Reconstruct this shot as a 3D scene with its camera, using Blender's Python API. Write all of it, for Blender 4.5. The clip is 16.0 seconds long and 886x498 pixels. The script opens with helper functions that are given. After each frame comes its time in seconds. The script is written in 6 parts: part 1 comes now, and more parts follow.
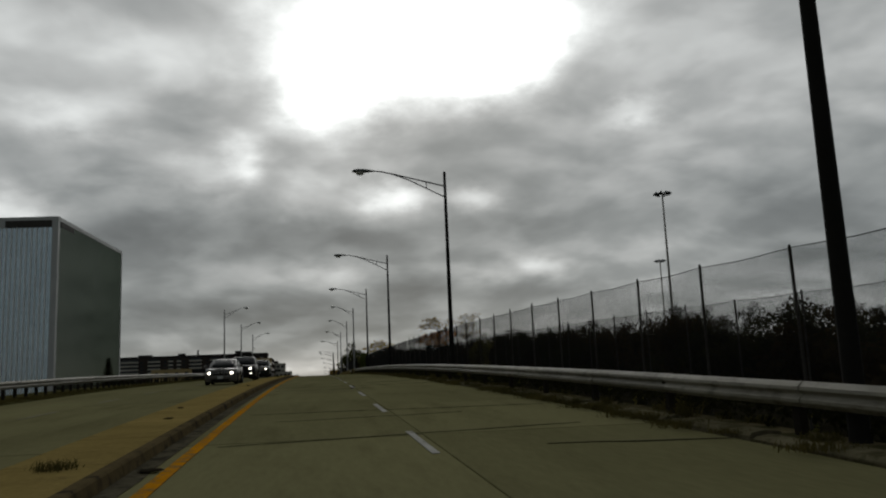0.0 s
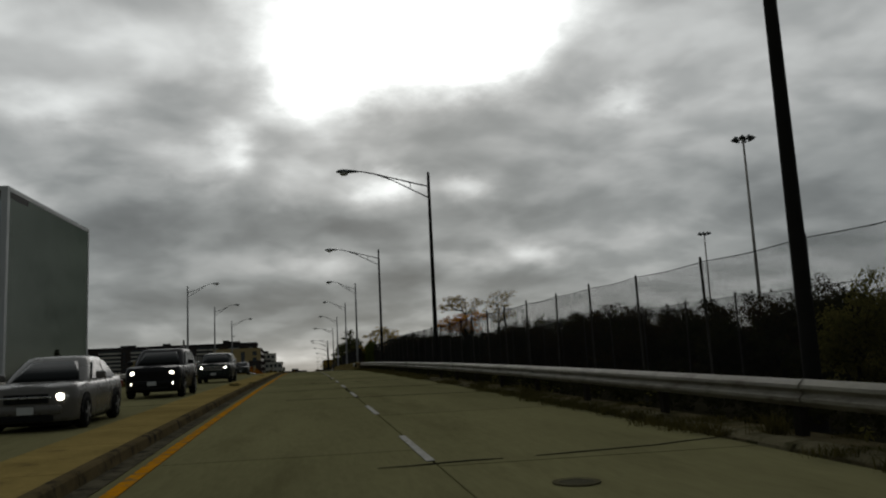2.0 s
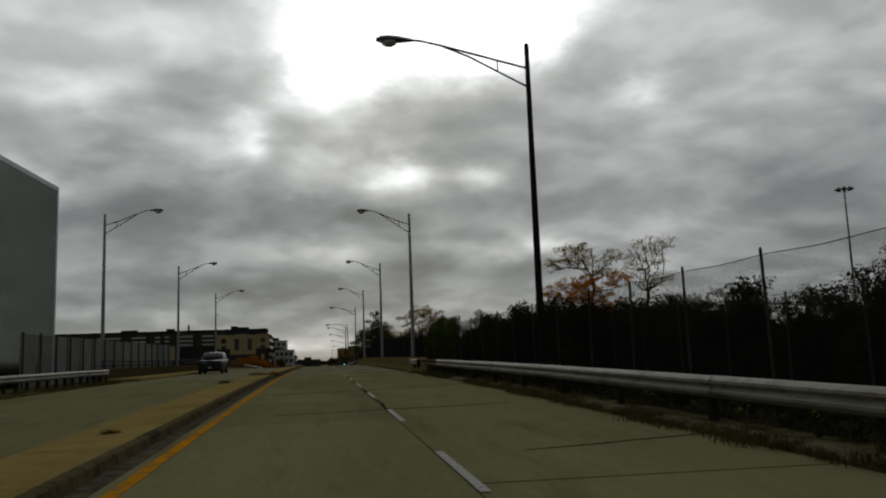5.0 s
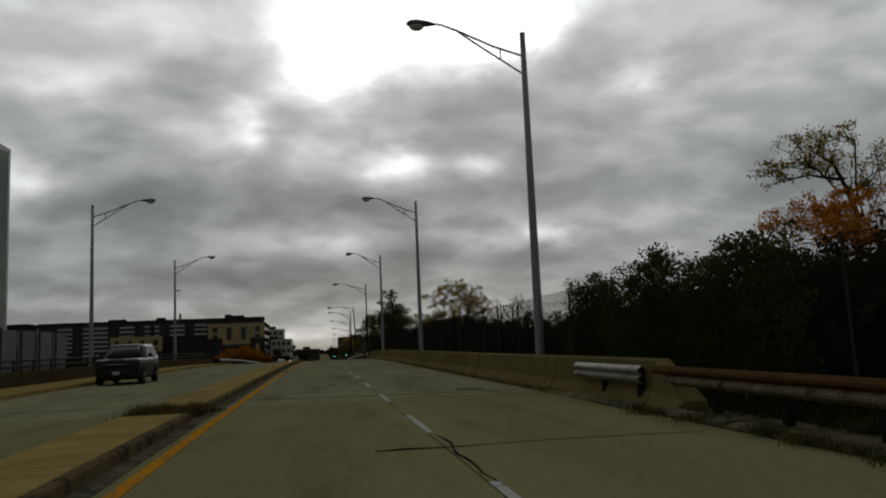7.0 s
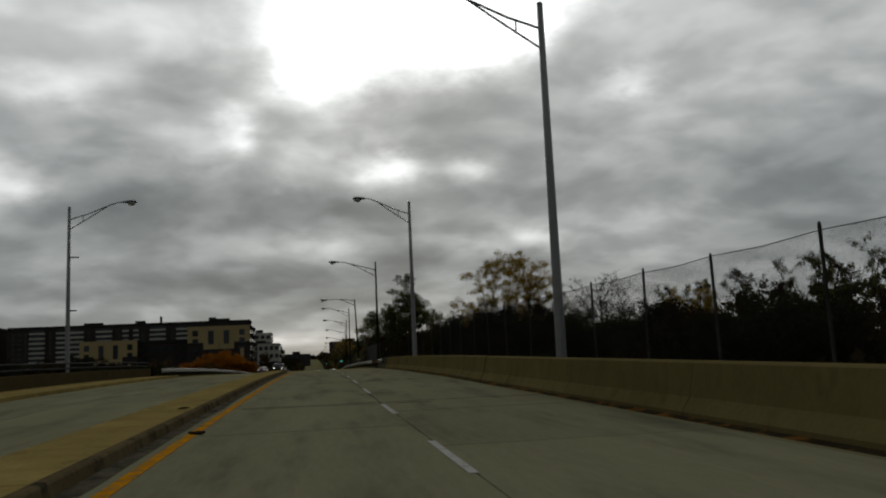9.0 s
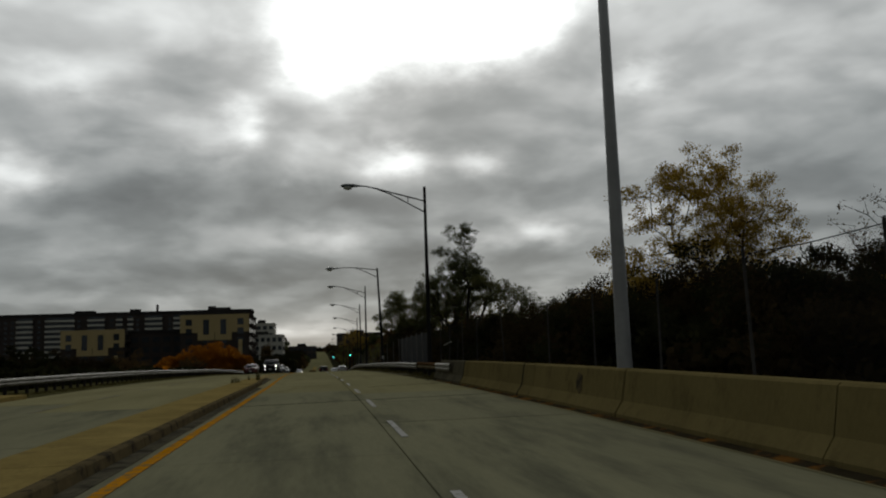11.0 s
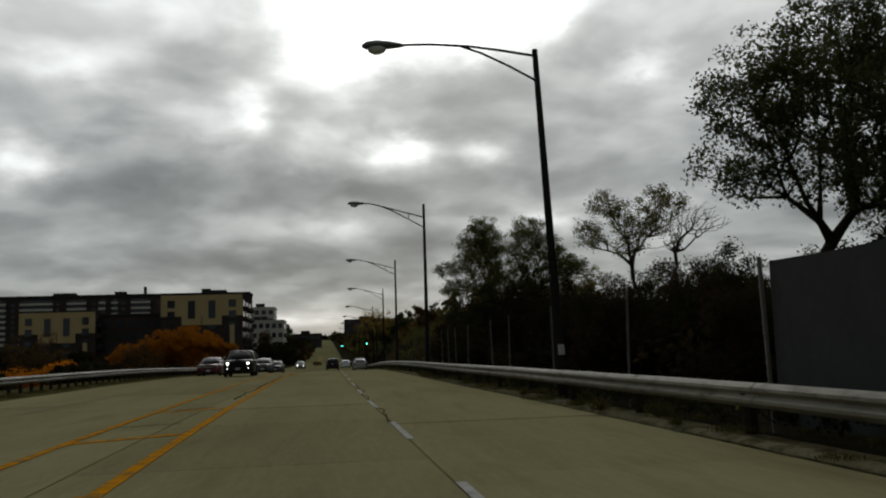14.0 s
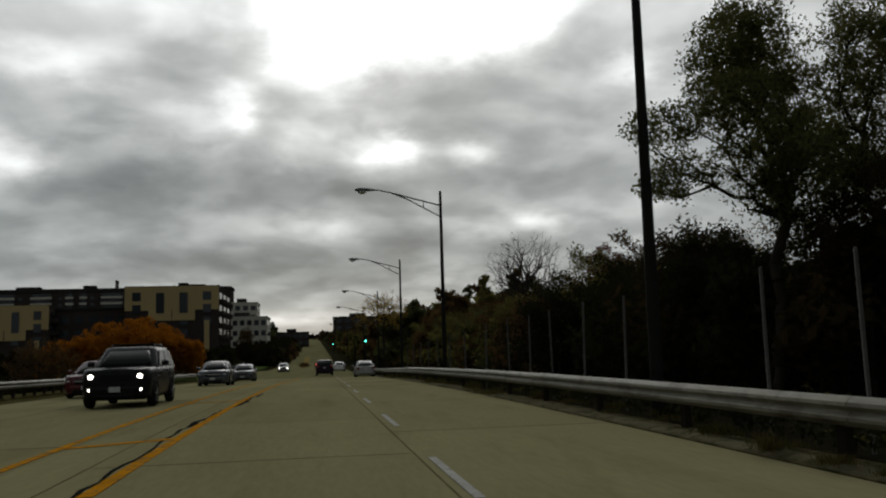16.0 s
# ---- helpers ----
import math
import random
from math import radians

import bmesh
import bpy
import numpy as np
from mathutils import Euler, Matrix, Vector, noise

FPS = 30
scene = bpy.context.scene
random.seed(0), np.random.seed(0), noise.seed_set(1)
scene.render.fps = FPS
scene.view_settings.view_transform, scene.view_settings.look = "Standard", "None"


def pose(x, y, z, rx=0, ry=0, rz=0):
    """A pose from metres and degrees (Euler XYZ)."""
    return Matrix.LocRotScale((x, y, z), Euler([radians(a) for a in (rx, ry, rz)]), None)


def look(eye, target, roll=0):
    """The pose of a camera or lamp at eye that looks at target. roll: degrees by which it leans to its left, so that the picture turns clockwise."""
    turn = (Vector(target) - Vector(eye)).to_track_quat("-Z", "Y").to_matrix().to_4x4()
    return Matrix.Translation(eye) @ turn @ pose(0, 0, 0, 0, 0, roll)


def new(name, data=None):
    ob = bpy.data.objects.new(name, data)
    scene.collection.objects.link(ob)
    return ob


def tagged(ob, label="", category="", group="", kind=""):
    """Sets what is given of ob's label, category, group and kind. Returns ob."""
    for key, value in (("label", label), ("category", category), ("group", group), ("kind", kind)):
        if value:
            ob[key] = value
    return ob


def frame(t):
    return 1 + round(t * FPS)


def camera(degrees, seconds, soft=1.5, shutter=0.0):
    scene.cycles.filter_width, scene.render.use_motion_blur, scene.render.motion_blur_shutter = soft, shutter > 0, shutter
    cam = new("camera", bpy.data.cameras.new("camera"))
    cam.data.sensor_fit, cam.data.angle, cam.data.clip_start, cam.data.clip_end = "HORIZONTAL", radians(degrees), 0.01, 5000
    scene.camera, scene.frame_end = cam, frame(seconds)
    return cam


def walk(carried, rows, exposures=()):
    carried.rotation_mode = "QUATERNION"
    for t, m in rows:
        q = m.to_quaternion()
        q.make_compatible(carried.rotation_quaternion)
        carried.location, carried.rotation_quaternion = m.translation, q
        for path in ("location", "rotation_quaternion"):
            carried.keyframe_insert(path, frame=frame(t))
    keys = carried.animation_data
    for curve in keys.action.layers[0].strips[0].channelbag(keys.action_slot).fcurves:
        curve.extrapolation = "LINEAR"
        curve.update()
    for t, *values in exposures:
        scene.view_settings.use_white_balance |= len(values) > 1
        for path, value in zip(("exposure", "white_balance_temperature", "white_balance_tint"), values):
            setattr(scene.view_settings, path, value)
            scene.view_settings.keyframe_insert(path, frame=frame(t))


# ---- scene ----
cam = camera(55.14, 16.0, soft=2.1)
PATH = [
    (0, (0.000, 0.000, 1.150), (0.299, 1.949, 1.483), -2.47),
    (0.5, (0.010, 7.896, 1.553), (0.313, 9.848, 1.866), -2.30),
    (1, (0.006, 15.743, 1.950), (0.319, 17.693, 2.264), -2.35),
    (1.5, (0.039, 23.440, 2.320), (0.356, 25.390, 2.627), -2.59),
    (2, (0.046, 31.061, 2.664), (0.364, 33.012, 2.970), -2.84),
    (2.5, (0.104, 38.895, 2.983), (0.417, 40.848, 3.279), -2.90),
    (3, (0.126, 46.740, 3.273), (0.434, 48.693, 3.572), -2.85),
    (3.5, (0.120, 54.444, 3.540), (0.419, 56.398, 3.839), -2.93),
    (4, (0.055, 62.236, 3.807), (0.339, 64.193, 4.102), -2.53),
    (4.2, (0.019, 65.371, 3.910), (0.302, 67.330, 4.191), -2.40),
    (6.3, (-0.273, 99.004, 4.950), (0.012, 100.962, 5.236), -1.94),
    (6.5, (-0.304, 102.225, 5.033), (-0.018, 104.185, 5.314), -2.01),
    (7, (-0.390, 110.255, 5.240), (-0.102, 112.218, 5.496), -2.46),
    (7.5, (-0.472, 118.247, 5.426), (-0.178, 120.205, 5.708), -2.06),
    (8, (-0.520, 126.148, 5.557), (-0.221, 128.108, 5.822), -2.27),
    (8.5, (-0.519, 134.206, 5.669), (-0.216, 136.164, 5.941), -2.75),
    (9, (-0.505, 142.501, 5.796), (-0.195, 144.459, 6.062), -2.58),
    (9.2, (-0.482, 145.881, 5.848), (-0.172, 147.840, 6.099), -2.72),
    (11.3, (-0.041, 182.313, 6.692), (0.250, 184.276, 6.942), -1.95),
    (11.5, (-0.043, 185.735, 6.729), (0.247, 187.699, 6.971), -1.96),
    (12, (-0.097, 194.262, 6.796), (0.195, 196.225, 7.042), -2.18),
    (12.5, (-0.164, 202.479, 6.839), (0.129, 204.444, 7.074), -2.13),
    (13, (-0.262, 210.602, 6.877), (0.027, 212.568, 7.100), -2.03),
    (13.5, (-0.322, 218.739, 6.890), (-0.037, 220.706, 7.118), -1.87),
    (14, (-0.426, 226.872, 6.892), (-0.146, 228.840, 7.118), -1.74),
    (14.5, (-0.544, 235.070, 6.881), (-0.261, 237.037, 7.102), -1.66),
    (15, (-0.651, 243.251, 6.859), (-0.359, 245.219, 7.067), -1.86),
    (15.5, (-0.695, 251.464, 6.822), (-0.397, 253.430, 7.036), -1.79),
    (16, (-0.700, 259.441, 6.740), (-0.391, 261.404, 6.965), -1.65),
]
walk(cam, [(t, look(eye, target, roll)) for t, eye, target, roll in PATH],
     exposures=[(0, -0.08), (4.0, -0.06), (7.0, 0.0), (11.5, 0.06), (13.5, 0.24), (16.0, 0.32)])

# ---- world, sun ----
world = bpy.data.worlds.new("overcast_sky")
scene.world = world
world.use_nodes = True


class Nodes:
    """Short hand for a node tree."""

    def __init__(self, tree):
        self.t = tree
        tree.nodes.clear()

    def n(self, kind, **inputs):
        node = self.t.nodes.new(kind)
        for k, v in inputs.items():
            node.inputs[int(k[1:]) if k[0] == "i" and k[1:].isdigit() else k].default_value = v
        return node

    def link(self, a, b):
        self.t.links.new(a, b)

    def put(self, socket, value):
        if hasattr(value, "is_linked"):
            self.link(value, socket)
        else:
            socket.default_value = value

    def math(self, op, a, b=0.0, c=0.0, clamp=False):
        m = self.t.nodes.new("ShaderNodeMath")
        m.operation, m.use_clamp = op, clamp
        for s, v in zip(m.inputs, (a, b, c)):
            self.put(s, v)
        return m.outputs[0]

    def vec(self, op, a, b=(0, 0, 0)):
        m = self.t.nodes.new("ShaderNodeVectorMath")
        m.operation = op
        self.put(m.inputs[0], a)
        self.put(m.inputs[1], b)
        return m.outputs["Value"] if op in ("DOT_PRODUCT", "LENGTH", "DISTANCE") else m.outputs[0]

    def noise(self, vector, scale, detail=4.0, rough=0.55, distort=0.0):
        m = self.t.nodes.new("ShaderNodeTexNoise")
        self.put(m.inputs["Vector"], vector)
        m.inputs["Scale"].default_value, m.inputs["Detail"].default_value = scale, detail
        m.inputs["Roughness"].default_value, m.inputs["Distortion"].default_value = rough, distort
        return m.outputs["Fac"]

    def step(self, value, lo, hi, out0=0.0, out1=1.0):
        m = self.t.nodes.new("ShaderNodeMapRange")
        m.interpolation_type = "SMOOTHSTEP"
        self.put(m.inputs[0], value)
        for k, v in zip(range(1, 5), (lo, hi, out0, out1)):
            m.inputs[k].default_value = v
        return m.outputs[0]

    def mix(self, fac, a, b, blend="MIX"):
        m = self.t.nodes.new("ShaderNodeMix")
        m.data_type, m.blend_type = "RGBA", blend
        self.put(m.inputs[0], fac)
        self.put(m.inputs[6], (*a, 1) if isinstance(a, tuple) and len(a) == 3 else a)
        self.put(m.inputs[7], (*b, 1) if isinstance(b, tuple) and len(b) == 3 else b)
        return m.outputs[2]


SUN_WAY = Vector((0.10, 0.90, 0.42)).normalized()
k = Nodes(world.node_tree)
way = k.n("ShaderNodeTexCoord").outputs["Generated"]
split = k.n("ShaderNodeSeparateXYZ")
k.link(way, split.inputs[0])
sx, sy, sz = split.outputs
# the cloud deck seen in perspective: patches shrink and flatten towards the horizon
over = k.math("ADD", k.math("MAXIMUM", sz, 0.0), 0.28)
deck = k.n("ShaderNodeCombineXYZ")
k.link(k.math("DIVIDE", sx, over), deck.inputs[0])
k.link(k.math("DIVIDE", sy, over), deck.inputs[1])
swirl = k.n("ShaderNodeTexNoise", Scale=1.6, Detail=3.0, Roughness=0.5)
k.link(deck.outputs[0], swirl.inputs["Vector"])
curl = k.vec("SUBTRACT", swirl.outputs["Color"], (0.5, 0.5, 0.5))
warp = k.vec("ADD", deck.outputs[0], k.vec("MULTIPLY", curl, (0.22, 0.22, 0.0)))
broad = k.noise(warp, 2.0, 2.0, 0.45)
heaps = k.noise(warp, 5.8, 3.0, 0.42)
wisps = k.noise(warp, 15.0, 3.0, 0.5)
toward = k.vec("DOT_PRODUCT", way, tuple(SUN_WAY))
# cloud banks and gaps: bearing, elevation, half widths, stops
BANKS = [
    (0.125, 0.410, 0.160, 0.062, 2.90), (0.030, 0.345, 0.060, 0.055, 1.90), (0.230, 0.403, 0.090, 0.050, 1.60), (-0.240, 0.376, 0.190, 0.060, 0.50), (-0.106, 0.358, 0.073, 0.033, -0.15), (-0.272, 0.304, 0.093, 0.025, 0.65),
    (-0.081, 0.271, 0.030, 0.027, 1.00), (-0.195, 0.295, 0.060, 0.023, -0.25), (-0.145, 0.334, 0.040, 0.017, -0.20), (0.149, 0.308, 0.113, 0.040, -0.15), (0.280, 0.317, 0.080, 0.040, -0.05), (0.393, 0.307, 0.037, 0.015, 0.65),
    (0.556, 0.321, 0.173, 0.073, 0.25), (0.562, 0.193, 0.153, 0.053, -0.25), (0.452, 0.250, 0.080, 0.030, 0.05), (0.095, 0.238, 0.047, 0.021, 1.25), (0.200, 0.231, 0.037, 0.017, 0.85), (-0.325, 0.208, 0.040, 0.030, 1.00),
    (-0.253, 0.230, 0.080, 0.023, -0.20), (-0.151, 0.250, 0.073, 0.020, 0.45), (-0.009, 0.230, 0.047, 0.030, 0.50), (-0.182, 0.190, 0.146, 0.025, -0.65), (0.029, 0.180, 0.087, 0.019, -0.45), (0.246, 0.199, 0.080, 0.030, -0.30),
    (0.384, 0.192, 0.073, 0.020, 0.15), (0.426, 0.153, 0.093, 0.015, 0.30), (0.250, 0.137, 0.063, 0.013, 0.85), (0.009, 0.138, 0.047, 0.013, 0.60), (0.136, 0.147, 0.060, 0.012, -0.10), (-0.133, 0.146, 0.080, 0.013, 0.10),
    (-0.263, 0.150, 0.087, 0.013, -0.20), (-0.114, 0.101, 0.160, 0.017, -0.60), (-0.291, 0.111, 0.073, 0.012, 0.35), (0.121, 0.115, 0.060, 0.013, -0.50), (0.261, 0.109, 0.087, 0.012, -0.25), (0.379, 0.121, 0.073, 0.017, 0.25),
    (0.544, 0.121, 0.107, 0.020, -0.20), (-0.193, 0.076, 0.133, 0.011, 0.15), (0.040, 0.084, 0.060, 0.012, -0.35), (-0.039, 0.038, 0.060, 0.012, 0.75), (0.001, 0.062, 0.053, 0.009, 0.20), (-0.279, 0.065, 0.080, 0.009, -0.20),
]
ragged = k.n("ShaderNodeTexNoise", Scale=7.0, Detail=6.0, Roughness=0.6)
k.link(k.vec("MULTIPLY", way, (1.0, 1.0, 1.8)), ragged.inputs["Vector"])
rs, cs = k.n("ShaderNodeSeparateXYZ"), k.n("ShaderNodeSeparateXYZ")
k.link(k.vec("SUBTRACT", ragged.outputs["Color"], (0.5, 0.5, 0.5)), rs.inputs[0])
k.link(curl, cs.inputs[0])
bearing = k.math("ADD", k.math("ARCTAN2", sx, sy), k.math("MULTIPLY", rs.outputs[0], 0.11))
elev = k.math("ADD", k.math("ARCSINE", sz), k.math("MULTIPLY", k.math("MULTIPLY", rs.outputs[1], 0.085), k.step(sz, 0.0, 0.3, 0.15, 1.0)))
shape = None
for az, el, wa, we, amp in BANKS:
    p, q = k.math("DIVIDE", k.math("SUBTRACT", bearing, az), wa), k.math("DIVIDE", k.math("SUBTRACT", elev, el), we)
    g = k.math("MULTIPLY", k.math("POWER", 2.718, k.math("MULTIPLY", k.math("ADD", k.math("MULTIPLY", p, p), k.math("MULTIPLY", q, q)), -1.0)), amp)
    shape = g if shape is None else k.math("ADD", shape, g)
cover = k.math("ADD", k.step(heaps, 0.33, 0.67, -0.30, 0.30), k.math("ADD", k.step(broad, 0.3, 0.7, -0.15, 0.15), k.step(wisps, 0.3, 0.7, -0.05, 0.05)))
stops = k.math("ADD", k.math("MULTIPLY", shape, 1.3), cover)
facing = k.math("MULTIPLY", k.step(toward, 0.10, 0.93, 0.14, 0.275), k.step(sz, 0.08, 0.40, 1.0, 1.45))
light = k.math("MINIMUM", k.math("MULTIPLY", facing, k.math("POWER", 2.0, stops)), 1.3)
low = k.step(sz, 0.0, 0.07, 1.0, 0.0)
light = k.math("ADD", light, k.math("MULTIPLY", low, 0.05))
tint = k.mix(k.step(light, 0.1, 0.5), (0.925, 1.0, 1.0), (0.97, 1.0, 0.985))
tint = k.mix(k.math("MULTIPLY", low, 0.6), tint, (1.05, 1.0, 0.90))
grey = k.vec("MULTIPLY", tint, (1, 1, 1))
gs = k.t.nodes.new("ShaderNodeVectorMath")
gs.operation = "SCALE"
k.link(grey, gs.inputs[0])
k.link(light, gs.inputs["Scale"])
grey = gs.outputs[0]
sky = k.n("ShaderNodeTexSky")
sky.sky_type, sky.sun_disc = "NISHITA", False
sky.sun_elevation, sky.sun_rotation = math.asin(SUN_WAY.z), math.atan2(SUN_WAY.x, SUN_WAY.y)
clear = k.vec("MULTIPLY", sky.outputs[0], (0.08, 0.08, 0.08))
both = k.mix(0.97, clear, grey)
back = k.n("ShaderNodeBackground", Strength=1.0)
k.link(both, back.inputs["Color"])
k.link(back.outputs[0], k.n("ShaderNodeOutputWorld").inputs["Surface"])

sun = new("sun", bpy.data.lights.new("sun", "SUN"))
sun.data.energy, sun.data.angle, sun.data.color = 0.35, radians(30), (1.0, 0.97, 0.92)
sun.matrix_world = look(SUN_WAY * 100, (0, 0, 0))


# ---- materials ----
def mat(name, colour, rough=0.8, metal=0.0, vary=0.25, grain=8.0, stain=0.6, bump=0.2, dirt=None, dirt_at=(0.52, 0.7), spread=0.0, coat=0.0, scale=(1, 1, 1), emit=None, gloss=None, edge=None):
    """A surface: base colour with fine grain and broad stains, in world metres; dirt: a second colour in blotches; spread: piece to piece."""
    m = bpy.data.materials.new(name)
    m.use_nodes = True
    k = Nodes(m.node_tree)
    pos = k.n("ShaderNodeNewGeometry").outputs["Position"]
    pos = k.vec("MULTIPLY", pos, scale)
    fine, broad = k.noise(pos, grain, 5.0, 0.6), k.noise(pos, stain, 4.0, 0.6)
    tone = k.math("ADD", k.math("MULTIPLY", k.math("SUBTRACT", fine, 0.5), vary * 1.6), k.math("MULTIPLY", k.math("SUBTRACT", broad, 0.5), vary * 2.4))
    if spread:
        rnd = k.n("ShaderNodeObjectInfo").outputs["Random"]
        tone = k.math("ADD", tone, k.math("MULTIPLY", k.math("SUBTRACT", rnd, 0.5), spread))
    tone = k.math("ADD", tone, 1.0)
    base = k.vec("MULTIPLY", (*colour,), (1, 1, 1))
    sc = k.t.nodes.new("ShaderNodeVectorMath")
    sc.operation = "SCALE"
    k.link(base, sc.inputs[0])
    k.link(tone, sc.inputs["Scale"])
    col = sc.outputs[0]
    if dirt:
        col = k.mix(k.step(k.noise(pos, stain * 1.7 + 0.3, 6.0, 0.65), *dirt_at), col, dirt)
    bsdf = k.n("ShaderNodeBsdfPrincipled", Metallic=metal)
    k.link(col, bsdf.inputs["Base Color"])
    k.link(k.math("ADD", k.math("MULTIPLY", k.math("SUBTRACT", broad, 0.5), 0.25), rough, clamp=True), bsdf.inputs["Roughness"])
    bsdf.inputs["Specular IOR Level"].default_value = (0.0 if rough > 0.7 else 0.4) if gloss is None else gloss
    if edge:
        bsdf.inputs["Specular Tint"].default_value = (*edge, 1)
    if coat:
        bsdf.inputs["Coat Weight"].default_value, bsdf.inputs["Coat Roughness"].default_value = coat, 0.08
    if emit:
        bsdf.inputs["Emission Color"].default_value, bsdf.inputs["Emission Strength"].default_value = (*emit[:3], 1), emit[3]
    if bump:
        b = k.n("ShaderNodeBump", Strength=bump, Distance=0.02)
        k.link(fine, b.inputs["Height"])
        k.link(b.outputs[0], bsdf.inputs["Normal"])
    k.link(bsdf.outputs[0], k.n("ShaderNodeOutputMaterial").inputs["Surface"])
    return m


def leaf_mat(name, a, b):
    """Leaves that vary from one to the next between two colours, a little light passing through."""
    m = bpy.data.materials.new(name)
    m.use_nodes = True
    k = Nodes(m.node_tree)
    geo = k.n("ShaderNodeNewGeometry")
    patch = k.noise(geo.outputs["Position"], 0.35, 3.0)
    f = k.math("ADD", k.math("MULTIPLY", geo.outputs["Random Per Island"], 0.6), k.step(patch, 0.35, 0.65, 0.0, 0.4))
    col = k.mix(f, a, b)
    d, tr = k.n("ShaderNodeBsdfDiffuse"), k.n("ShaderNodeBsdfTranslucent")
    k.link(col, d.inputs[0])
    k.link(col, tr.inputs[0])
    s = k.n("ShaderNodeMixShader", i0=0.5)
    k.link(d.outputs[0], s.inputs[1])
    k.link(tr.outputs[0], s.inputs[2])
    k.link(s.outputs[0], k.n("ShaderNodeOutputMaterial").inputs["Surface"])
    return m


M_ROAD = mat("road_concrete", (0.222, 0.202, 0.108), 0.85, vary=0.22, grain=14, stain=0.5, bump=0.25, dirt=(0.160, 0.140, 0.072), dirt_at=(0.48, 0.85), spread=0.16, scale=(1, 0.16, 1))
M_ROAD_OLD = mat("older_road_concrete", (0.165, 0.154, 0.078), 0.85, vary=0.24, grain=14, stain=0.5, bump=0.25, dirt=(0.105, 0.095, 0.047), dirt_at=(0.48, 0.85), spread=0.16, scale=(1, 0.16, 1))
M_BED = mat("joint_filler", (0.075, 0.066, 0.040), 0.95)
M_TAR = mat("crack_tar", (0.016, 0.016, 0.014), 0.95, vary=0.4, grain=30, gloss=0.0)
M_YELLOW = mat("yellow_road_paint", (0.44, 0.185, 0.008), 0.75, vary=0.3, grain=25, stain=3, dirt=(0.20, 0.13, 0.045), dirt_at=(0.46, 0.62))
M_WHITE = mat("white_road_paint", (0.37, 0.36, 0.33), 0.75, vary=0.3, grain=25, stain=3, dirt=(0.16, 0.15, 0.125), dirt_at=(0.55, 0.68))
M_FADED = mat("faded_road_paint", (0.215, 0.205, 0.165), 0.8, vary=0.3, grain=25, stain=3, dirt=(0.16, 0.15, 0.09), dirt_at=(0.42, 0.62))
M_WALL = mat("dark_wall_concrete", (0.060, 0.047, 0.024), 0.9, vary=0.3, grain=8, stain=0.7, bump=0.3)
M_MEDIAN = mat("median_concrete", (0.225, 0.168, 0.060), 0.9, vary=0.4, grain=16, stain=0.9, bump=0.45, dirt=(0.105, 0.080, 0.036), dirt_at=(0.54, 0.80), spread=0.12)
M_CURB = mat("curb_concrete", (0.098, 0.076, 0.040), 0.9, vary=0.35, grain=12, stain=1.2, bump=0.4, dirt=(0.04, 0.035, 0.025), dirt_at=(0.48, 0.66))
M_PARAPET = mat("parapet_concrete", (0.140, 0.111, 0.046), 0.88, vary=0.24, grain=12, stain=0.9, bump=0.3, dirt=(0.085, 0.066, 0.028), dirt_at=(0.50, 0.78), spread=0.16, scale=(1, 1, 0.7))
M_VERGE = mat("verge_gravel", (0.095, 0.080, 0.045), 0.95, vary=0.5, grain=9, stain=0.8, bump=0.9, dirt=(0.045, 0.042, 0.020), dirt_at=(0.44, 0.60))
M_GRASS = mat("verge_grass", (0.060, 0.055, 0.022), 0.95, vary=0.5, grain=7, stain=0.5, bump=0.8, dirt=(0.05, 0.035, 0.012))
M_GROUND = mat("woodland_ground", (0.028, 0.026, 0.014), 0.95, vary=0.5, grain=2, stain=0.1, bump=0.5)
M_GALV = mat("galvanised_rail", (0.190, 0.180, 0.142), 0.65, 0.1, vary=0.35, grain=6, stain=1.3, bump=0.1, dirt=(0.085, 0.072, 0.048), dirt_at=(0.46, 0.72), spread=0.25, scale=(1, 0.6, 2.2))
M_RUST = mat("rusted_rail", (0.072, 0.038, 0.015), 0.85, 0.1, vary=0.5, grain=14, stain=2, bump=0.3)
M_SCUFF = mat("scuffed_rail", (0.17, 0.14, 0.085), 0.8, 0.1, vary=0.4, grain=8, stain=2, dirt=(0.07, 0.045, 0.025), dirt_at=(0.5, 0.66))
M_LITTER = mat("leaf_litter", (0.030, 0.024, 0.014), 0.95, vary=0.6, grain=14, stain=0.8, bump=0.8, dirt=(0.150, 0.070, 0.018), dirt_at=(0.50, 0.60))
M_DECK = mat("bridge_deck_concrete", (0.190, 0.181, 0.113), 0.85, vary=0.22, grain=14, stain=0.5, bump=0.25, dirt=(0.105, 0.102, 0.070), dirt_at=(0.44, 0.76), spread=0.10, scale=(1, 0.14, 1))
M_POST = mat("rail_post_steel", (0.022, 0.019, 0.015), 0.8, 0.2, vary=0.4)
M_DARKPOLE = mat("weathered_dark_pole", (0.014, 0.0135, 0.012), 0.75, 0.0, gloss=0.03, vary=0.35, grain=4, stain=1.5)
M_GREYPOLE = mat("grey_aluminium_pole", (0.20, 0.20, 0.195), 0.5, 0.4, vary=0.25, grain=5, stain=1.0)
M_LAMP = mat("lamp_housing", (0.09, 0.10, 0.10), 0.5, 0.2)
M_LENS = mat("lamp_lens", (0.45, 0.46, 0.42), 0.25)
M_FENCE = mat("fence_post_steel", (0.036, 0.034, 0.030), 0.75, 0.1, vary=0.35, stain=2)
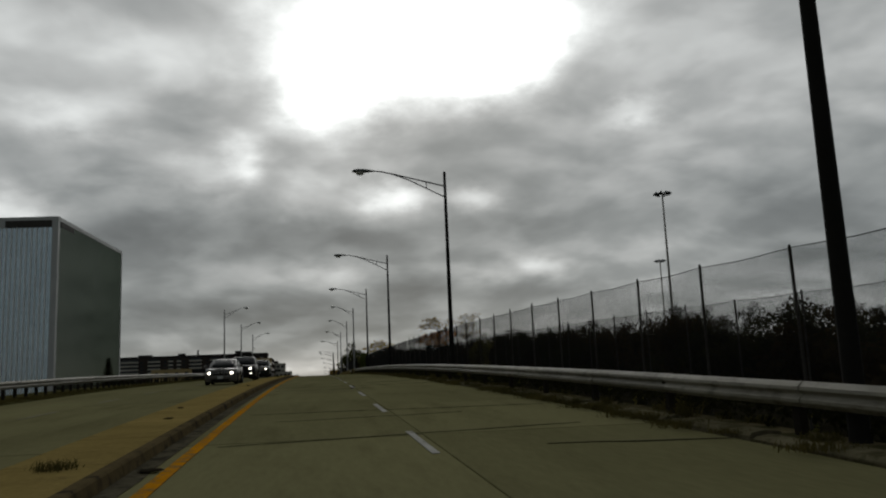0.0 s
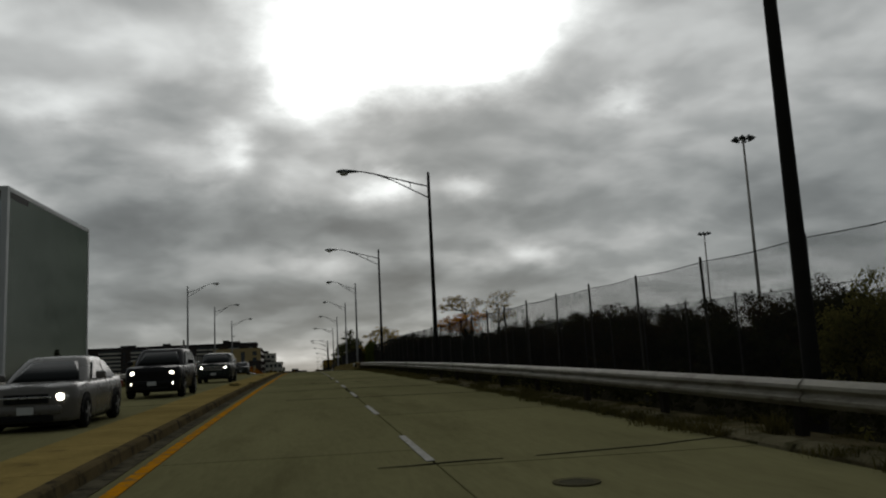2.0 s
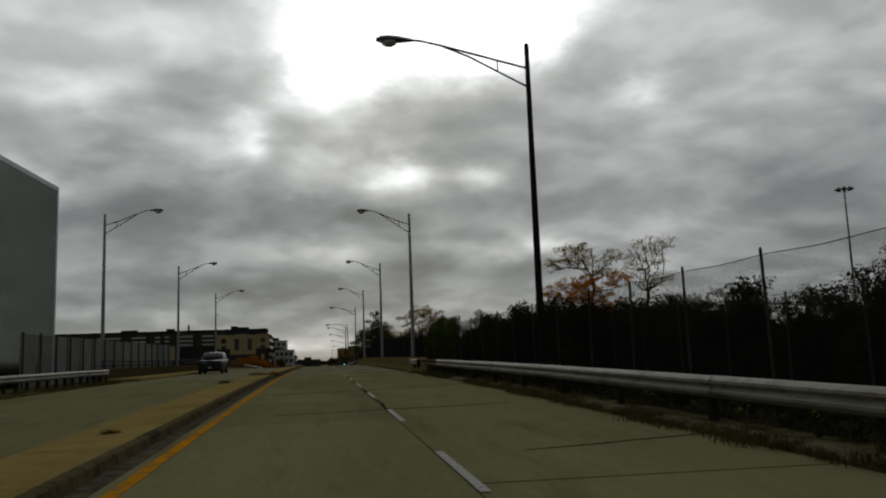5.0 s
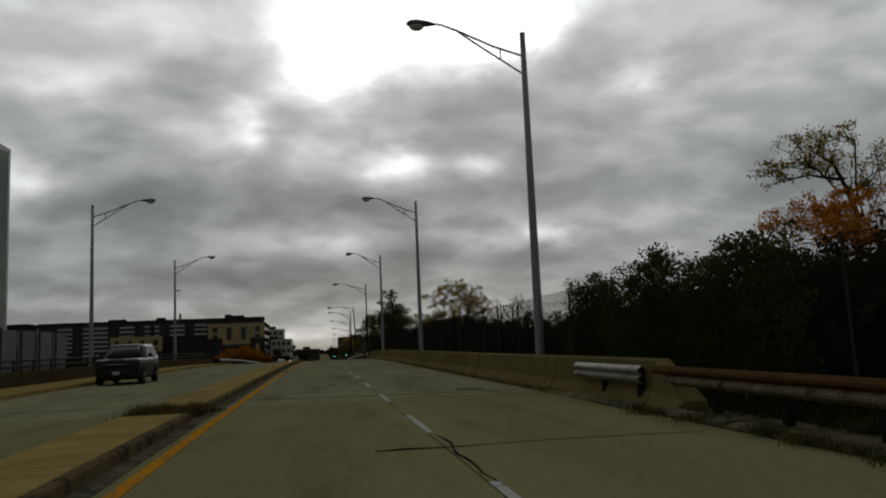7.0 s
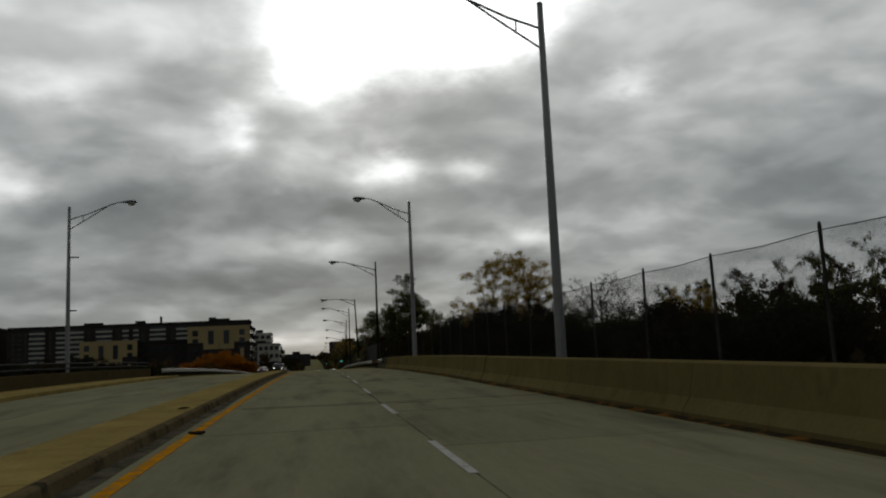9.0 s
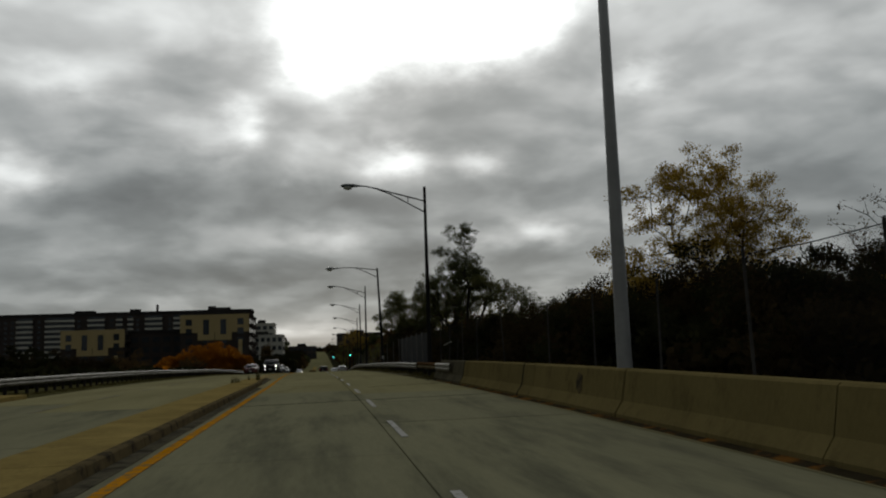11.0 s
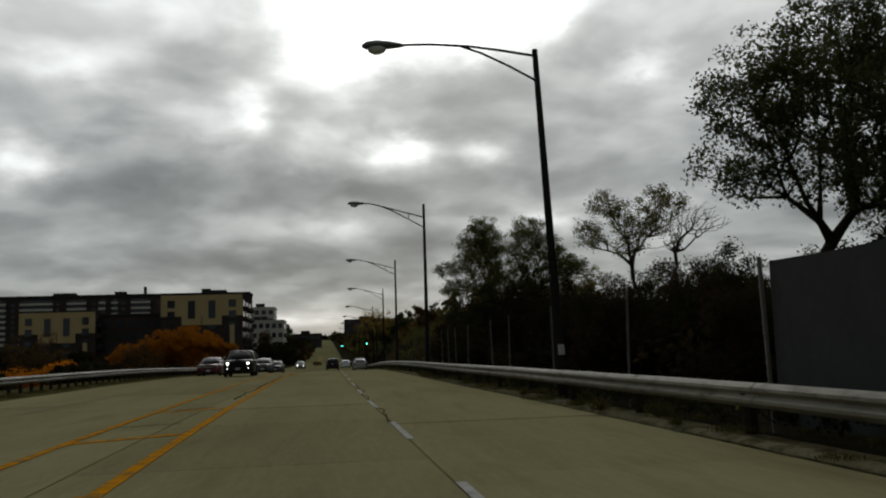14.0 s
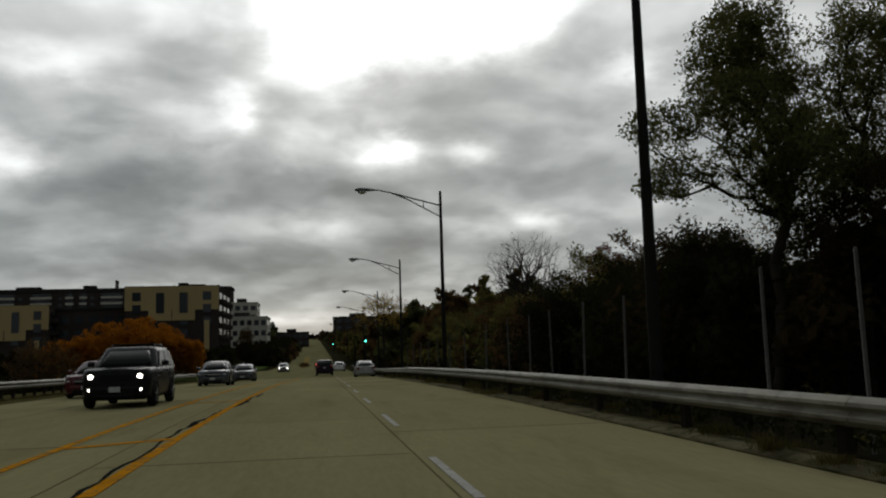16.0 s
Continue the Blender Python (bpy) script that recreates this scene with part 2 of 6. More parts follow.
M_WIRE = mat("fence_wire", (0.020, 0.020, 0.019), 0.8, 0.0, bump=0, gloss=0.0)
M_BARK = mat("bark", (0.030, 0.026, 0.020), 0.95, vary=0.4, grain=12, stain=2, bump=0.6)


# ---- the line of the road ----
def curve_through(knots):
    """A smooth function through (y, value) knots."""
    ys, vs = [a for a, _ in knots], [b for _, b in knots]
    slopes = np.gradient(np.array(vs, float), np.array(ys, float))

    def at(y):
        y = min(max(y, ys[0]), ys[-1])
        i = min(max(int(np.searchsorted(ys, y)) - 1, 0), len(ys) - 2)
        h = ys[i + 1] - ys[i]
        t = (y - ys[i]) / h
        return ((2 * t**3 - 3 * t**2 + 1) * vs[i] + (t**3 - 2 * t**2 + t) * h * slopes[i]
                + (3 * t**2 - 2 * t**3) * vs[i + 1] + (t**3 - t**2) * h * slopes[i + 1])
    return at


# height of the carriageway, and the x of the yellow line, by distance y
road_z = curve_through([(-160, -8.0), (-60, -3.4), (-20, -1.22), (0, -0.13), (20, 0.89), (40, 1.75), (60, 2.47), (80, 3.10), (100, 3.68), (120, 4.16),
                        (140, 4.54), (160, 4.93), (180, 5.30), (200, 5.54), (220, 5.63), (240, 5.61), (260, 5.47), (281, 5.30), (304, 4.92), (335, 4.15),
                        (370, 3.50), (410, 3.05), (460, 2.60), (610, 5.0), (860, 11.7), (1100, 16.0)])
line_x = curve_through([(-160, -0.6), (-60, -1.25), (0, -1.60), (35, -1.83), (70, -1.95), (125, -2.20), (160, -2.25), (215, -2.33), (247, -2.58), (280, -2.68),
                        (304, -2.50), (337, -1.95), (370, -1.45), (460, -1.0), (610, -0.5), (860, -1.0), (1100, -1.5)])


def on_road(u, y, dz=0.0):
    """The place u metres right of the yellow line at distance y, dz above the road."""
    return Vector((line_x(y) + u, y, road_z(y) + dz))


# ---- building blocks ----
def mesh_of(name, verts, faces, material, smooth=False):
    me = bpy.data.meshes.new(name)
    me.from_pydata([tuple(v) for v in verts], [], faces)
    if material:
        me.materials.append(material)
    if smooth:
        me.polygons.foreach_set("use_smooth", [True] * len(me.polygons))
    me.update()
    return me


def quad_mesh(name, v, material):
    """Loose quads from an array of corners, four to a quad."""
    n = len(v) // 4
    me = bpy.data.meshes.new(name)
    me.vertices.add(4 * n)
    me.vertices.foreach_set("co", np.ascontiguousarray(v, np.float32).ravel())
    me.loops.add(4 * n)
    me.loops.foreach_set("vertex_index", np.arange(4 * n, dtype=np.int32))
    me.polygons.add(n)
    me.polygons.foreach_set("loop_start", np.arange(0, 4 * n, 4, dtype=np.int32))
    me.materials.append(material)
    me.update(calc_edges=True)
    return me


def thing(name, label, category, group="", kind="", at=(0, 0, 0)):
    """An Empty that carries the parts of a thing."""
    ob = new(name)
    ob.location = at
    ob.empty_display_size = 0.2
    return tagged(ob, label, category, group, kind)


def piece(name, me, parent=None, label="", m=None):
    """A part: a mesh object under its thing."""
    ob = new(name, me)
    if parent is not None:
        ob.parent = parent
    if m is not None:
        ob.matrix_basis = m
    return tagged(ob, label)


def part(name, bm, material, parent=None, label="", smooth=False, m=None):
    me = bpy.data.meshes.new(name)
    bmesh.ops.recalc_face_normals(bm, faces=bm.faces)
    bm.to_mesh(me)
    bm.free()
    me.materials.append(material)
    if smooth:
        me.polygons.foreach_set("use_smooth", [True] * len(me.polygons))
    return piece(name, me, parent, label, m)


def box(bm, x0, x1, y0, y1, z0, z1, bevel=0.0):
    r = bmesh.ops.create_cube(bm, size=1, matrix=Matrix.Translation(((x0 + x1) / 2, (y0 + y1) / 2, (z0 + z1) / 2)) @ Matrix.Diagonal((x1 - x0, y1 - y0, z1 - z0, 1)))
    if bevel:
        es = list({e for v in r["verts"] for e in v.link_edges})
        bmesh.ops.bevel(bm, geom=es, offset=bevel, segments=2, profile=0.6, affect="EDGES")
    return r["verts"]


def box_mesh(name, x0, x1, y0, y1, z0, z1, material, bevel=0.0):
    bm = bmesh.new()
    box(bm, x0, x1, y0, y1, z0, z1, bevel)
    me = bpy.data.meshes.new(name)
    bm.to_mesh(me)
    bm.free()
    me.materials.append(material)
    return me


def tube(points, radii, sides=8, cap=True):
    """Vertices and faces of a tapered tube along points."""
    pts = [Vector(p) for p in points]
    verts, faces = [], []
    for i, p in enumerate(pts):
        d = (pts[min(i + 1, len(pts) - 1)] - pts[max(i - 1, 0)]).normalized()
        a = d.cross(Vector((0, 0, 1)) if abs(d.z) < 0.95 else Vector((1, 0, 0))).normalized()
        b = d.cross(a)
        r = radii[i] if hasattr(radii, "__len__") else radii
        for s in range(sides):
            w = 2 * math.pi * s / sides
            verts.append(p + a * (r * math.cos(w)) + b * (r * math.sin(w)))
    for i in range(len(pts) - 1):
        for s in range(sides):
            t = (s + 1) % sides
            faces.append((i * sides + s, i * sides + t, (i + 1) * sides + t, (i + 1) * sides + s))
    if cap:
        faces.append(tuple(range(sides)))
        faces.append(tuple(range((len(pts) - 1) * sides, len(pts) * sides)))
    return verts, faces


def merge(*many):
    verts, faces = [], []
    for v, f in many:
        n = len(verts)
        verts += list(v)
        faces += [tuple(i + n for i in a) for a in f]
    return verts, faces


edge_u = curve_through([(-60, 0.0), (60, 0.0), (100, -0.04), (130, -0.15), (150, -0.16), (180, 0.02), (203, 0.18), (214, 0.17), (232, 0.0), (345, 0.0)])


def sweep(profile, y0, y1, step=3.0, closed=True, dx=0.0, wave=0.0, shift=None):
    """A profile of (u, height) carried along the road from y0 to y1."""
    n = max(1, int(round((y1 - y0) / step)))
    verts, faces, w = [], [], len(profile)
    for i in range(n + 1):
        y = y0 + (y1 - y0) * i / n
        off = wave * (noise.noise((y * 0.23, 3.1, 0)) + 0.6 * noise.noise((y * 0.9, 7.7, 0)))
        off += shift(y) if shift else 0.0
        for u, dz in profile:
            verts.append(on_road(u + dx + off, y, dz))
    for i in range(n):
        for j in range(w if closed else w - 1):
            a, b = i * w + j, i * w + (j + 1) % w
            faces.append((a, b, b + w, a + w))
    if closed:
        faces.append(tuple(range(w - 1, -1, -1)))
        faces.append(tuple(range(n * w, (n + 1) * w)))
    return verts, faces


U_DASH, U_EDGE, U_RAIL = 3.25, 6.95, 7.40
dash_u = curve_through([(-60, 3.0), (0, 3.05), (35, 3.2), (65, 3.28), (125, 3.28), (152, 3.22), (192, 3.45), (213, 3.40), (247, 3.26), (270, 3.42), (370, 3.5)])
U_MED, U_LEFT, U_LDASH = -1.75, -8.40, -5.05
BRIDGE = (131.0, 209.0)

# ---- ground ----
def ground_z(x, y):
    near = road_z(y) - 0.35
    side = x - line_x(y) + 0.3
    d = max(0.0, abs(side) - (11.0 if side > 0 else 12.0))
    fall = 5.0 * (1 - max(0.0, min(1.0, (y - 300) / 120)))
    s = min(1.0, d / 22.0)
    s = s * s * (3 - 2 * s)
    far = min(1.0, max(0.0, (d - 60) / 500))
    return near - fall * s + 0.5 * s * noise.noise((x * 0.05, y * 0.05, 0)) + far * 3.0 * noise.noise((x * 0.004, y * 0.004, 5))


xs = sorted({round(v, 2) for v in [s * a for s in (-1, 1) for a in (0, 4, 8, 10, 12, 14, 16, 18, 21, 24, 28, 33, 40, 50, 65, 85, 120, 170, 250, 400, 700, 1200, 2000, 2600)]})
ys = [-2500, -1200, -600, -300] + list(range(-150, 480, 6)) + list(range(480, 1100, 40)) + [1200, 1500, 2000, 2600]
gv = [(x, y, ground_z(x, y)) for y in ys for x in xs]
gf = [(j * len(xs) + i, j * len(xs) + i + 1, (j + 1) * len(xs) + i + 1, (j + 1) * len(xs) + i) for j in range(len(ys) - 1) for i in range(len(xs) - 1)]
tagged(new("ground", mesh_of("ground", gv, gf, M_GROUND, True)), "dark leaf-strewn earth sloping down beside the road", "ground", kind="structure")

# ---- carriageways ----
road = thing("road", "worn concrete dual carriageway with dark joints and tar", "road", kind="structure")
bed_v, bed_f = sweep([(U_LEFT - 0.02, -0.06), (U_EDGE + 0.02, -0.06), (U_EDGE + 0.02, -0.30), (U_LEFT - 0.02, -0.30)], -60, 345, 5)
piece("road_bed", mesh_of("road_bed", bed_v, bed_f, M_BED), road)
for a, b, wide in ((345, 420, -9.2), (420, 500, -7.6), (500, 640, -6.0), (640, 1090, -4.6)):
    piece("far_roadway", mesh_of("far_roadway", *sweep([(wide, 0.0), (-4.0, 0.02), (U_EDGE - 0.6, 0.0), (U_EDGE - 0.6, -0.25), (wide, -0.25)], a, b, 8), M_ROAD_OLD), road)
rng = random.Random(4)
for u0, u1, near_lane in ((-0.66, U_DASH, 1), (U_DASH, U_EDGE, 1), (U_LEFT, U_LDASH, 0), (U_LDASH, U_MED + 0.2, 0)):
    y = -45.0
    while y < 344:
        length = min(rng.choice((4.6, 6.1, 6.1, 7.6, 9.1)), 345 - y)
        n = 3
        tilt = rng.uniform(-0.004, 0.004)
        vs, fs = [], []
        for i in range(n + 1):
            yy = y + 0.012 + (length - 0.024) * i / n
            for u, dz in ((u0 + 0.008, -0.055), (u0 + 0.008, -0.008), (u0 + 0.016, tilt), (u1 - 0.016, tilt), (u1 - 0.008, -0.008), (u1 - 0.008, -0.055)):
                vs.append(on_road(u, yy, dz))
        for i in range(n):
            for j in range(5):
                a = i * 6 + j
                fs.append((a, a + 1, a + 7, a + 6))
        fs += [tuple(range(5, -1, -1)), tuple(range(n * 6, n * 6 + 6))]
        piece("slab", mesh_of("slab", vs, fs, M_ROAD_OLD if y < 126 else M_DECK if y < 199 else M_ROAD), road)
        y += length

# paint: the yellow edge line in worn lengths, white dashes
for a in range(-40, 345, 11):
    piece("yellow_line", mesh_of("yellow_line", *sweep([(-0.08, 0.0085), (0.08, 0.0085), (0.08, 0.003), (-0.08, 0.003)], a, a + 10.9, 3.6, shift=edge_u), M_YELLOW), road)
for a in range(230, 318, 11):
    piece("yellow_line", mesh_of("yellow_line", *sweep([(-1.76, 0.0085), (-1.62, 0.0085), (-1.62, 0.003), (-1.76, 0.003)], a, a + 10.9, 3.6), M_YELLOW), road)
for a in (229.3, 235.0, 241.2, 248.0, 260.5, 273.8, 286.5):
    p, q, w = (-0.1, a), (-1.6, a - 0.9), 0.15
    vs = [on_road(p[0], p[1] - w, 0.0085), on_road(p[0], p[1] + w, 0.0085), on_road(q[0], q[1] + w, 0.0085), on_road(q[0], q[1] - w, 0.0085)]
    vs += [v - Vector((0, 0, 0.006)) for v in vs]
    piece("yellow_hatch_bar", mesh_of("yellow_hatch_bar", vs, [(0, 1, 2, 3), (4, 7, 6, 5), (0, 4, 5, 1), (1, 5, 6, 2), (2, 6, 7, 3), (3, 7, 4, 0)], M_YELLOW), road)
dash_profile = [(-0.05, 0.0085), (0.05, 0.0085), (0.05, 0.003), (-0.05, 0.003)]
for i in range(-7, 48):
    y = float(np.interp(i, (-7, 0, 7, 15, 19, 24, 27, 32, 35, 48), (-42.0, 10.5, 63.4, 122.4, 150.6, 190.0, 211.0, 245.8, 266.8, 365.0)))
    piece("lane_dash", mesh_of("lane_dash", *sweep(dash_profile, y, y + 2.95, 1.5, dx=dash_u(y)), M_WHITE), road)
    if y < 330:
        piece("lane_dash", mesh_of("lane_dash", *sweep(dash_profile, y + 3, y + 6.0, 1.5, dx=U_LDASH), M_FADED), road)
# the painted strip beyond the median's end, and the broken gap in it
for a, b in ((126.7, 129.2), (216.05, 216.45)):
    piece("gap_fill", mesh_of("gap_fill", *sweep([(-0.44, -0.05), (-0.5, 0.02), (-1.7, 0.03), (U_MED, -0.05)], a, b, 1.2, shift=edge_u), M_VERGE), road)
y = 227.2
while y < 344:
    piece("slab", mesh_of("slab", *sweep([(U_MED + 0.21, -0.05), (U_MED + 0.216, 0.0), (-0.676, 0.0), (-0.67, -0.05)], y + 0.012, y + 7.6, 3.8), M_ROAD), road)
    y += 7.62

# tar in the cracks: thin wandering strips, and a few broken-out patches
def tar_strip(p, q, width, seed):
    r = random.Random(seed)
    n = max(4, int((Vector(q) - Vector(p)).length / 0.5))
    vs, fs, off = [], [], 0.0
    along = (Vector(q) - Vector(p)).normalized()
    side = Vector((-along.y, along.x))
    for i in range(n + 1):
        c = Vector(p).lerp(Vector(q), i / n) + side * off
        off = off * 0.8 + r.uniform(-0.06, 0.06)
        w = width * r.uniform(0.35, 1.0) * (0.4 if i in (0, n) else 1)
        for sgn in (-1, 1):
            e = c + side * (w * sgn / 2)
            vs.append(on_road(e.x, e.y, 0.0072))
    m = len(vs)
    vs += [v - Vector((0, 0, 0.004)) for v in vs]
    for i in range(n):
        a = 2 * i
        fs += [(a, a + 1, a + 3, a + 2), (a + 1, a + 1 + m, a + 3 + m, a + 3), (a, a + 2, a + 2 + m, a + m)]
    piece("tar_strip", mesh_of("tar_strip", vs, fs, M_TAR), road)


for i, (p, q, w) in enumerate((
    ((0.3, 12.5), (5.9, 13.5), 0.07), ((0.9, 16.6), (4.6, 17.1), 0.06), ((4.6, 10.9), (6.9, 10.4), 0.10), ((0.0, 36.2), (3.2, 35.6), 0.09), ((3.2, 35.4), (6.9, 36.0), 0.10),
    ((2.2, 31.9), (3.6, 32.4), 0.12), ((3.1, 31.8), (3.3, 36.0), 0.12), ((2.6, 40.4), (4.0, 40.6), 0.10), ((4.4, 40.6), (6.9, 41.2), 0.08), ((0.2, 32.4), (2.0, 32.3), 0.06),
    ((1.3, 55.6), (2.8, 55.4), 0.10), ((2.9, 55.3), (6.6, 55.1), 0.12), ((0.3, 61.7), (3.3, 62.7), 0.10), ((3.0, 62.6), (7.0, 61.6), 0.14), ((3.25, 55.4), (3.2, 62.6), 0.10), ((0.3, 18.9), (6.6, 18.3), 0.08), ((1.7, 116.1), (3.2, 116.3), 0.10), ((2.2, 70.2), (6.9, 70.4), 0.10), ((1.0, 70.0), (2.3, 70.2), 0.06), ((1.8, 76.8), (5.6, 75.5), 0.07), ((0.5, 68.4), (3.0, 69.0), 0.05), ((3.1, 75), (3.3, 84), 0.05),
    ((2.4, 120.6), (3.8, 120.7), 0.16), ((3.8, 120.7), (6.6, 120.7), 0.05), ((3.2, 112), (3.35, 122), 0.045), ((-0.4, 132.5), (7.1, 131.3), 0.07), ((-0.4, 143.5), (7.1, 142.4), 0.06), ((-0.4, 162.3), (7.1, 161.9), 0.06), ((0.2, 162.0), (4.4, 161.6), 0.08), ((-8.3, 160.2), (-4.9, 160.4), 0.10),
    ((-0.4, 199.1), (7.1, 200.5), 0.07), ((-1.75, 202.0), (-0.5, 202.4), 0.05), ((3.2, 214), (3.3, 226), 0.03), ((3.9, 208.6), (6.8, 209.4), 0.10), ((3.3, 240), (3.4, 262), 0.035), ((-0.4, 252), (-0.25, 276), 0.09),
    ((-0.3, 276), (0.15, 292), 0.16), ((-1.4, 247.6), (-0.4, 248.4), 0.07), ((-1.7, 243), (-0.5, 243.4), 0.06), ((4.3, 88.2), (6.8, 89.0), 0.10), ((1.0, 95.4), (6.0, 96.4), 0.08),
    ((0.2, 104.1), (5.8, 105.0), 0.08), ((4.2, 106.2), (6.9, 106.9), 0.12), ((3.2, 95), (3.3, 106), 0.08), ((0.3, 146.4), (6.7, 146.1), 0.05), ((0.3, 176.0), (6.7, 176.3), 0.06), ((-8.2, 131.6), (-2.0, 131.9), 0.08))):
    tar_strip(p, q, w, i)
M_GUTTER_RIM = mat("dirty_rim", (0.10, 0.09, 0.055), 0.95, vary=0.4, grain=20)
M_IRON = mat("worn_cast_iron", (0.075, 0.070, 0.048), 0.9, 0.0, vary=0.4, grain=20, stain=3)
for u, y, rad in ((5.67, 132.71, 0.42), (4.25, 38.68, 0.22)):
    cover = thing("manhole_cover", "round worn manhole cover set in the concrete", "manhole cover", "manhole covers")
    for name, r0, r1, h, m in (("rim", rad, rad - 0.05, 0.011, M_GUTTER_RIM), ("lid", rad - 0.055, 0.0, 0.009, M_IRON)):
        n = 24
        vs = [on_road(u + q * math.cos(2 * math.pi * i / n), y + q * math.sin(2 * math.pi * i / n), z) for q, z in ((r0, 0.003), (r0, h), (max(r1, 0.02), h)) for i in range(n)]
        fs = [(k0 * n + i, k0 * n + (i + 1) % n, (k0 + 1) * n + (i + 1) % n, (k0 + 1) * n + i) for k0 in (0, 1) for i in range(n)]
        if name == "lid":
            fs.append(tuple(range(2 * n, 3 * n)))
        piece(name, mesh_of(name, vs, fs, m), cover)
# dirt lying in the gutter between the median's kerb and the yellow line
M_GUTTER = mat("gutter_dirt", (0.085, 0.076, 0.052), 0.95, vary=0.5, grain=12, stain=1.5, bump=0.5, dirt=(0.04, 0.036, 0.026), dirt_at=(0.45, 0.65))
for a in range(-40, 211, 9):
    piece("gutter_dirt", mesh_of("gutter_dirt", *sweep([(-0.50, 0.0), (-0.47, 0.013), (-0.33, 0.009), (-0.20, 0.0065), (-0.20, 0.002)], a, a + 8.99, 0.9, wave=0.03, shift=edge_u), M_GUTTER), road)

piece("gutter_dirt", mesh_of("gutter_dirt", *sweep([(-0.66, 0.0), (-0.63, 0.03), (-0.50, 0.012), (-0.40, 0.0065), (-0.40, 0.002)], 216.3, 228.2, 0.6, wave=0.05, shift=edge_u), M_GUTTER), road)

# ---- median ----
median = thing("median", "raised ochre concrete median with a dark broken kerb", "median", kind="structure")
MED_TOP = 0.15


def median_length(y0, y1, u0=-0.42, u1=U_MED, top=MED_TOP):
    y = y0
    while y < y1 - 0.2:
        z = min(y + 3.05, y1)
        a, b = y + 0.012, z - 0.012
        piece("curb_stone", mesh_of("curb_stone", *sweep([(u0, -0.05), (u0 - 0.035, top - 0.02), (u0 - 0.06, top + 0.004), (u0 - 0.17, top + 0.004), (u0 - 0.17, -0.05)], a, b, 3.1, shift=edge_u), M_CURB), median)
        piece("median_slab", mesh_of("median_slab", *sweep([(u0 - 0.175, -0.05), (u0 - 0.175, top), (u1 + 0.05, top), (u1, top - 0.04), (u1, -0.05)], a, b, 3.1, shift=edge_u), M_MEDIAN), median)
        y = z


median_length(-45, 126.6)
median_length(129.3, 216.0)
median_length(216.5, 227.2, -0.60, U_MED - 0.05, 0.115)

# ---- right edge: kerb, verge ----
M_KERB = mat("kerb_stone_concrete", (0.120, 0.107, 0.066), 0.95, vary=0.4, grain=11, stain=1.4, bump=0.7, dirt=(0.055, 0.050, 0.026), dirt_at=(0.46, 0.64), spread=0.35)
# Soil colour darkened to hold the shade under and behind the guardrail.
M_SOIL = mat("shaded_soil", (0.020, 0.018, 0.011), 0.95, vary=0.5, grain=6, stain=0.8, bump=0.8)
for y0, y1, off, seed, label in ((-45, 130.5, 0.0, 5, "crumbling concrete kerb of broken stones with weeds"), (214.45, 345, -0.08, 6, "weathered concrete kerb of broken stones with weeds")):
    kerb = thing("kerb", label, "kerb", kind="structure")
    r = random.Random(seed)
    y = y0
    while y < y1 - 0.5:
        n = min(r.uniform(0.7, 2.6) if y0 < 0 else r.uniform(2.6, 4.6), y1 - y)
        a, h, w = U_EDGE + off + r.uniform(-0.02, 0.02), r.uniform(0.03, 0.10) if y0 < 0 else r.uniform(0.035, 0.05), r.uniform(0.40, 0.52)
        piece("kerb_stone", mesh_of("kerb_stone", *sweep([(a, -0.2), (a + 0.02, h - 0.04), (a + 0.06, h), (a + 0.25, h + 0.025), (a + w - 0.04, h), (a + w, h - 0.05), (a + w, -0.3)], y + r.uniform(0.01, 0.05), y + n - 0.01, 0.4, wave=0.025), M_KERB), kerb)
        y += n
tagged(new("kerb_soil", mesh_of("kerb_soil", *sweep([(U_EDGE + 0.02, -0.2), (U_EDGE + 0.02, 0.02), (U_EDGE + 0.5, 0.07), (U_EDGE + 0.84, 0.07), (U_EDGE + 0.84, -0.3)], -45, 130.5, 1.5, wave=0.03), M_VERGE)), "gritty soil between the kerb stones", "soil", kind="structure")
tagged(new("kerb_soil_far", mesh_of("kerb_soil_far", *sweep([(U_EDGE - 0.06, -0.2), (U_EDGE - 0.06, 0.02), (U_EDGE + 0.6, 0.05), (U_EDGE + 0.6, -0.3)], 214.45, 345, 1.5, wave=0.03), M_VERGE)), "gritty soil between the kerb stones", "soil", kind="structure")
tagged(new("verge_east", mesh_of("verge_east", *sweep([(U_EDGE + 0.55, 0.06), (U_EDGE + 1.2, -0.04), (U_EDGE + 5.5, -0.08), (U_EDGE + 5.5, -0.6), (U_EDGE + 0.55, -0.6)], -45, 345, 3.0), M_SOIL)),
       "strip of soil and dead growth behind the guardrail, darkened as shade", "verge", kind="structure")
tagged(new("verge_west", mesh_of("verge_west", *sweep([(U_LEFT, 0.02), (U_LEFT - 0.15, 0.05), (U_LEFT - 3.8, 0.05), (U_LEFT - 3.8, -0.6), (U_LEFT, -0.6)], -45, 345, 3.0), M_GRASS)),
       "strip of rough yellowed grass beside the road", "verge", kind="structure")

# ---- guardrails ----
W_BEAM = [(0.0, 0.0), (-0.03, 0.02), (-0.075, 0.06), (-0.08, 0.10), (-0.03, 0.14), (-0.022, 0.155), (-0.03, 0.17), (-0.08, 0.21), (-0.075, 0.25), (-0.03, 0.29), (0.0, 0.31)]


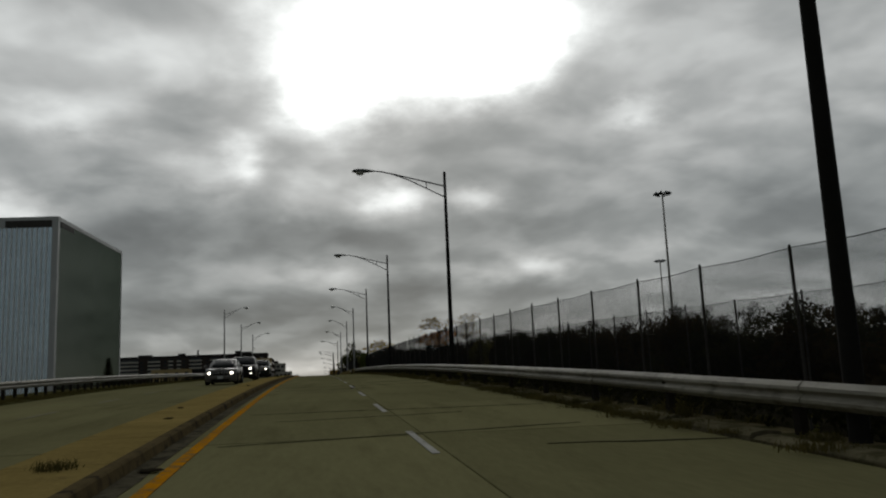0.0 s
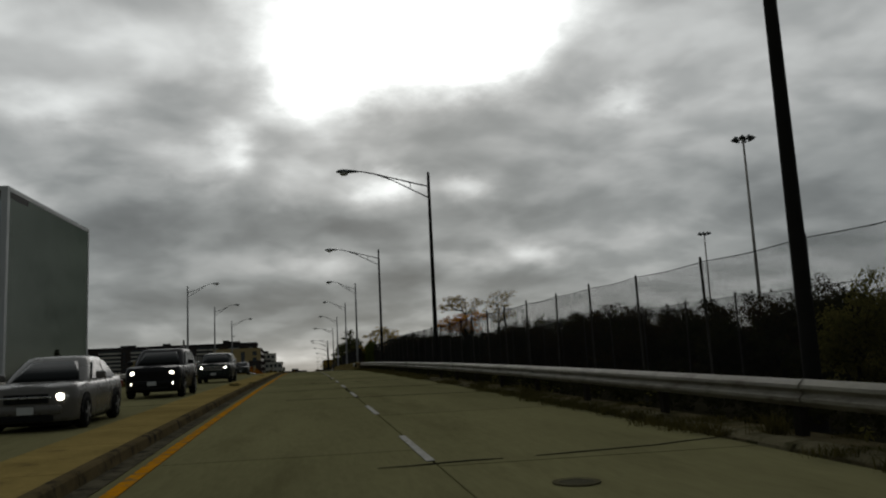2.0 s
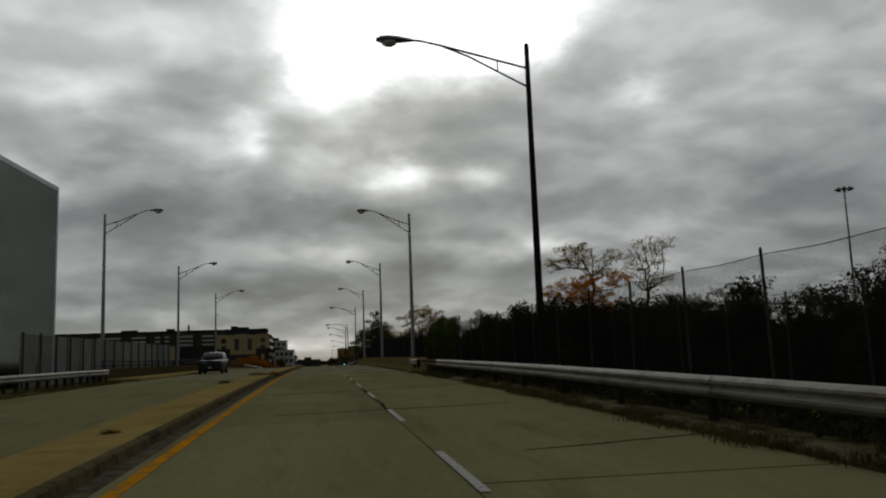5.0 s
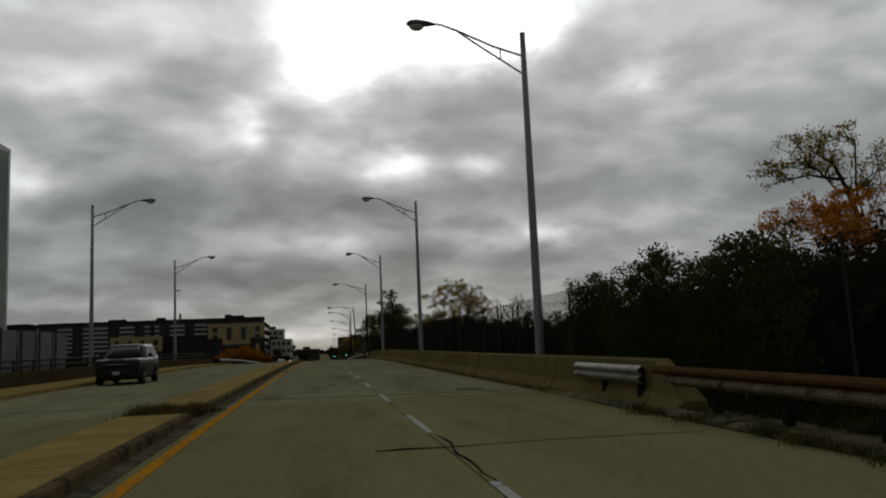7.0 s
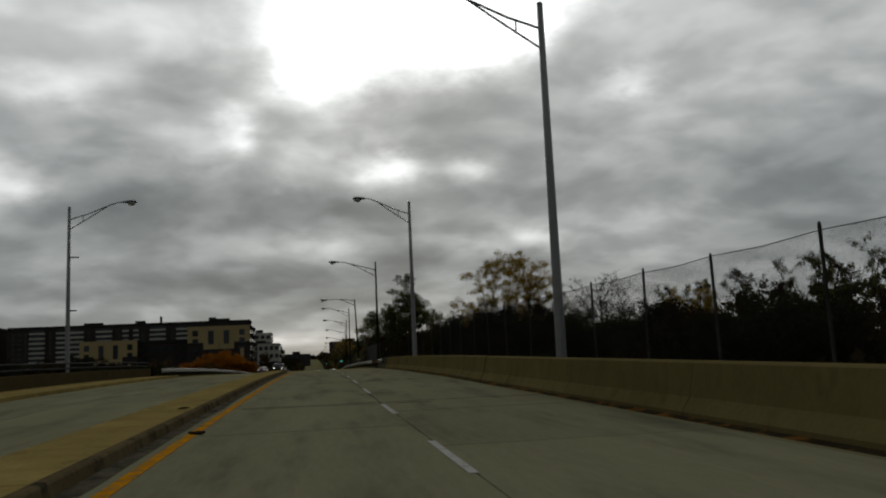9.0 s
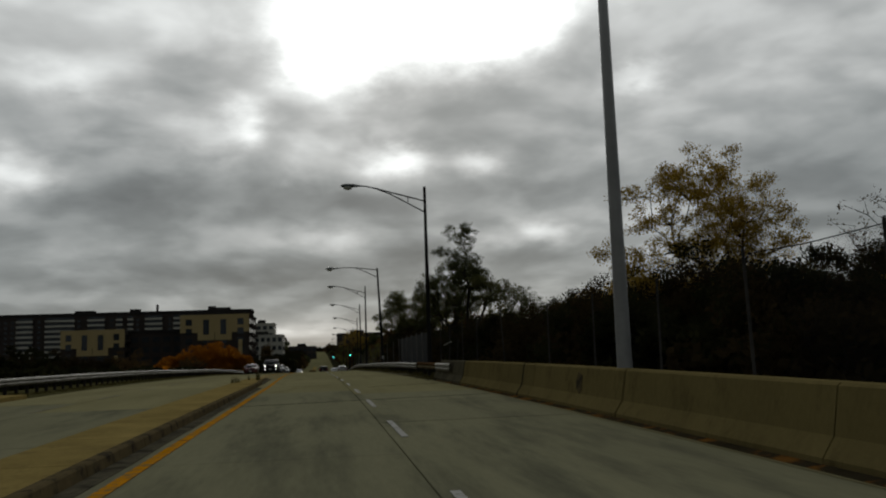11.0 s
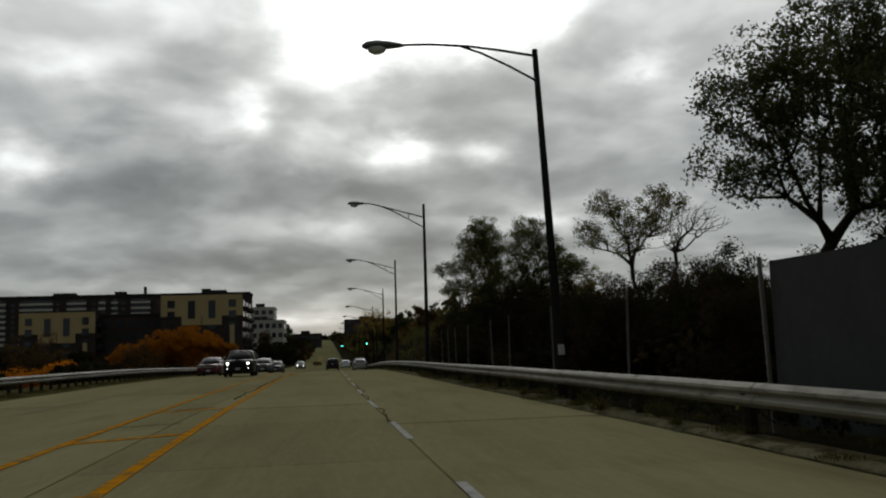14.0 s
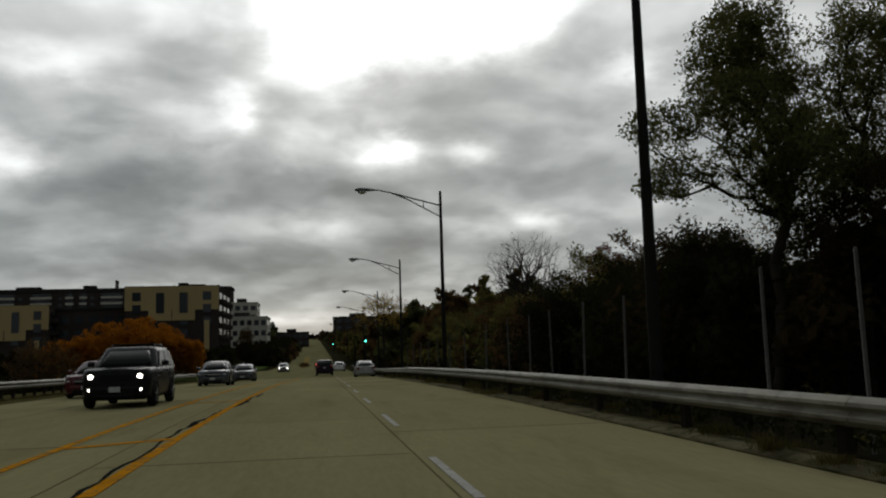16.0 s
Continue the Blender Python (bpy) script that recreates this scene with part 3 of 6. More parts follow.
def guardrail(y0, y1, u, label, material, face=1, low=0.42, block=True, post_step=1.905, under=None, posts=True):
    g = thing("guardrail", label, "guardrail", "guardrails")
    prof = [(face * a, b + low) for a, b in W_BEAM] + [(face * (a + 0.012), b + low) for a, b in reversed(W_BEAM)]
    y = y0
    while y < y1 - 0.3:
        z = min(y + 3.81, y1)
        r = random.Random(int(y * 7))
        if under:
            half = [(face * a, b + low) for a, b in W_BEAM[:6]] + [(face * (a + 0.012), b + low) for a, b in reversed(W_BEAM[:6])]
            piece("rail", mesh_of("rail", *sweep(half, y, z, 1.3, dx=u + 0.012, wave=0.03), under), g, "pale scuffed lower half")
        piece("rail", mesh_of("rail", *sweep(prof if not under else [(face * a, b + low) for a, b in W_BEAM[5:]] + [(face * (a + 0.012), b + low) for a, b in reversed(W_BEAM[5:])], y, z + 0.12 if z < y1 else z, 1.3, dx=u + face * (0.006 if int(y / 3.81) % 2 else 0.0) + r.uniform(-0.02, 0.02), wave=0.05), material), g)
        y = z
    y = y0 + 0.3
    while y < y1:
        bm = bmesh.new()
        p = on_road(u, y)
        box(bm, p.x + face * 0.10 - 0.05, p.x + face * 0.10 + 0.05, y - 0.075, y + 0.075, p.z - 0.4, p.z + low + 0.27)
        if posts:
            part("post", bm, M_POST, g)
        if block:
            bm = bmesh.new()
            box(bm, p.x + face * 0.032 - 0.03, p.x + face * 0.032 + 0.03, y - 0.06, y + 0.06, p.z + low + 0.03, p.z + low + 0.28)
            part("spacer_block", bm, M_POST, g)
        y += post_step
    return g


guardrail(-40, 118.0, U_RAIL, "dull galvanised steel guardrail on low dark posts", M_GALV, post_step=3.81)
guardrail(118.05, 124.2, U_RAIL, "steel guardrail length, rusted above and pale below", M_RUST, under=M_SCUFF)
guardrail(124.25, 127.9, U_RAIL - 0.22, "pale steel guardrail end bolted before the parapet", M_GALV)
guardrail(209.85, 213.8, U_RAIL - 0.20, "pale dented steel guardrail end bolted to the parapet", M_GALV, posts=False)
guardrail(213.85, 221.6, U_RAIL, "steel guardrail length, rusted above and pale below", M_RUST, under=M_SCUFF)
guardrail(221.65, 345, U_RAIL - 0.06, "dull galvanised steel guardrail on low dark posts", M_GALV, low=0.385, post_step=3.81)
guardrail(-40, 128.0, -9.75, "grey steel guardrail on closely set posts", M_GALV, -1, post_step=1.3)
guardrail(211.0, 345, -9.75, "grey steel guardrail on closely set posts", M_GALV, -1, post_step=1.3)

# ---- bridge parapets ----
def parapet(y0, y1, profile, label, m=None):
    p = thing("parapet", label, "parapet", kind="structure")
    y = y0
    while y < y1 - 0.3:
        z = min(y + 6.1, y1)
        piece("parapet_panel", mesh_of("parapet_panel", *sweep(profile, y + 0.012, z - (0.07 if int(y * 10) % 3 == 0 else 0.012), 2.1), m or M_PARAPET), p)
        y = z
    return p


JERSEY = [(U_EDGE + 0.22, -0.3), (U_EDGE + 0.22, 0.09), (U_EDGE + 0.36, 0.30), (U_EDGE + 0.45, 0.80), (U_EDGE + 0.49, 0.83), (U_EDGE + 0.72, 0.83), (U_EDGE + 0.75, 0.80), (U_EDGE + 0.80, -0.3)]
east = parapet(124.2, 207.45, JERSEY, "yellowish concrete bridge parapet with stained joints")
# Darker copy of the parapet concrete: shade under the rail end put into colour.
M_PARAPET_SHADED = mat("shaded_parapet_concrete", (0.078, 0.070, 0.046), 0.9, vary=0.35, grain=10, stain=0.9, bump=0.4, dirt=(0.042, 0.038, 0.028), dirt_at=(0.48, 0.72), spread=0.16)
parapet(207.46, 213.4, JERSEY, "weathered last length of the bridge parapet, greyed as if in shade", M_PARAPET_SHADED)
for y, w in ((140.2, 0.10), (170.1, 0.08), (198.5, 0.10), (207.4, 0.09)):
    around = [(u - 0.005 if u < U_EDGE + 0.5 else u + 0.005, z + (0.005 if z > 0.5 else 0)) for u, z in JERSEY]
    piece("expansion_joint", mesh_of("expansion_joint", *sweep(around, y, y + w, 0.1), M_TAR), east, "dark filled gap in the concrete")
splash = [on_road(U_EDGE + a - 0.004, 193.6 + b * 0.5, z) for a, b, z in ((0.425, 0.0, 0.66), (0.44, 0.55, 0.72), (0.41, 0.75, 0.55), (0.385, 0.6, 0.40), (0.365, 0.2, 0.30), (0.375, -0.1, 0.38))]
piece("stain", mesh_of("stain", splash + [v - Vector((0.012, 0, 0)) for v in splash], [tuple(range(5, -1, -1)), tuple(range(6, 12))] + [(i, (i + 1) % 6, 6 + (i + 1) % 6, 6 + i) for i in range(6)], M_CURB), east, "dark splash stain on the concrete")
tagged(new("bridge_edge", mesh_of("bridge_edge", *sweep([(U_EDGE - 0.004, -0.2), (U_EDGE - 0.004, 0.004), (U_EDGE + 0.13, 0.006), (U_EDGE + 0.13, -0.2)], 126.2, 214.4, 3), M_ROAD)), "concrete road edge strip along the bridge", "road", kind="structure")
tagged(new("bridge_gutter", mesh_of("bridge_gutter", *sweep([(U_EDGE + 0.05, -0.2), (U_EDGE + 0.05, 0.009), (U_EDGE + 0.16, 0.016), (U_EDGE + 0.26, 0.035), (U_EDGE + 0.26, -0.2)], 126.2, 214.4, 0.8, wave=0.03), M_LITTER)), "dark gutter of dirt and rusty leaf litter under the parapet", "gutter", kind="structure")
for a, b, lo, hi in ((122.9, 124.19, 0.2, 0.83), (213.41, 214.7, 0.83, 0.42)):
    vs = [on_road(u, a, min(z, lo)) for u, z in JERSEY] + [on_road(u, b, min(z, hi)) for u, z in JERSEY]
    n = len(JERSEY)
    tagged(new("parapet_end", mesh_of("parapet_end", vs, [tuple(range(n - 1, -1, -1)), tuple(range(n, 2 * n))] + [(i, (i + 1) % n, n + (i + 1) % n, n + i) for i in range(n)], M_PARAPET if a < 200 else M_PARAPET_SHADED)), "sloped concrete end of the bridge parapet", "parapet", kind="structure")
parapet(129, 210, [(-10.3, -0.3), (-10.3, 0.72), (-10.33, 0.75), (-10.57, 0.75), (-10.6, 0.72), (-10.6, -0.3)], "dark brown concrete bridge wall beside the walkway", M_WALL)
tagged(new("walkway", mesh_of("walkway", *sweep([(U_LEFT + 0.2, -0.2), (U_LEFT + 0.18, 0.14), (U_LEFT + 0.1, 0.16), (-10.29, 0.17), (-10.29, -0.2)], 129, 210, 3), M_MEDIAN)), "narrow concrete walkway with a raised kerb", "pavement", kind="structure")
rail_thing = thing("bridge_railing", "dark two-bar metal railing on the bridge wall", "railing")
for h in (0.95, 1.20):
    pts = [on_road(-10.45, y, h) for y in np.arange(129.5, 210, 4.0)]
    piece("rail_bar", mesh_of("rail_bar", *tube(pts, 0.05, 6), M_DARKPOLE), rail_thing)
for y in np.arange(130, 210, 2.4):
    p = on_road(-10.45, y, 0.74)
    piece("post", mesh_of("post", *tube([p, p + Vector((0, 0, 0.5))], 0.04, 6), M_DARKPOLE), rail_thing)

# ---- street lamps ----
def street_lamp(label, x, y, foot, top, reach, pole_mat, side=-1, truss=True, thick=0.125, tilt=0.0, rise=0.0):
    """A pole with a braced arm and a cobra head. side: -1 reaches to the left, 1 to the right; top: height of the pole's top."""
    t = thing("street_lamp", label, "street lamp", "street lamps", at=(x, y, foot))
    t.rotation_euler = (0, tilt, 0)
    h = top - foot
    piece("base_plate", box_mesh("base_plate", -0.22, 0.22, -0.22, 0.22, -0.05, 0.05, pole_mat, 0.015), t)
    piece("pole", mesh_of("pole", *tube([(0, 0, 0), (0, 0, 0.25), (0, 0, h * 0.5), (0, 0, h)], [thick * 1.25, thick, thick * 0.8, thick * 0.58], 12), pole_mat, True), t)
    piece("pole_cap", mesh_of("pole_cap", *tube([(0, 0, h), (0, 0, h + 0.05)], [thick * 0.66, thick * 0.4], 12), pole_mat, True), t)
    s = side
    if truss:
        knee = (s * 0.66 * reach, 0, h - 0.04 + rise)
        upper = [(0, 0, h - 0.70), (s * 0.3 * reach, 0, h - 0.40), knee, (s * 0.80 * reach, 0, h + 0.08 + rise * 1.3), (s * 0.90 * reach, 0, h + 0.11 + rise * 1.3)]
        lower = [(0, 0, h - 1.28), (s * 0.22 * reach, 0, h - 0.83), (s * 0.45 * reach, 0, h - 0.36), knee]
        piece("brace", mesh_of("brace", *tube([(s * 0.23 * reach, 0, h - 0.48), (s * 0.23 * reach, 0, h - 0.80)], 0.022, 6), pole_mat), t)
    else:
        knee = (s * 0.60 * reach, 0, h + 0.02)
        upper = [(0, 0, h - 0.12), (s * 0.25 * reach, 0, h + 0.05), (s * 0.45 * reach, 0, h + 0.16), (s * 0.7 * reach, 0, h + 0.22), (s * 0.90 * reach, 0, h + 0.22)]
        lower = [(0, 0, h - 0.75), (s * 0.18 * reach, 0, h - 0.36), (s * 0.36 * reach, 0, h - 0.02), (s * 0.5 * reach, 0, h + 0.17)]
    tip = upper[-1][2]
    piece("arm", mesh_of("arm", *tube(upper, [0.035, 0.034, 0.033, 0.031, 0.03], 8), pole_mat, True), t)
    piece("arm_strut", mesh_of("arm_strut", *tube(lower, 0.03, 8), pole_mat, True), t)
    # cobra head: a flattened pod, with a lens bowl below
    stations = [(0.865, 0.05, 0.045), (0.90, 0.085, 0.075), (0.97, 0.15, 0.115), (1.04, 0.19, 0.135), (1.10, 0.165, 0.115), (1.135, 0.07, 0.045)]
    vs, fs, n = [], [], 10
    for f, w, hh in stations:
        for i in range(n):
            a = 2 * math.pi * i / n
            c = math.cos(a)
            vs.append((s * f * reach, w * math.sin(a), tip - 0.02 + hh * (c if c > 0 else c * 0.55)))
    for i in range(len(stations) - 1):
        for j in range(n):
            fs.append((i * n + j, i * n + (j + 1) % n, (i + 1) * n + (j + 1) % n, (i + 1) * n + j))
    fs += [tuple(range(n)), tuple(range((len(stations) - 1) * n, len(stations) * n))]
    head = piece("lamp_head", mesh_of("lamp_head", vs, fs, M_LAMP, True), t)
    bm = bmesh.new()
    bmesh.ops.create_uvsphere(bm, u_segments=12, v_segments=6, radius=1, matrix=Matrix.Translation((s * 1.04 * reach, 0, tip - 0.075)) @ Matrix.Diagonal((0.23, 0.155, 0.15, 1)))
    part("lens_bowl", bm, M_LENS, head, "frosted lamp lens", True)
    return t


M_BAND = mat("pale_pole_plate", (0.30, 0.29, 0.27), 0.7, vary=0.3, grain=20)
DARK_LAMP = "tall dark street lamp with braced arm beside the guardrail"
GREY_LAMP = "tall grey metal street lamp with braced arm on the bridge"
for x, y, top, reach, kind in (
    (6.65, -21.5, 9.7, 4.2, 0), (5.94, 8.85, 10.9, 4.2, 0), (6.60, 41.5, 12.18, 4.2, 0), (6.15, 72.0, 12.96, 4.1, 0), (6.02, 101.5, 13.76, 4.0, 0),
    (5.82, 134.2, 14.85, 3.15, 1), (5.80, 163.7, 15.31, 3.1, 1), (5.40, 192.0, 15.38, 3.0, 1),
    (5.35, 219.2, 15.15, 3.8, 0), (5.06, 246.25, 13.92, 3.75, 2), (5.18, 273.5, 14.75, 3.8, 0), (5.87, 301.6, 14.5, 3.9, 0),
    (6.7, 330.0, 13.95, 3.85, 0), (7.1, 360.0, 13.3, 3.8, 0), (7.3, 391, 12.9, 3.8, 0), (7.6, 425, 12.6, 3.8, 0), (7.9, 465, 12.4, 3.8, 0)):
    lamp = street_lamp(GREY_LAMP if kind == 1 else DARK_LAMP if kind == 0 else "dark street lamp with a curved arm beside the guardrail", x, y, road_z(y) + (-0.1 if kind != 1 else 0.35), top, reach / 1.0 / 1.02,
                M_GREYPOLE if kind == 1 else M_DARKPOLE, -1, kind != 2, 0.14 if kind == 1 else 0.118, -0.04 if kind == 2 else 0.0, 0.13 if kind == 1 else 0.0)
    if kind == 2:
        piece("number_plate", box_mesh("number_plate", -0.075, 0.075, -0.145, -0.115, 1.12, 1.36, M_BAND, 0.008), lamp, "pale blank plate on the pole")
for x, y, top in ((-14.05, 135.2, 15.2), (-13.9, 163.2, 15.3), (-13.9, 192.4, 15.45)):
    lamp = street_lamp("grey street lamp with braced arm behind the bridge wall", x, y, road_z(y) - 0.5, top, 3.25, M_GREYPOLE, 1, True, 0.14, 0.0, 0.13)
    if y > 190:
        for z, w in ((7.6, 0.55), (4.6, 0.45)):
            piece("bracket", box_mesh("bracket", 0, w, -0.05, 0.05, z, z + 0.07, M_DARKPOLE, 0.01), lamp)

M_SCREEN = mat("grey_screen_fabric", (0.056, 0.057, 0.058), 0.9, vary=0.2, grain=6, stain=1.0, spread=0.15)
M_PALE = mat("pale_post_steel", (0.20, 0.19, 0.165), 0.6, 0.2, vary=0.3, stain=2)
M_DULL = mat("dull_post_steel", (0.046, 0.043, 0.036), 0.7, 0.1, vary=0.35, stain=2)
# ---- chain-link fences ----
def chain_link(y0, y1, x_at, tall, label, step=3.05, mesh=True, post_mat=None, sink=0.2, wires=True, at=None, thick=0.026):
    """Posts, a top wire, and a web of slanting wires."""
    f = thing("fence", label, "fence", "fences")
    ys = at or list(np.arange(y0, y1 + 0.01, step))
    r = random.Random(int(y0))
    for y in ys:
        z = road_z(y)
        lean = Vector((r.uniform(-0.06, 0.06), r.uniform(-0.05, 0.05), 0))
        a, b = Vector((x_at(y), y, z - sink)), Vector((x_at(y), y, z + tall + r.uniform(-0.03, 0.05))) + lean
        piece("post", mesh_of("post", *tube([a, b, b + Vector((0, 0, 0.05))], [thick, thick, thick * 0.65], 7), post_mat or M_FENCE, True), f)
    for h in ((tall - 0.02,) if wires else ()):
        pts = [Vector((x_at(y), y, road_z(y) + h - (0.035 if i % 2 else 0))) for i, y in enumerate(np.arange(y0, y1 + 0.01, step / 2))]
        piece("wire", mesh_of("wire", *tube(pts, 0.007, 4), M_WIRE), f)
    if mesh:
        vs, fs, gap, rad = [], [], 0.052, 0.00125
        lo, hi = 0.05, tall - 0.03
        for s in (1, -1):
            y = y0 - (hi - lo)
            while y < y1 + (hi - lo):
                ya, yb = y, y + s * (hi - lo)
                za, zb = lo, hi
                if ya < y0 or ya > y1 or yb < y0 or yb > y1:
                    y += gap
                    continue
                p, q = Vector((x_at(ya) + 0.05, ya, road_z(ya) + za)), Vector((x_at(yb) + 0.05, yb, road_z(yb) + zb))
                n = len(vs)
                for e in (p, q):
                    vs += [e + Vector((rad, 0, 0)), e + Vector((-rad, s * rad, -rad)), e + Vector((-rad, -s * rad, rad))]
                fs += [(n, n + 1, n + 4, n + 3), (n + 1, n + 2, n + 5, n + 4), (n + 2, n, n + 3, n + 5)]
                y += gap
        tagged(piece("wire_mesh", mesh_of("wire_mesh", vs, fs, M_WIRE), f), kind="stuff")
    return f


chain_link(-34.4, 125.0, lambda y: 6.9, 2.58, "tall chain-link fence on slim steel posts behind the guardrail")
chain_link(128.3, 188.4, lambda y: 5.93, 2.50, "tall chain-link fence on slim steel posts behind the parapet", step=3.0)
chain_link(-34.15, 120.0, lambda y: 10.85, 2.28, "second chain-link fence further from the road")
chain_link(240.5, 330.0, lambda y: 5.6 + max(0, y - 285) * 0.02, 2.25, "pale steel fence posts below the woods", mesh=False, post_mat=M_DULL, wires=False, at=[243.4, 248.97, 254.47, 257.32, 262.7, 265.87, 268.41, 270.57, 276.08, 278.76, 281.33, 283.72, 286.44, 290.74, 295.3, 300.2, 304.6, 309.1, 313.5, 318.0, 322.6])

screen = thing("screen_fence", "grey sheet-covered fence panels between pale posts", "fence")
for y in np.arange(221.0, 237.9, 2.8):
    z = road_z(y)
    piece("post", mesh_of("post", *tube([(5.58, y, z - 0.2), (5.55, y + 0.05, z + 2.36)], 0.032, 8), M_DULL, True), screen)
    if y < 236:
        vs, fs = [], []
        for i in range(15):
            yy = y + 0.01 + 2.78 * i / 14
            dx = 0.004 * (i % 2) + 0.03 * math.sin(i * 0.45)
            vs += [(5.66 + dx, yy, road_z(yy) + 0.1), (5.66 + dx, yy, road_z(yy) + 2.3 - 0.03 * math.sin(math.pi * i / 14)), (5.678 + dx, yy, road_z(yy) + 0.1), (5.678 + dx, yy, road_z(yy) + 2.3 - 0.03 * math.sin(math.pi * i / 14))]
        for i in range(14):
            a, b = i * 4, i * 4 + 4
            fs += [(a, a + 1, b + 1, b), (a + 2, b + 2, b + 3, a + 3), (a + 1, a + 3, b + 3, b + 1), (a, b, b + 2, a + 2)]
        piece("panel", mesh_of("panel", vs, fs, M_SCREEN), screen)
bar = new("fence_bar", mesh_of("fence_bar", *tube([(5.62, 213.7, road_z(213.7) + 1.62), (5.66, 216.4, road_z(216) + 1.50)], 0.016, 8), M_PALE, True))
tagged(bar, "loose pale pipe slung in the broken fence", "pipe")
M_SHEET = mat("pale_ribbed_sheet", (0.19, 0.19, 0.18), 0.8, vary=0.3, grain=5, stain=0.9, spread=0.2)
chain_link(191.3, 219.0, lambda y: 5.8 - 0.007 * (y - 191), 2.3, "broken stretch of fence, bare leaning posts without mesh", mesh=False, wires=False, at=[191.3, 194.8, 198.4, 208.2, 211.0, 214.6, 217.2], post_mat=M_FENCE, thick=0.022)
for y, h0, h1, dx in ((203.6, 1.5, 2.5, -0.14), (213.1, 0.9, 1.7, 0.05)):
    tagged(new("broken_post", mesh_of("broken_post", *tube([(5.72, y, road_z(y) - 0.1), (5.72, y, road_z(y) + h0 * 0.6), (5.72 + dx, y - 0.25, road_z(y) + h1)], 0.022, 7), M_FENCE, True)), "pale leaning post of the broken fence", "post")

# ---- flood light masts ----
def flood_mast(x, y, top):
    foot = ground_z(x, y)
    t = thing("floodlight_mast", "very tall pale floodlight mast with a ring of lamps", "floodlight mast", "floodlight masts", at=(x, y, foot))
    h = top - foot
    piece("mast", mesh_of("mast", *tube([(0, 0, -0.3), (0, 0, h * 0.5), (0, 0, h)], [0.30, 0.21, 0.13], 12), M_PALE, True), t)
    ring = [(0.85 * math.cos(a), 0.85 * math.sin(a), h - 0.2) for a in np.linspace(0, 2 * math.pi, 17)]
    piece("ring", mesh_of("ring", *tube(ring, 0.05, 6, False), M_FENCE, True), t)
    for i in range(8):
        a = 2 * math.pi * i / 8 + 0.2
        lamp = bmesh.new()
        bmesh.ops.create_cone(lamp, cap_ends=True, segments=10, radius1=0.42, radius2=0.2, depth=0.45)
        bmesh.ops.bevel(lamp, geom=lamp.edges[:], offset=0.03, segments=1, affect="EDGES")
        head = part("lamp_head", lamp, M_LAMP, t, m=pose(1.2 * math.cos(a), 1.2 * math.sin(a), h - 0.25, 0, 0, math.degrees(a)) @ pose(0, 0, 0, 0, -25, 0))
        piece("bracket", mesh_of("bracket", *tube([(0.15 * math.cos(a), 0.15 * math.sin(a), h - 0.3), (1.1 * math.cos(a), 1.1 * math.sin(a), h - 0.1)], 0.04, 5), M_FENCE), t)
    return t


flood_mast(59.7, 136.2, 33.7)
flood_mast(91.0, 212.8, 33.5)

# ribbed screen along the far side of the bridge
west = thing("screen_fence", "tall grey ribbed screen panels behind the bridge wall", "fence")
for y in np.arange(118.0, 155.5, 2.4):
    z = road_z(y)
    piece("post", mesh_of("post", *tube([(-13.2, y, z - 0.4), (-13.2, y, z + 2.58)], 0.05, 6), M_FENCE, True), west)
    vs, fs = [], []
    for i in range(13):
        yy, dx = y + 0.1 + 2.2 * i / 12, 0.05 * (i % 2)
        for q, h in ((0, 0.1), (0, 2.5), (0.02, 0.1), (0.02, 2.5)):
            vs.append((-13.35 + dx - q, yy, road_z(yy) + h))
    for i in range(12):
        a, b = i * 4, i * 4 + 4
        fs += [(a, a + 1, b + 1, b), (a + 2, b + 2, b + 3, a + 3), (a + 1, a + 3, b + 3, b + 1), (a, b, b + 2, a + 2)]
    piece("panel", mesh_of("panel", vs, fs, M_SHEET), west)

# ---- trees ----
def leaf_cloud(centres, per, radius, size, rng, flat=0.8):
    """Small bent leaf quads scattered round the given centres."""
    c = np.repeat(np.array(centres, float), per, axis=0)
    n = len(c)
    d = rng.normal(size=(n, 3))
    d /= np.linalg.norm(d, axis=1)[:, None]
    c = c + d * (rng.random((n, 1)) ** 0.5) * radius * np.array([1, 1, flat])
    a = rng.normal(size=(n, 3))
    a /= np.linalg.norm(a, axis=1)[:, None]
    b = np.cross(a, rng.normal(size=(n, 3)))
    b /= np.linalg.norm(b, axis=1)[:, None]
    s = size * (0.6 + 0.8 * rng.random((n, 1)))
    v = np.stack([c - a * s, c + b * s * 0.55, c + a * s, c - b * s * 0.55], 1).reshape(-1, 3)
    return v


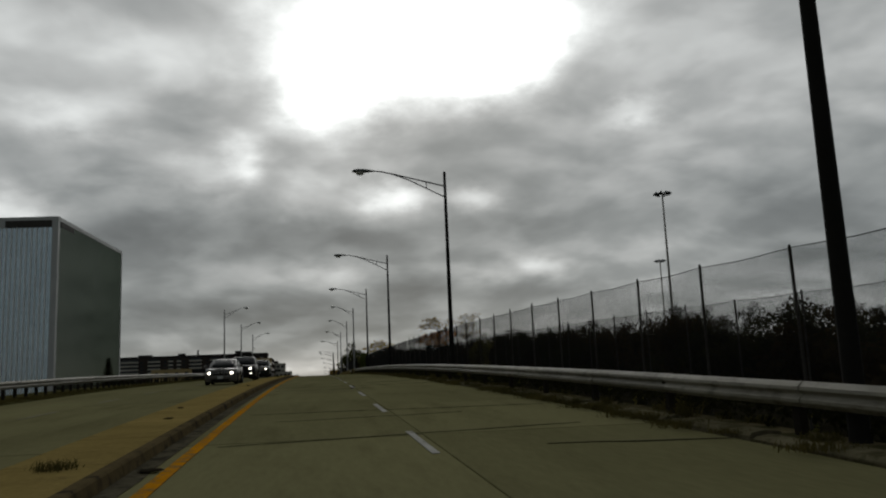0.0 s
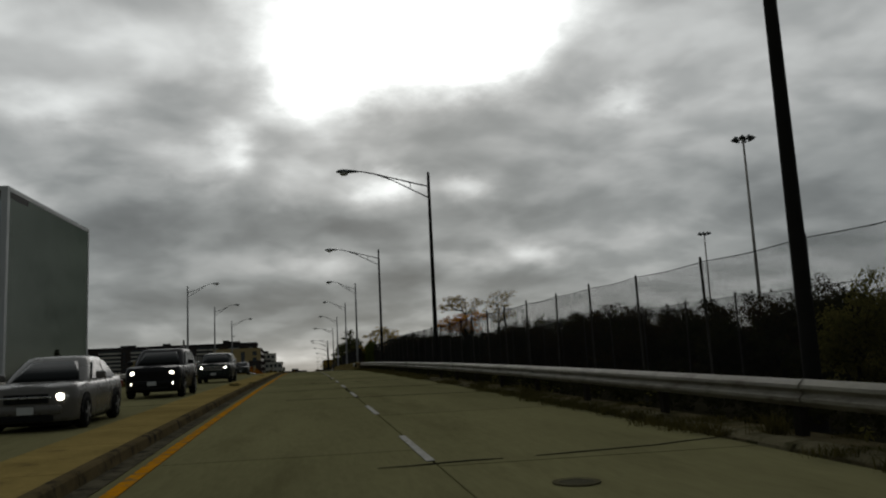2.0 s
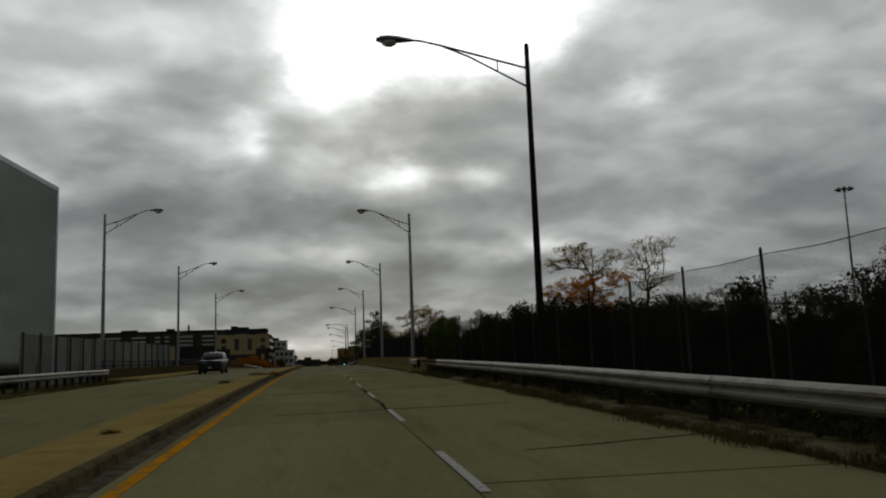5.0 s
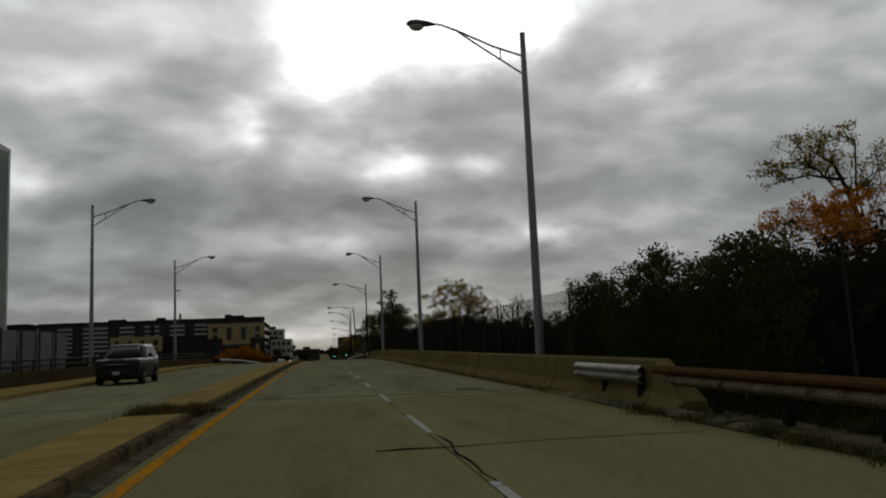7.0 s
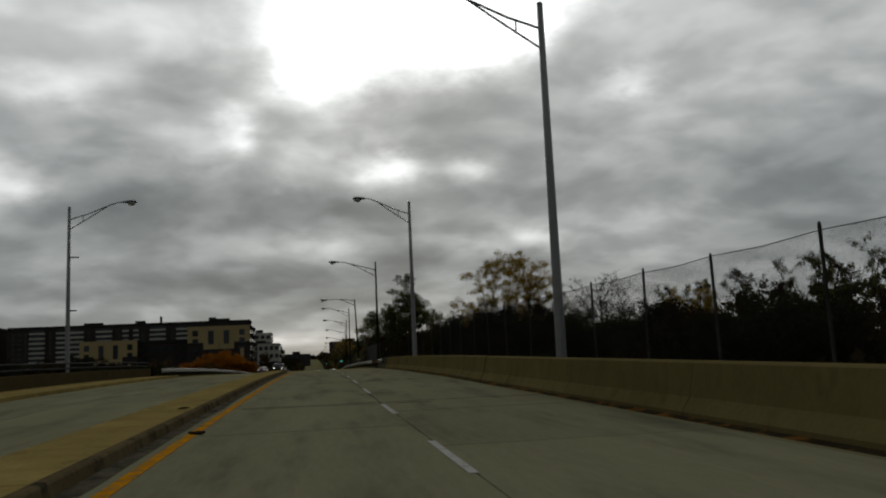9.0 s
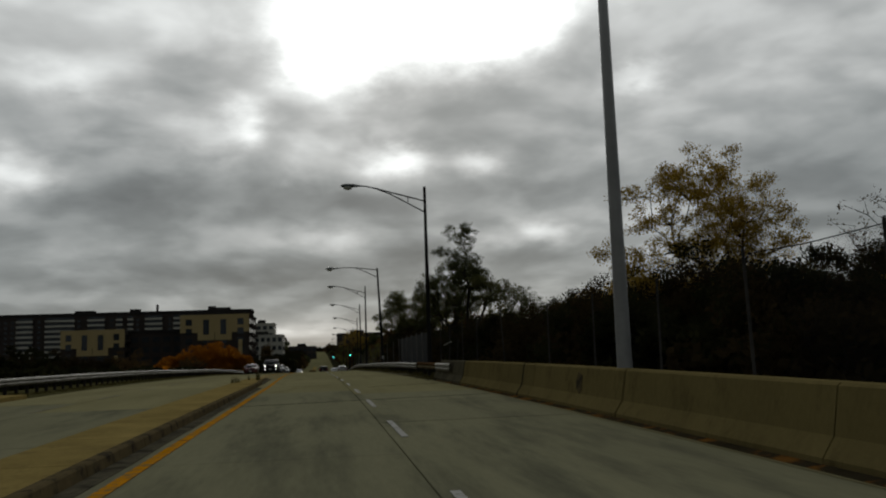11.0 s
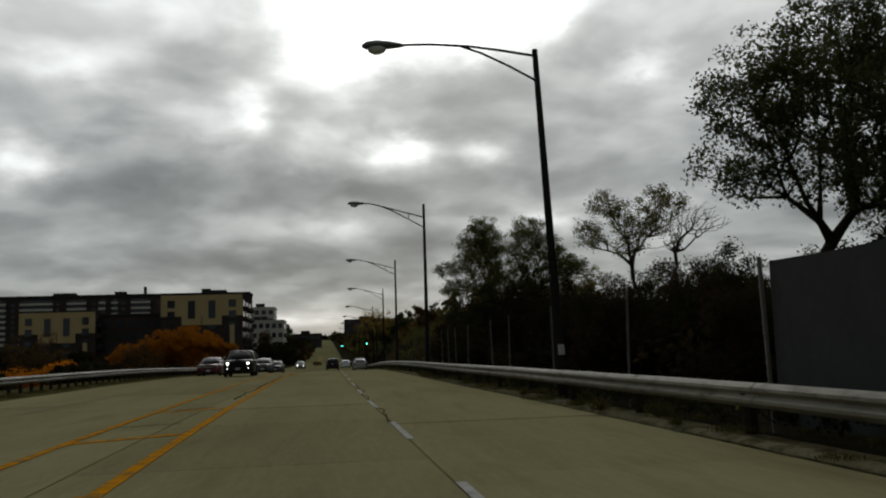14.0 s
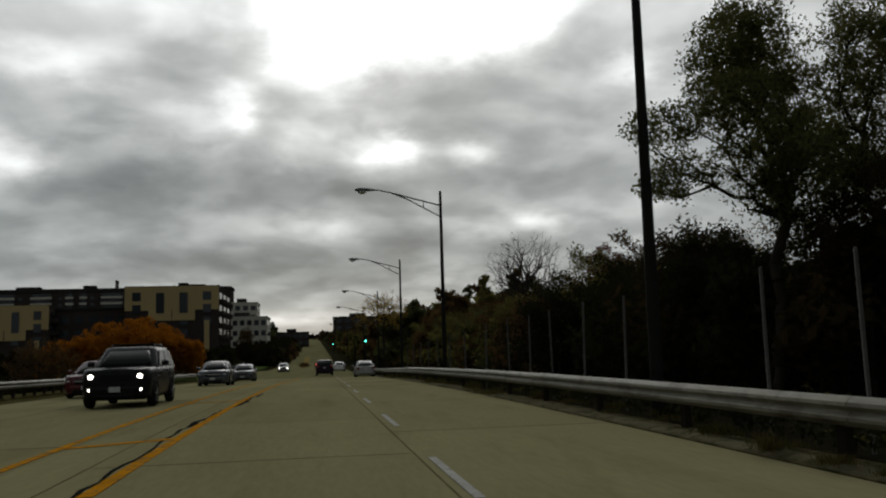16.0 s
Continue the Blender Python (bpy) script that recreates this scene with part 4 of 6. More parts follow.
def grow(rng, height, spread, trunk, first=0.3, limbs=7, lean=0.0, upward=0.5, depth=3, thick=None):
    """Branches as (points, radii), and the twig ends."""
    thick = thick or height * 0.02
    branches, ends = [], []
    top = Vector((lean * height, lean * 0.5 * height, height * trunk))
    pts = [Vector((0, 0, -0.4)) if i == 0 else top * (i / 6) + Vector((rng.normal() * 0.02, rng.normal() * 0.02, 0)) * height * (i / 6) for i in range(7)]
    branches.append((pts, [thick * (1.25 if i == 0 else 1 - 0.11 * i) for i in range(7)]))

    def limb(base, way, length, radius, level):
        pts, p, d = [base], base.copy(), way.normalized()
        for i in range(4):
            d = (d + Vector((rng.normal() * 0.22, rng.normal() * 0.22, rng.normal() * 0.12 + 0.06 * upward))).normalized()
            p = p + d * (length / 4)
            pts.append(p.copy())
        branches.append((pts, [radius * (1 - 0.19 * i) for i in range(5)]))
        if level <= 0:
            ends.extend([pts[2], pts[3], pts[4]])
            return
        ends.append(pts[4])
        for i in range(3 if level > 1 else 4):
            at = pts[min(4, 1 + i + (1 if i > 1 else 0))]
            side = Vector((rng.normal(), rng.normal(), rng.normal() * 0.5 + 0.35 * upward)).normalized()
            limb(at, d * 0.75 + side * 0.8, length * (0.62 + 0.12 * rng.random()), radius * 0.5, level - 1)

    for i in range(limbs):
        f = first + (1 - first) * (i / max(1, limbs - 1)) ** 0.9
        base = top * f
        a = i * 2.4 + rng.random() * 0.8
        out = 1.0 - 0.55 * (f - first) / (1 - first)
        limb(base, Vector((math.cos(a) * out, math.sin(a) * out, upward + 0.5 * (f - first))), spread * (0.62 - 0.2 * (f - first)) * (0.85 + 0.3 * rng.random()), thick * 0.5 * (1.05 - 0.4 * f), depth - 1)
    return branches, ends


def fit_to(branches, ends, height, spread):
    """Stretches a grown tree to its height and to the half width of its crown."""
    top = max(e.z for e in ends)
    wide = sorted(math.hypot(e.x, e.y) for e in ends)[int(len(ends) * 0.985)]
    a, b = spread / wide, height / top
    every = {id(v): v for p, _ in branches for v in p} | {id(e): e for e in ends}
    for v in every.values():
        v.x, v.y, v.z = v.x * a, v.y * a, v.z * b
    return branches, ends


def branch_out(rng, points, trunk, thick, step=0.55, bend=0.07):
    """Ties every point to the stem by the shortest way along the boughs; edges as (start, end, radius, radius)."""
    pos, par, way = [trunk[0]], [-1], [0.0]
    for p in trunk[1:]:
        pos.append(p)
        par.append(len(pos) - 2)
        way.append(way[-1] + (p - pos[-2]).length)
    fork = trunk[len(trunk) // 3]
    grid = np.array([tuple(p) for p in pos])
    low = len(trunk) // 3
    tips = []
    for p in sorted(points, key=lambda q: (q - fork).length):
        q = np.array(tuple(p))
        cost = np.linalg.norm(grid - q, axis=1) + 0.42 * np.array(way) + 3.0 * np.maximum(0, grid[:, 2] - q[2] - 0.25)
        cost[:low] += 50
        i = int(np.argmin(cost))
        n = max(1, int((p - pos[i]).length / step))
        a, fresh = pos[i].copy(), []
        for j in range(1, n + 1):
            m = a.lerp(p, j / n)
            if j < n:
                m = m + Vector((rng.normal(), rng.normal(), rng.normal() - 0.3)) * bend * (p - a).length / n ** 0.5
            pos.append(m)
            par.append(i)
            way.append(way[i] + (m - pos[i]).length)
            i = len(pos) - 1
            fresh.append(tuple(m))
        grid = np.concatenate([grid, np.array(fresh)])
        tips.append(i)
    load = [0] * len(pos)
    for i in tips:
        while i >= 0:
            load[i] += 1
            i = par[i]
    most = max(load)
    rad = [max(0.007, thick * (c / most) ** 0.47) for c in load]
    return [(pos[par[i]], pos[i], rad[par[i]] if par[i] > 0 else rad[i] * 1.15, rad[i]) for i in range(1, len(pos)) if load[i]], [pos[i] for i in tips]


def lobed(rng, h, spread, base, lobes, flat=0.8):
    """Rounded masses that fill a dome from base * h to h."""
    out = []
    mid, half = h * (base + 1) / 2, h * (1 - base) / 2
    for n in range(lobes):
        u = (n + 0.5) / lobes
        zz = -0.75 + 1.45 * u
        ring = math.sqrt(max(0.0, 1 - zz * zz)) * (0.35 + 0.4 * rng.random())
        a = n * 2.4 + rng.random()
        r, q = spread * (0.38 + 0.14 * rng.random()), half * (0.36 + 0.14 * rng.random())
        out.append((ring * spread * math.cos(a), ring * spread * math.sin(a), mid + zz * (half - q * 0.9), r, q))
    return out


def leafy(name, label, x, y, top, spread, leaf, seed, base=0.4, lobes=9, tufts=260, per=50, size=0.055, puff=0.42, flat=0.8, thick=None, group="trees", category="tree", second=None, masses=None, bare=0.0, stem=None, turn=0.0):
    """A tree of boughs with tufts of leaves. top: over the datum; base: where the crown begins; masses: its lobes (dx, dy, height over the datum, half width, half height); bare: share of twigs without leaves; second: leaf colour low in the crown."""
    rng = np.random.default_rng(seed)
    z = ground_z(x, y)
    h = top - z
    t = thing(name, label, category, group, at=(x, y, z))
    some = [(a, b, c - z, r, q) for a, b, c, r, q in masses] if masses else lobed(rng, h - puff * 0.5, spread, base, lobes, flat)
    share = np.array([m[3] ** 2 * m[4] for m in some]) ** 0.8
    pts = []
    for (a, b, c, r, q), n in zip(some, share / share.sum() * tufts):
        for _ in range(max(2, int(n))):
            d = Vector((rng.normal(), rng.normal(), rng.normal())).normalized() * rng.random() ** 0.38
            pts.append(Vector((a + d.x * r, b + d.y * r, c + d.z * q)))
    up_to = stem or 0.78
    trunk = [Vector((rng.normal() * 0.010 * h * i / 9 + turn * i / 9, rng.normal() * 0.010 * h * i / 9, h * up_to * i / 9)) for i in range(10)]
    trunk[0].z = -0.4
    edges, tips = branch_out(rng, pts, trunk, thick or h * 0.013)
    v, fc = merge(*[tube([a, b], [ra, rb], 7 if ra > 0.1 else 4 if ra > 0.03 else 3, False) for a, b, ra, rb in edges])
    piece("trunk", mesh_of("trunk", v, fc, M_BARK, True), t)
    if leaf and per:
        keep = [e for e in tips if rng.random() >= bare]
        cut = h * (base + 0.42 * (1 - base))
        for m, part_ in ((leaf, [e for e in keep if not second or e.z >= cut]), (second, [e for e in keep if second and e.z < cut])):
            if m and part_:
                tagged(piece("crown", quad_mesh("crown", leaf_cloud(part_, per, puff, size, rng, 0.75), m), t), kind="stuff")
    return t


L_DARK = leaf_mat("dark_green_leaf", (0.030, 0.036, 0.015), (0.090, 0.092, 0.036))
L_GREEN = leaf_mat("dull_green_leaf", (0.050, 0.058, 0.022), (0.150, 0.145, 0.052))
L_OLIVE = leaf_mat("olive_leaf", (0.060, 0.062, 0.020), (0.15, 0.13, 0.038))
L_VINE = leaf_mat("vine_leaf", (0.022, 0.032, 0.009), (0.070, 0.082, 0.020))
L_YELLOW = leaf_mat("yellow_leaf", (0.16, 0.11, 0.022), (0.36, 0.23, 0.035))
L_OCHRE = leaf_mat("ochre_leaf", (0.17, 0.115, 0.018), (0.36, 0.23, 0.032))
L_ORANGE = leaf_mat("orange_leaf", (0.34, 0.115, 0.008), (0.52, 0.19, 0.012))
L_MAPLE = leaf_mat("maple_leaf", (0.20, 0.070, 0.006), (0.36, 0.13, 0.010))
L_RED = leaf_mat("dark_red_leaf", (0.06, 0.018, 0.012), (0.11, 0.03, 0.02))
# Wood leaves, green and withered, with the woods' deep shade put into their colour.
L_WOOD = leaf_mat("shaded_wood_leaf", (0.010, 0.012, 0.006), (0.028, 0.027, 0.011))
L_WOODB = leaf_mat("shaded_withered_leaf", (0.018, 0.013, 0.007), (0.038, 0.028, 0.012))
L_BROWN = leaf_mat("brown_leaf", (0.045, 0.030, 0.014), (0.10, 0.062, 0.024))

# single trees beside the road
def lobes_at(x0, rows, seed, deep=1.0):
    """Crown masses from (x, height, half width, half height) rows, spread a little in depth."""
    r = random.Random(seed)
    return [(a - x0, r.uniform(-deep, deep), z, w * 1.28, h * 1.3) for a, z, w, h in rows]


leafy("yellow_tree", "half-bare umbrella-shaped tree with thin yellow leaves", 20.2, 140.8, 13.5, 3.4, L_YELLOW, 11, base=0.48, tufts=330, per=26, size=0.05, puff=0.32, bare=0.35, thick=0.11, stem=0.28,
      masses=lobes_at(20.2, [(18.94, 13.03, 1.32, 0.4), (17.6, 12.0, 0.6, 0.4), (20.2, 12.5, 0.7, 0.45), (21.9, 12.6, 0.75, 0.45), (18.6, 12.2, 1.0, 0.4), (21.0, 11.6, 1.0, 0.5)], 1))
leafy("orange_tree", "low tree with bright orange autumn leaves behind the fence", 19.4, 139.6, 11.2, 2.4, L_ORANGE, 12, base=0.5, tufts=260, per=46, size=0.055, puff=0.34, bare=0.05, thick=0.09, stem=0.6,
      masses=lobes_at(19.4, [(19.27, 10.33, 1.7, 0.6), (17.0, 9.9, 0.7, 0.4), (21.7, 10.6, 1.0, 0.55), (18.2, 9.3, 1.3, 0.5), (20.6, 9.2, 1.4, 0.6)], 2))
leafy("yellow_tree", "tall half-bare tree with forked limbs and few yellow leaves", 24.4, 140.8, 14.0, 3.2, L_YELLOW, 13, base=0.45, tufts=380, per=18, size=0.048, puff=0.34, bare=0.42, thick=0.12, stem=0.28,
      masses=lobes_at(24.4, [(25.14, 13.46, 1.4, 0.45), (26.6, 13.6, 0.7, 0.5), (23.8, 12.7, 0.8, 0.6), (25.9, 12.5, 0.9, 0.5), (26.4, 10.8, 1.0, 0.6), (24.8, 10.6, 1.2, 0.7), (23.35, 11.2, 0.8, 0.5), (25.0, 12.0, 1.2, 0.6)], 3))
leafy("yellow_tree", "spreading tree with thin yellow leaves behind the parapet", 15.6, 208.5, 14.6, 4.8, L_OCHRE, 14, base=0.3, tufts=760, per=72, size=0.042, puff=0.34, bare=0.03, thick=0.11, stem=0.3,
      masses=lobes_at(15.6, [(15.5, 13.9, 0.7, 0.35), (14.3, 13.9, 0.45, 0.3), (13.35, 13.4, 0.5, 0.35), (11.78, 12.46, 0.8, 0.2), (12.93, 12.68, 0.6, 0.5), (14.0, 13.13, 0.65, 0.6), (14.95, 13.24, 0.8, 0.6), (15.9, 13.36, 0.7, 0.65), (13.68, 12.03, 0.8, 0.6), (15.05, 11.92, 0.9, 0.65), (12.49, 11.49, 0.55, 0.3), (10.8, 10.34, 0.6, 0.25), (11.57, 9.8, 0.8, 0.4), (13.07, 10.31, 0.9, 0.5), (14.47, 10.72, 0.9, 0.55), (17.2, 12.6, 1.4, 1.2), (18.2, 11.2, 1.5, 1.0), (16.3, 10.6, 1.2, 0.8), (12.6, 9.0, 1.0, 0.5), (14.6, 9.2, 1.2, 0.6), (16.8, 9.2, 1.3, 0.7)], 4, 1.6))
leafy("bare_tree", "bare brown tree among dark woods", 20.7, 202.8, 12.9, 3.4, L_BROWN, 15, base=0.5, lobes=9, tufts=420, per=8, size=0.05, puff=0.3, bare=0.4, thick=0.12)
leafy("tall_tree", "tall ragged dark green tree above the screen fence", 9.85, 233.4, 15.6, 1.7, L_DARK, 16, tufts=380, per=46, size=0.038, puff=0.25, thick=0.085, stem=0.85,
      masses=lobes_at(9.85, [(8.76, 14.91, 0.34, 0.45), (9.43, 14.61, 0.35, 0.45), (10.09, 14.92, 0.5, 0.55), (8.47, 13.64, 0.65, 0.22), (9.29, 13.49, 0.4, 0.3), (10.63, 12.96, 0.38, 0.5), (9.77, 15.14, 0.3, 0.35), (9.9, 14.0, 0.35, 0.5), (10.2, 12.2, 0.6, 0.4), (9.0, 12.6, 0.6, 0.28), (10.7, 12.1, 0.6, 0.35), (9.2, 11.8, 0.7, 0.35), (10.9, 11.5, 0.6, 0.4), (9.6, 13.0, 0.5, 0.4)], 5, 0.4))
leafy("thin_tree", "leaning tree with a thin greyish crown behind the screen fence", 10.4, 232.8, 12.0, 2.4, L_GREEN, 18, tufts=230, per=44, size=0.04, puff=0.28, thick=0.09, stem=0.5,
      masses=lobes_at(10.4, [(10.85, 11.3, 0.62, 0.4), (11.89, 11.13, 0.72, 0.45), (12.78, 10.75, 0.55, 0.4), (11.54, 10.41, 0.82, 0.3), (10.27, 11.52, 0.42, 0.42)], 6, 0.6))
leafy("spreading_tree", "broad dark tree with a domed leafy crown behind the fence", 10.2, 243.5, 14.4, 2.2, L_DARK, 17, tufts=640, per=64, size=0.046, puff=0.36, thick=0.13, stem=0.4,
      masses=lobes_at(10.2, [(8.74, 12.19, 1.1, 1.0), (10.37, 13.4, 1.0, 0.75), (11.57, 13.5, 0.85, 0.65), (9.7, 11.79, 1.4, 0.9), (11.49, 12.14, 1.1, 0.95), (8.28, 10.48, 0.85, 0.75), (10.61, 10.43, 1.6, 0.9), (12.53, 12.7, 0.8, 0.75), (12.2, 11.0, 1.2, 0.9)], 7))
leafy("thin_tree", "thin-leaved green tree with pale forked limbs", 12.3, 259.8, 13.6, 2.4, L_OLIVE, 20, base=0.45, tufts=430, per=34, size=0.036, puff=0.27, thick=0.09, stem=0.3,
      masses=lobes_at(12.3, [(10.76, 12.4, 0.55, 0.45), (10.39, 11.49, 0.55, 0.33), (10.28, 10.83, 0.55, 0.25), (11.62, 12.04, 0.5, 0.5), (11.82, 11.3, 0.6, 0.45), (12.79, 12.28, 0.55, 0.45), (13.61, 12.96, 0.45, 0.47), (13.89, 12.28, 0.45, 0.4), (13.12, 11.54, 0.6, 0.4), (11.9, 10.64, 0.5, 0.35), (13.85, 10.93, 0.3, 0.2)], 8, 0.7))
leafy("bare_tree", "bare forked tree leaning among thin leaves", 12.0, 257.2, 12.2, 2.0, None, 27, base=0.4, tufts=260, thick=0.07, stem=0.25, turn=0.4,
      masses=lobes_at(12.0, [(13.23, 11.49, 0.45, 0.5), (13.79, 11.16, 0.5, 0.4), (13.8, 11.61, 0.45, 0.4), (12.9, 10.72, 0.5, 0.5), (14.4, 11.2, 0.4, 0.3)], 9, 0.4))
leafy("round_tree", "large grey-green tree with an uneven crown", 9.1, 276.4, 14.4, 3.1, L_GREEN, 21, tufts=800, per=52, size=0.042, puff=0.34, stem=0.35, turn=0.3, thick=0.12,
      masses=lobes_at(9.1, [(8.98, 13.7, 0.85, 0.6), (8.07, 12.87, 0.65, 0.55), (6.98, 11.32, 0.65, 0.36), (8.0, 11.73, 0.75, 0.45), (7.4, 10.3, 0.75, 0.34), (9.79, 12.91, 0.75, 0.6), (9.04, 12.24, 0.85, 0.6), (8.93, 10.7, 0.95, 0.6), (10.0, 11.28, 0.75, 0.7), (9.6, 9.9, 1.0, 0.5)], 10))
leafy("round_tree", "large grey-green tree with forked stems and an uneven crown", 12.0, 276.0, 14.6, 3.3, L_GREEN, 22, tufts=860, per=48, size=0.042, puff=0.34, stem=0.35, turn=-0.3, thick=0.13,
      masses=lobes_at(12.0, [(11.61, 13.6, 0.95, 0.7), (10.95, 12.28, 0.65, 0.6), (11.67, 11.46, 0.8, 0.7), (10.7, 10.23, 0.7, 0.5), (11.46, 10.07, 0.8, 0.5), (12.7, 12.6, 0.9, 0.8), (13.2, 11.5, 1.0, 0.7), (12.9, 10.6, 1.1, 0.7), (14.4, 11.3, 0.9, 0.5)], 11))
leafy("bare_tree", "bare grey tree above the hedge", 19.5, 338.0, 18.4, 4.4, None, 23, base=0.42, lobes=12, tufts=620, thick=0.2)
leafy("bare_tree", "wide bare grey tree above the woods beside the road", 17.3, 330.0, 17.6, 3.6, None, 29, base=0.4, lobes=14, tufts=900, thick=0.2)
leafy("red_tree", "small tree with dark red leaves", 27.4, 338.0, 17.2, 2.9, L_RED, 24, base=0.5, tufts=260, per=50, size=0.08)
leafy("round_tree", "olive-leaved tree on the wooded bank", 34.0, 338.0, 18.3, 3.6, L_OLIVE, 28, base=0.5, tufts=300, per=50, size=0.07)
leafy("yellow_tree", "pale yellow tree with thin leaves above the far guardrail", 7.4, 356.0, 13.9, 3.6, L_YELLOW, 30, base=0.45, tufts=330, per=22, size=0.06, puff=0.4, bare=0.2)
leafy("yellow_tree", "small tree with yellow leaves in the woods", 27.0, 326.0, 13.8, 3.6, L_OCHRE, 25, tufts=300, per=50, size=0.08, second=L_OCHRE)
leafy("yellow_tree", "yellow-orange tree on the wooded bank", 16.5, 226.0, 11.4, 2.8, L_YELLOW, 26, tufts=200, per=34, size=0.06, second=L_ORANGE)

# the big orange maples across the road
for x, y, top, wide, seed in ((-24.8, 383.0, 12.9, 7.4, 31), (-32.4, 385.0, 10.4, 5.4, 32), (-18.9, 384.0, 9.6, 3.6, 40)):
    leafy("orange_maple", "wide rounded maple in full orange autumn colour", x, y, top, wide, L_MAPLE, seed, base=0.05, lobes=22, tufts=620, per=56, size=0.15, puff=0.7, flat=0.8)
leafy("orange_bush", "low orange bush below the guardrail", -22.0, 300.0, 7.0, 2.2, L_ORANGE, 33, base=0.15, tufts=130, per=26, size=0.12, puff=0.6, category="bush")
leafy("orange_bush", "low orange bush below the guardrail", -25.6, 301.0, 6.8, 2.2, L_ORANGE, 34, base=0.15, tufts=130, per=26, size=0.12, puff=0.6, category="bush")
def conifer(x, y, top, wide, seed):
    """Whorls of drooping boughs round one straight stem, each set with needle sprays."""
    g = np.random.default_rng(seed)
    z = ground_z(x, y)
    t = thing("fir_tree", "dark cone-shaped conifer beside the glass office block", "tree", "trees", at=(x, y, z))
    h = top - z
    limbs, tips = [([Vector((0, 0, -0.4)), Vector((0, 0, h * 0.5)), Vector((0, 0, h))], [0.22, 0.13, 0.02])], []
    for k in range(26):
        f = (k + 0.5) / 26
        reach = wide * (1 - f) ** 0.85 + 0.12
        for i in range(9):
            a = 2 * math.pi * (i + g.random()) / 9
            out = reach * (0.65 + 0.45 * g.random())
            base = Vector((0, 0, h * (0.08 + 0.90 * f)))
            end = base + Vector((out * math.cos(a), out * math.sin(a), -0.28 * out))
            limbs.append(([base, base.lerp(end, 0.5) + Vector((0, 0, 0.06 * out)), end], [0.03, 0.02, 0.008]))
            tips += [base.lerp(end, q) for q in (0.35, 0.6, 0.8, 1.0)]
    piece("trunk", mesh_of("trunk", *merge(*[tube(p, r, 4, False) for p, r in limbs]), M_BARK, True), t)
    tagged(piece("crown", quad_mesh("crown", leaf_cloud(tips, 16, 0.30, 0.10, g, 0.5), L_WOOD), t), kind="stuff")
    return t


conifer(-43.7, 190.0, 11.6, 2.3, 35)
leafy("brown_tree", "dark brown autumn tree below the road on the far side", -30.2, 320.0, 10.6, 3.3, L_BROWN, 37, base=0.2, tufts=190, per=40, size=0.08, puff=0.5)
leafy("brown_tree", "dark brown autumn tree below the road on the far side", -23.0, 335.0, 9.0, 3.0, L_BROWN, 38, base=0.2, tufts=170, per=40, size=0.08, puff=0.5)
leafy("round_tree", "dark leafy tree rising over the screen fence", 16.8, 247.0, 13.2, 2.6, L_DARK, 39, base=0.35, tufts=260, per=60, size=0.045, puff=0.36)
leafy("brown_tree", "yellow-brown tree in front of the white office", -23.3, 560.0, 16.4, 3.2, L_BROWN, 43, base=0.25, tufts=160, per=40, size=0.14, puff=0.7)
leafy("brown_tree", "olive-brown tree at the foot of the glass block", -34.0, 64.0, 9.4, 3.2, L_BROWN, 36, tufts=200, per=36, size=0.08)

# the woods: one mass of stems and leaves
def woods(name, label, spots, leaves, seed, per=9, size=0.2, sparse=0.5, stems=False, fine=1.0):
    """spots: (x, y, ground, height, spread)"""
    rng = np.random.default_rng(seed)
    sv, sf, cv = [], [], {m: [] for m in leaves}
    for x, y, g, h, s in spots:
        b, ends = fit_to(*grow(rng, h, s, 0.78, first=0.2, limbs=7, upward=0.45, depth=2, thick=h * 0.012), h, s)
        o = Vector((x, y, g))
        for i, (p, r) in enumerate(b):
            if i > 0 and not (stems and r[0] > 0.012):
                continue
            v, f = tube([q + o for q in p], r, 4 if i == 0 else 3, False)
            n = len(sv)
            sv += v
            sf += [tuple(a + n for a in q) for q in f]
        ends = [e + o for e in ends if rng.random() < sparse]
        if not ends:
            continue
        m = leaves[int(rng.integers(len(leaves)))]
        high = [e for e in ends if e.z > g + h * 0.78]
        middle = [e for e in ends if g + h * 0.6 < e.z <= g + h * 0.78]
        deep = [e for e in ends if e.z <= g + h * 0.6]
        for some, n, k, puff in ((high, int(per * 3.4), 0.62, 0.26 + s * 0.08), (middle, int(per * 1.5 / fine ** 1.6), 1.9 * fine, 0.4 + s * 0.10), (deep, max(4, int(per * 0.45 / fine ** 1.6)), 2.6 * fine, 0.6 + s * 0.10)):
            if some:
                cv[m].append(leaf_cloud(some, n, puff, size * k, rng))
    w = thing(name, label, "woods", kind="stuff")
    piece("stems", mesh_of("stems", sv, sf, M_BARK), w)
    for m, v in cv.items():
        if v:
            tagged(piece("foliage", quad_mesh("foliage", np.concatenate(v), m), w), kind="stuff")
    return w


rng = random.Random(9)


def bank(y0, y1, x0, x1, step, top, spread=(2.4, 4.0)):
    """Spots on a bank beside the road; top: height of the crowns above the road."""
    out = []
    y = y0
    while y < y1:
        x = rng.uniform(x0, x1)
        g = ground_z(x, y) - 0.2
        h = max(1.6, road_z(y) + top(x, y) + rng.uniform(-0.7, 0.6) - g)
        out.append((x, y + rng.uniform(-1, 1), g, h, rng.uniform(*spread)))
        y += step
    return out


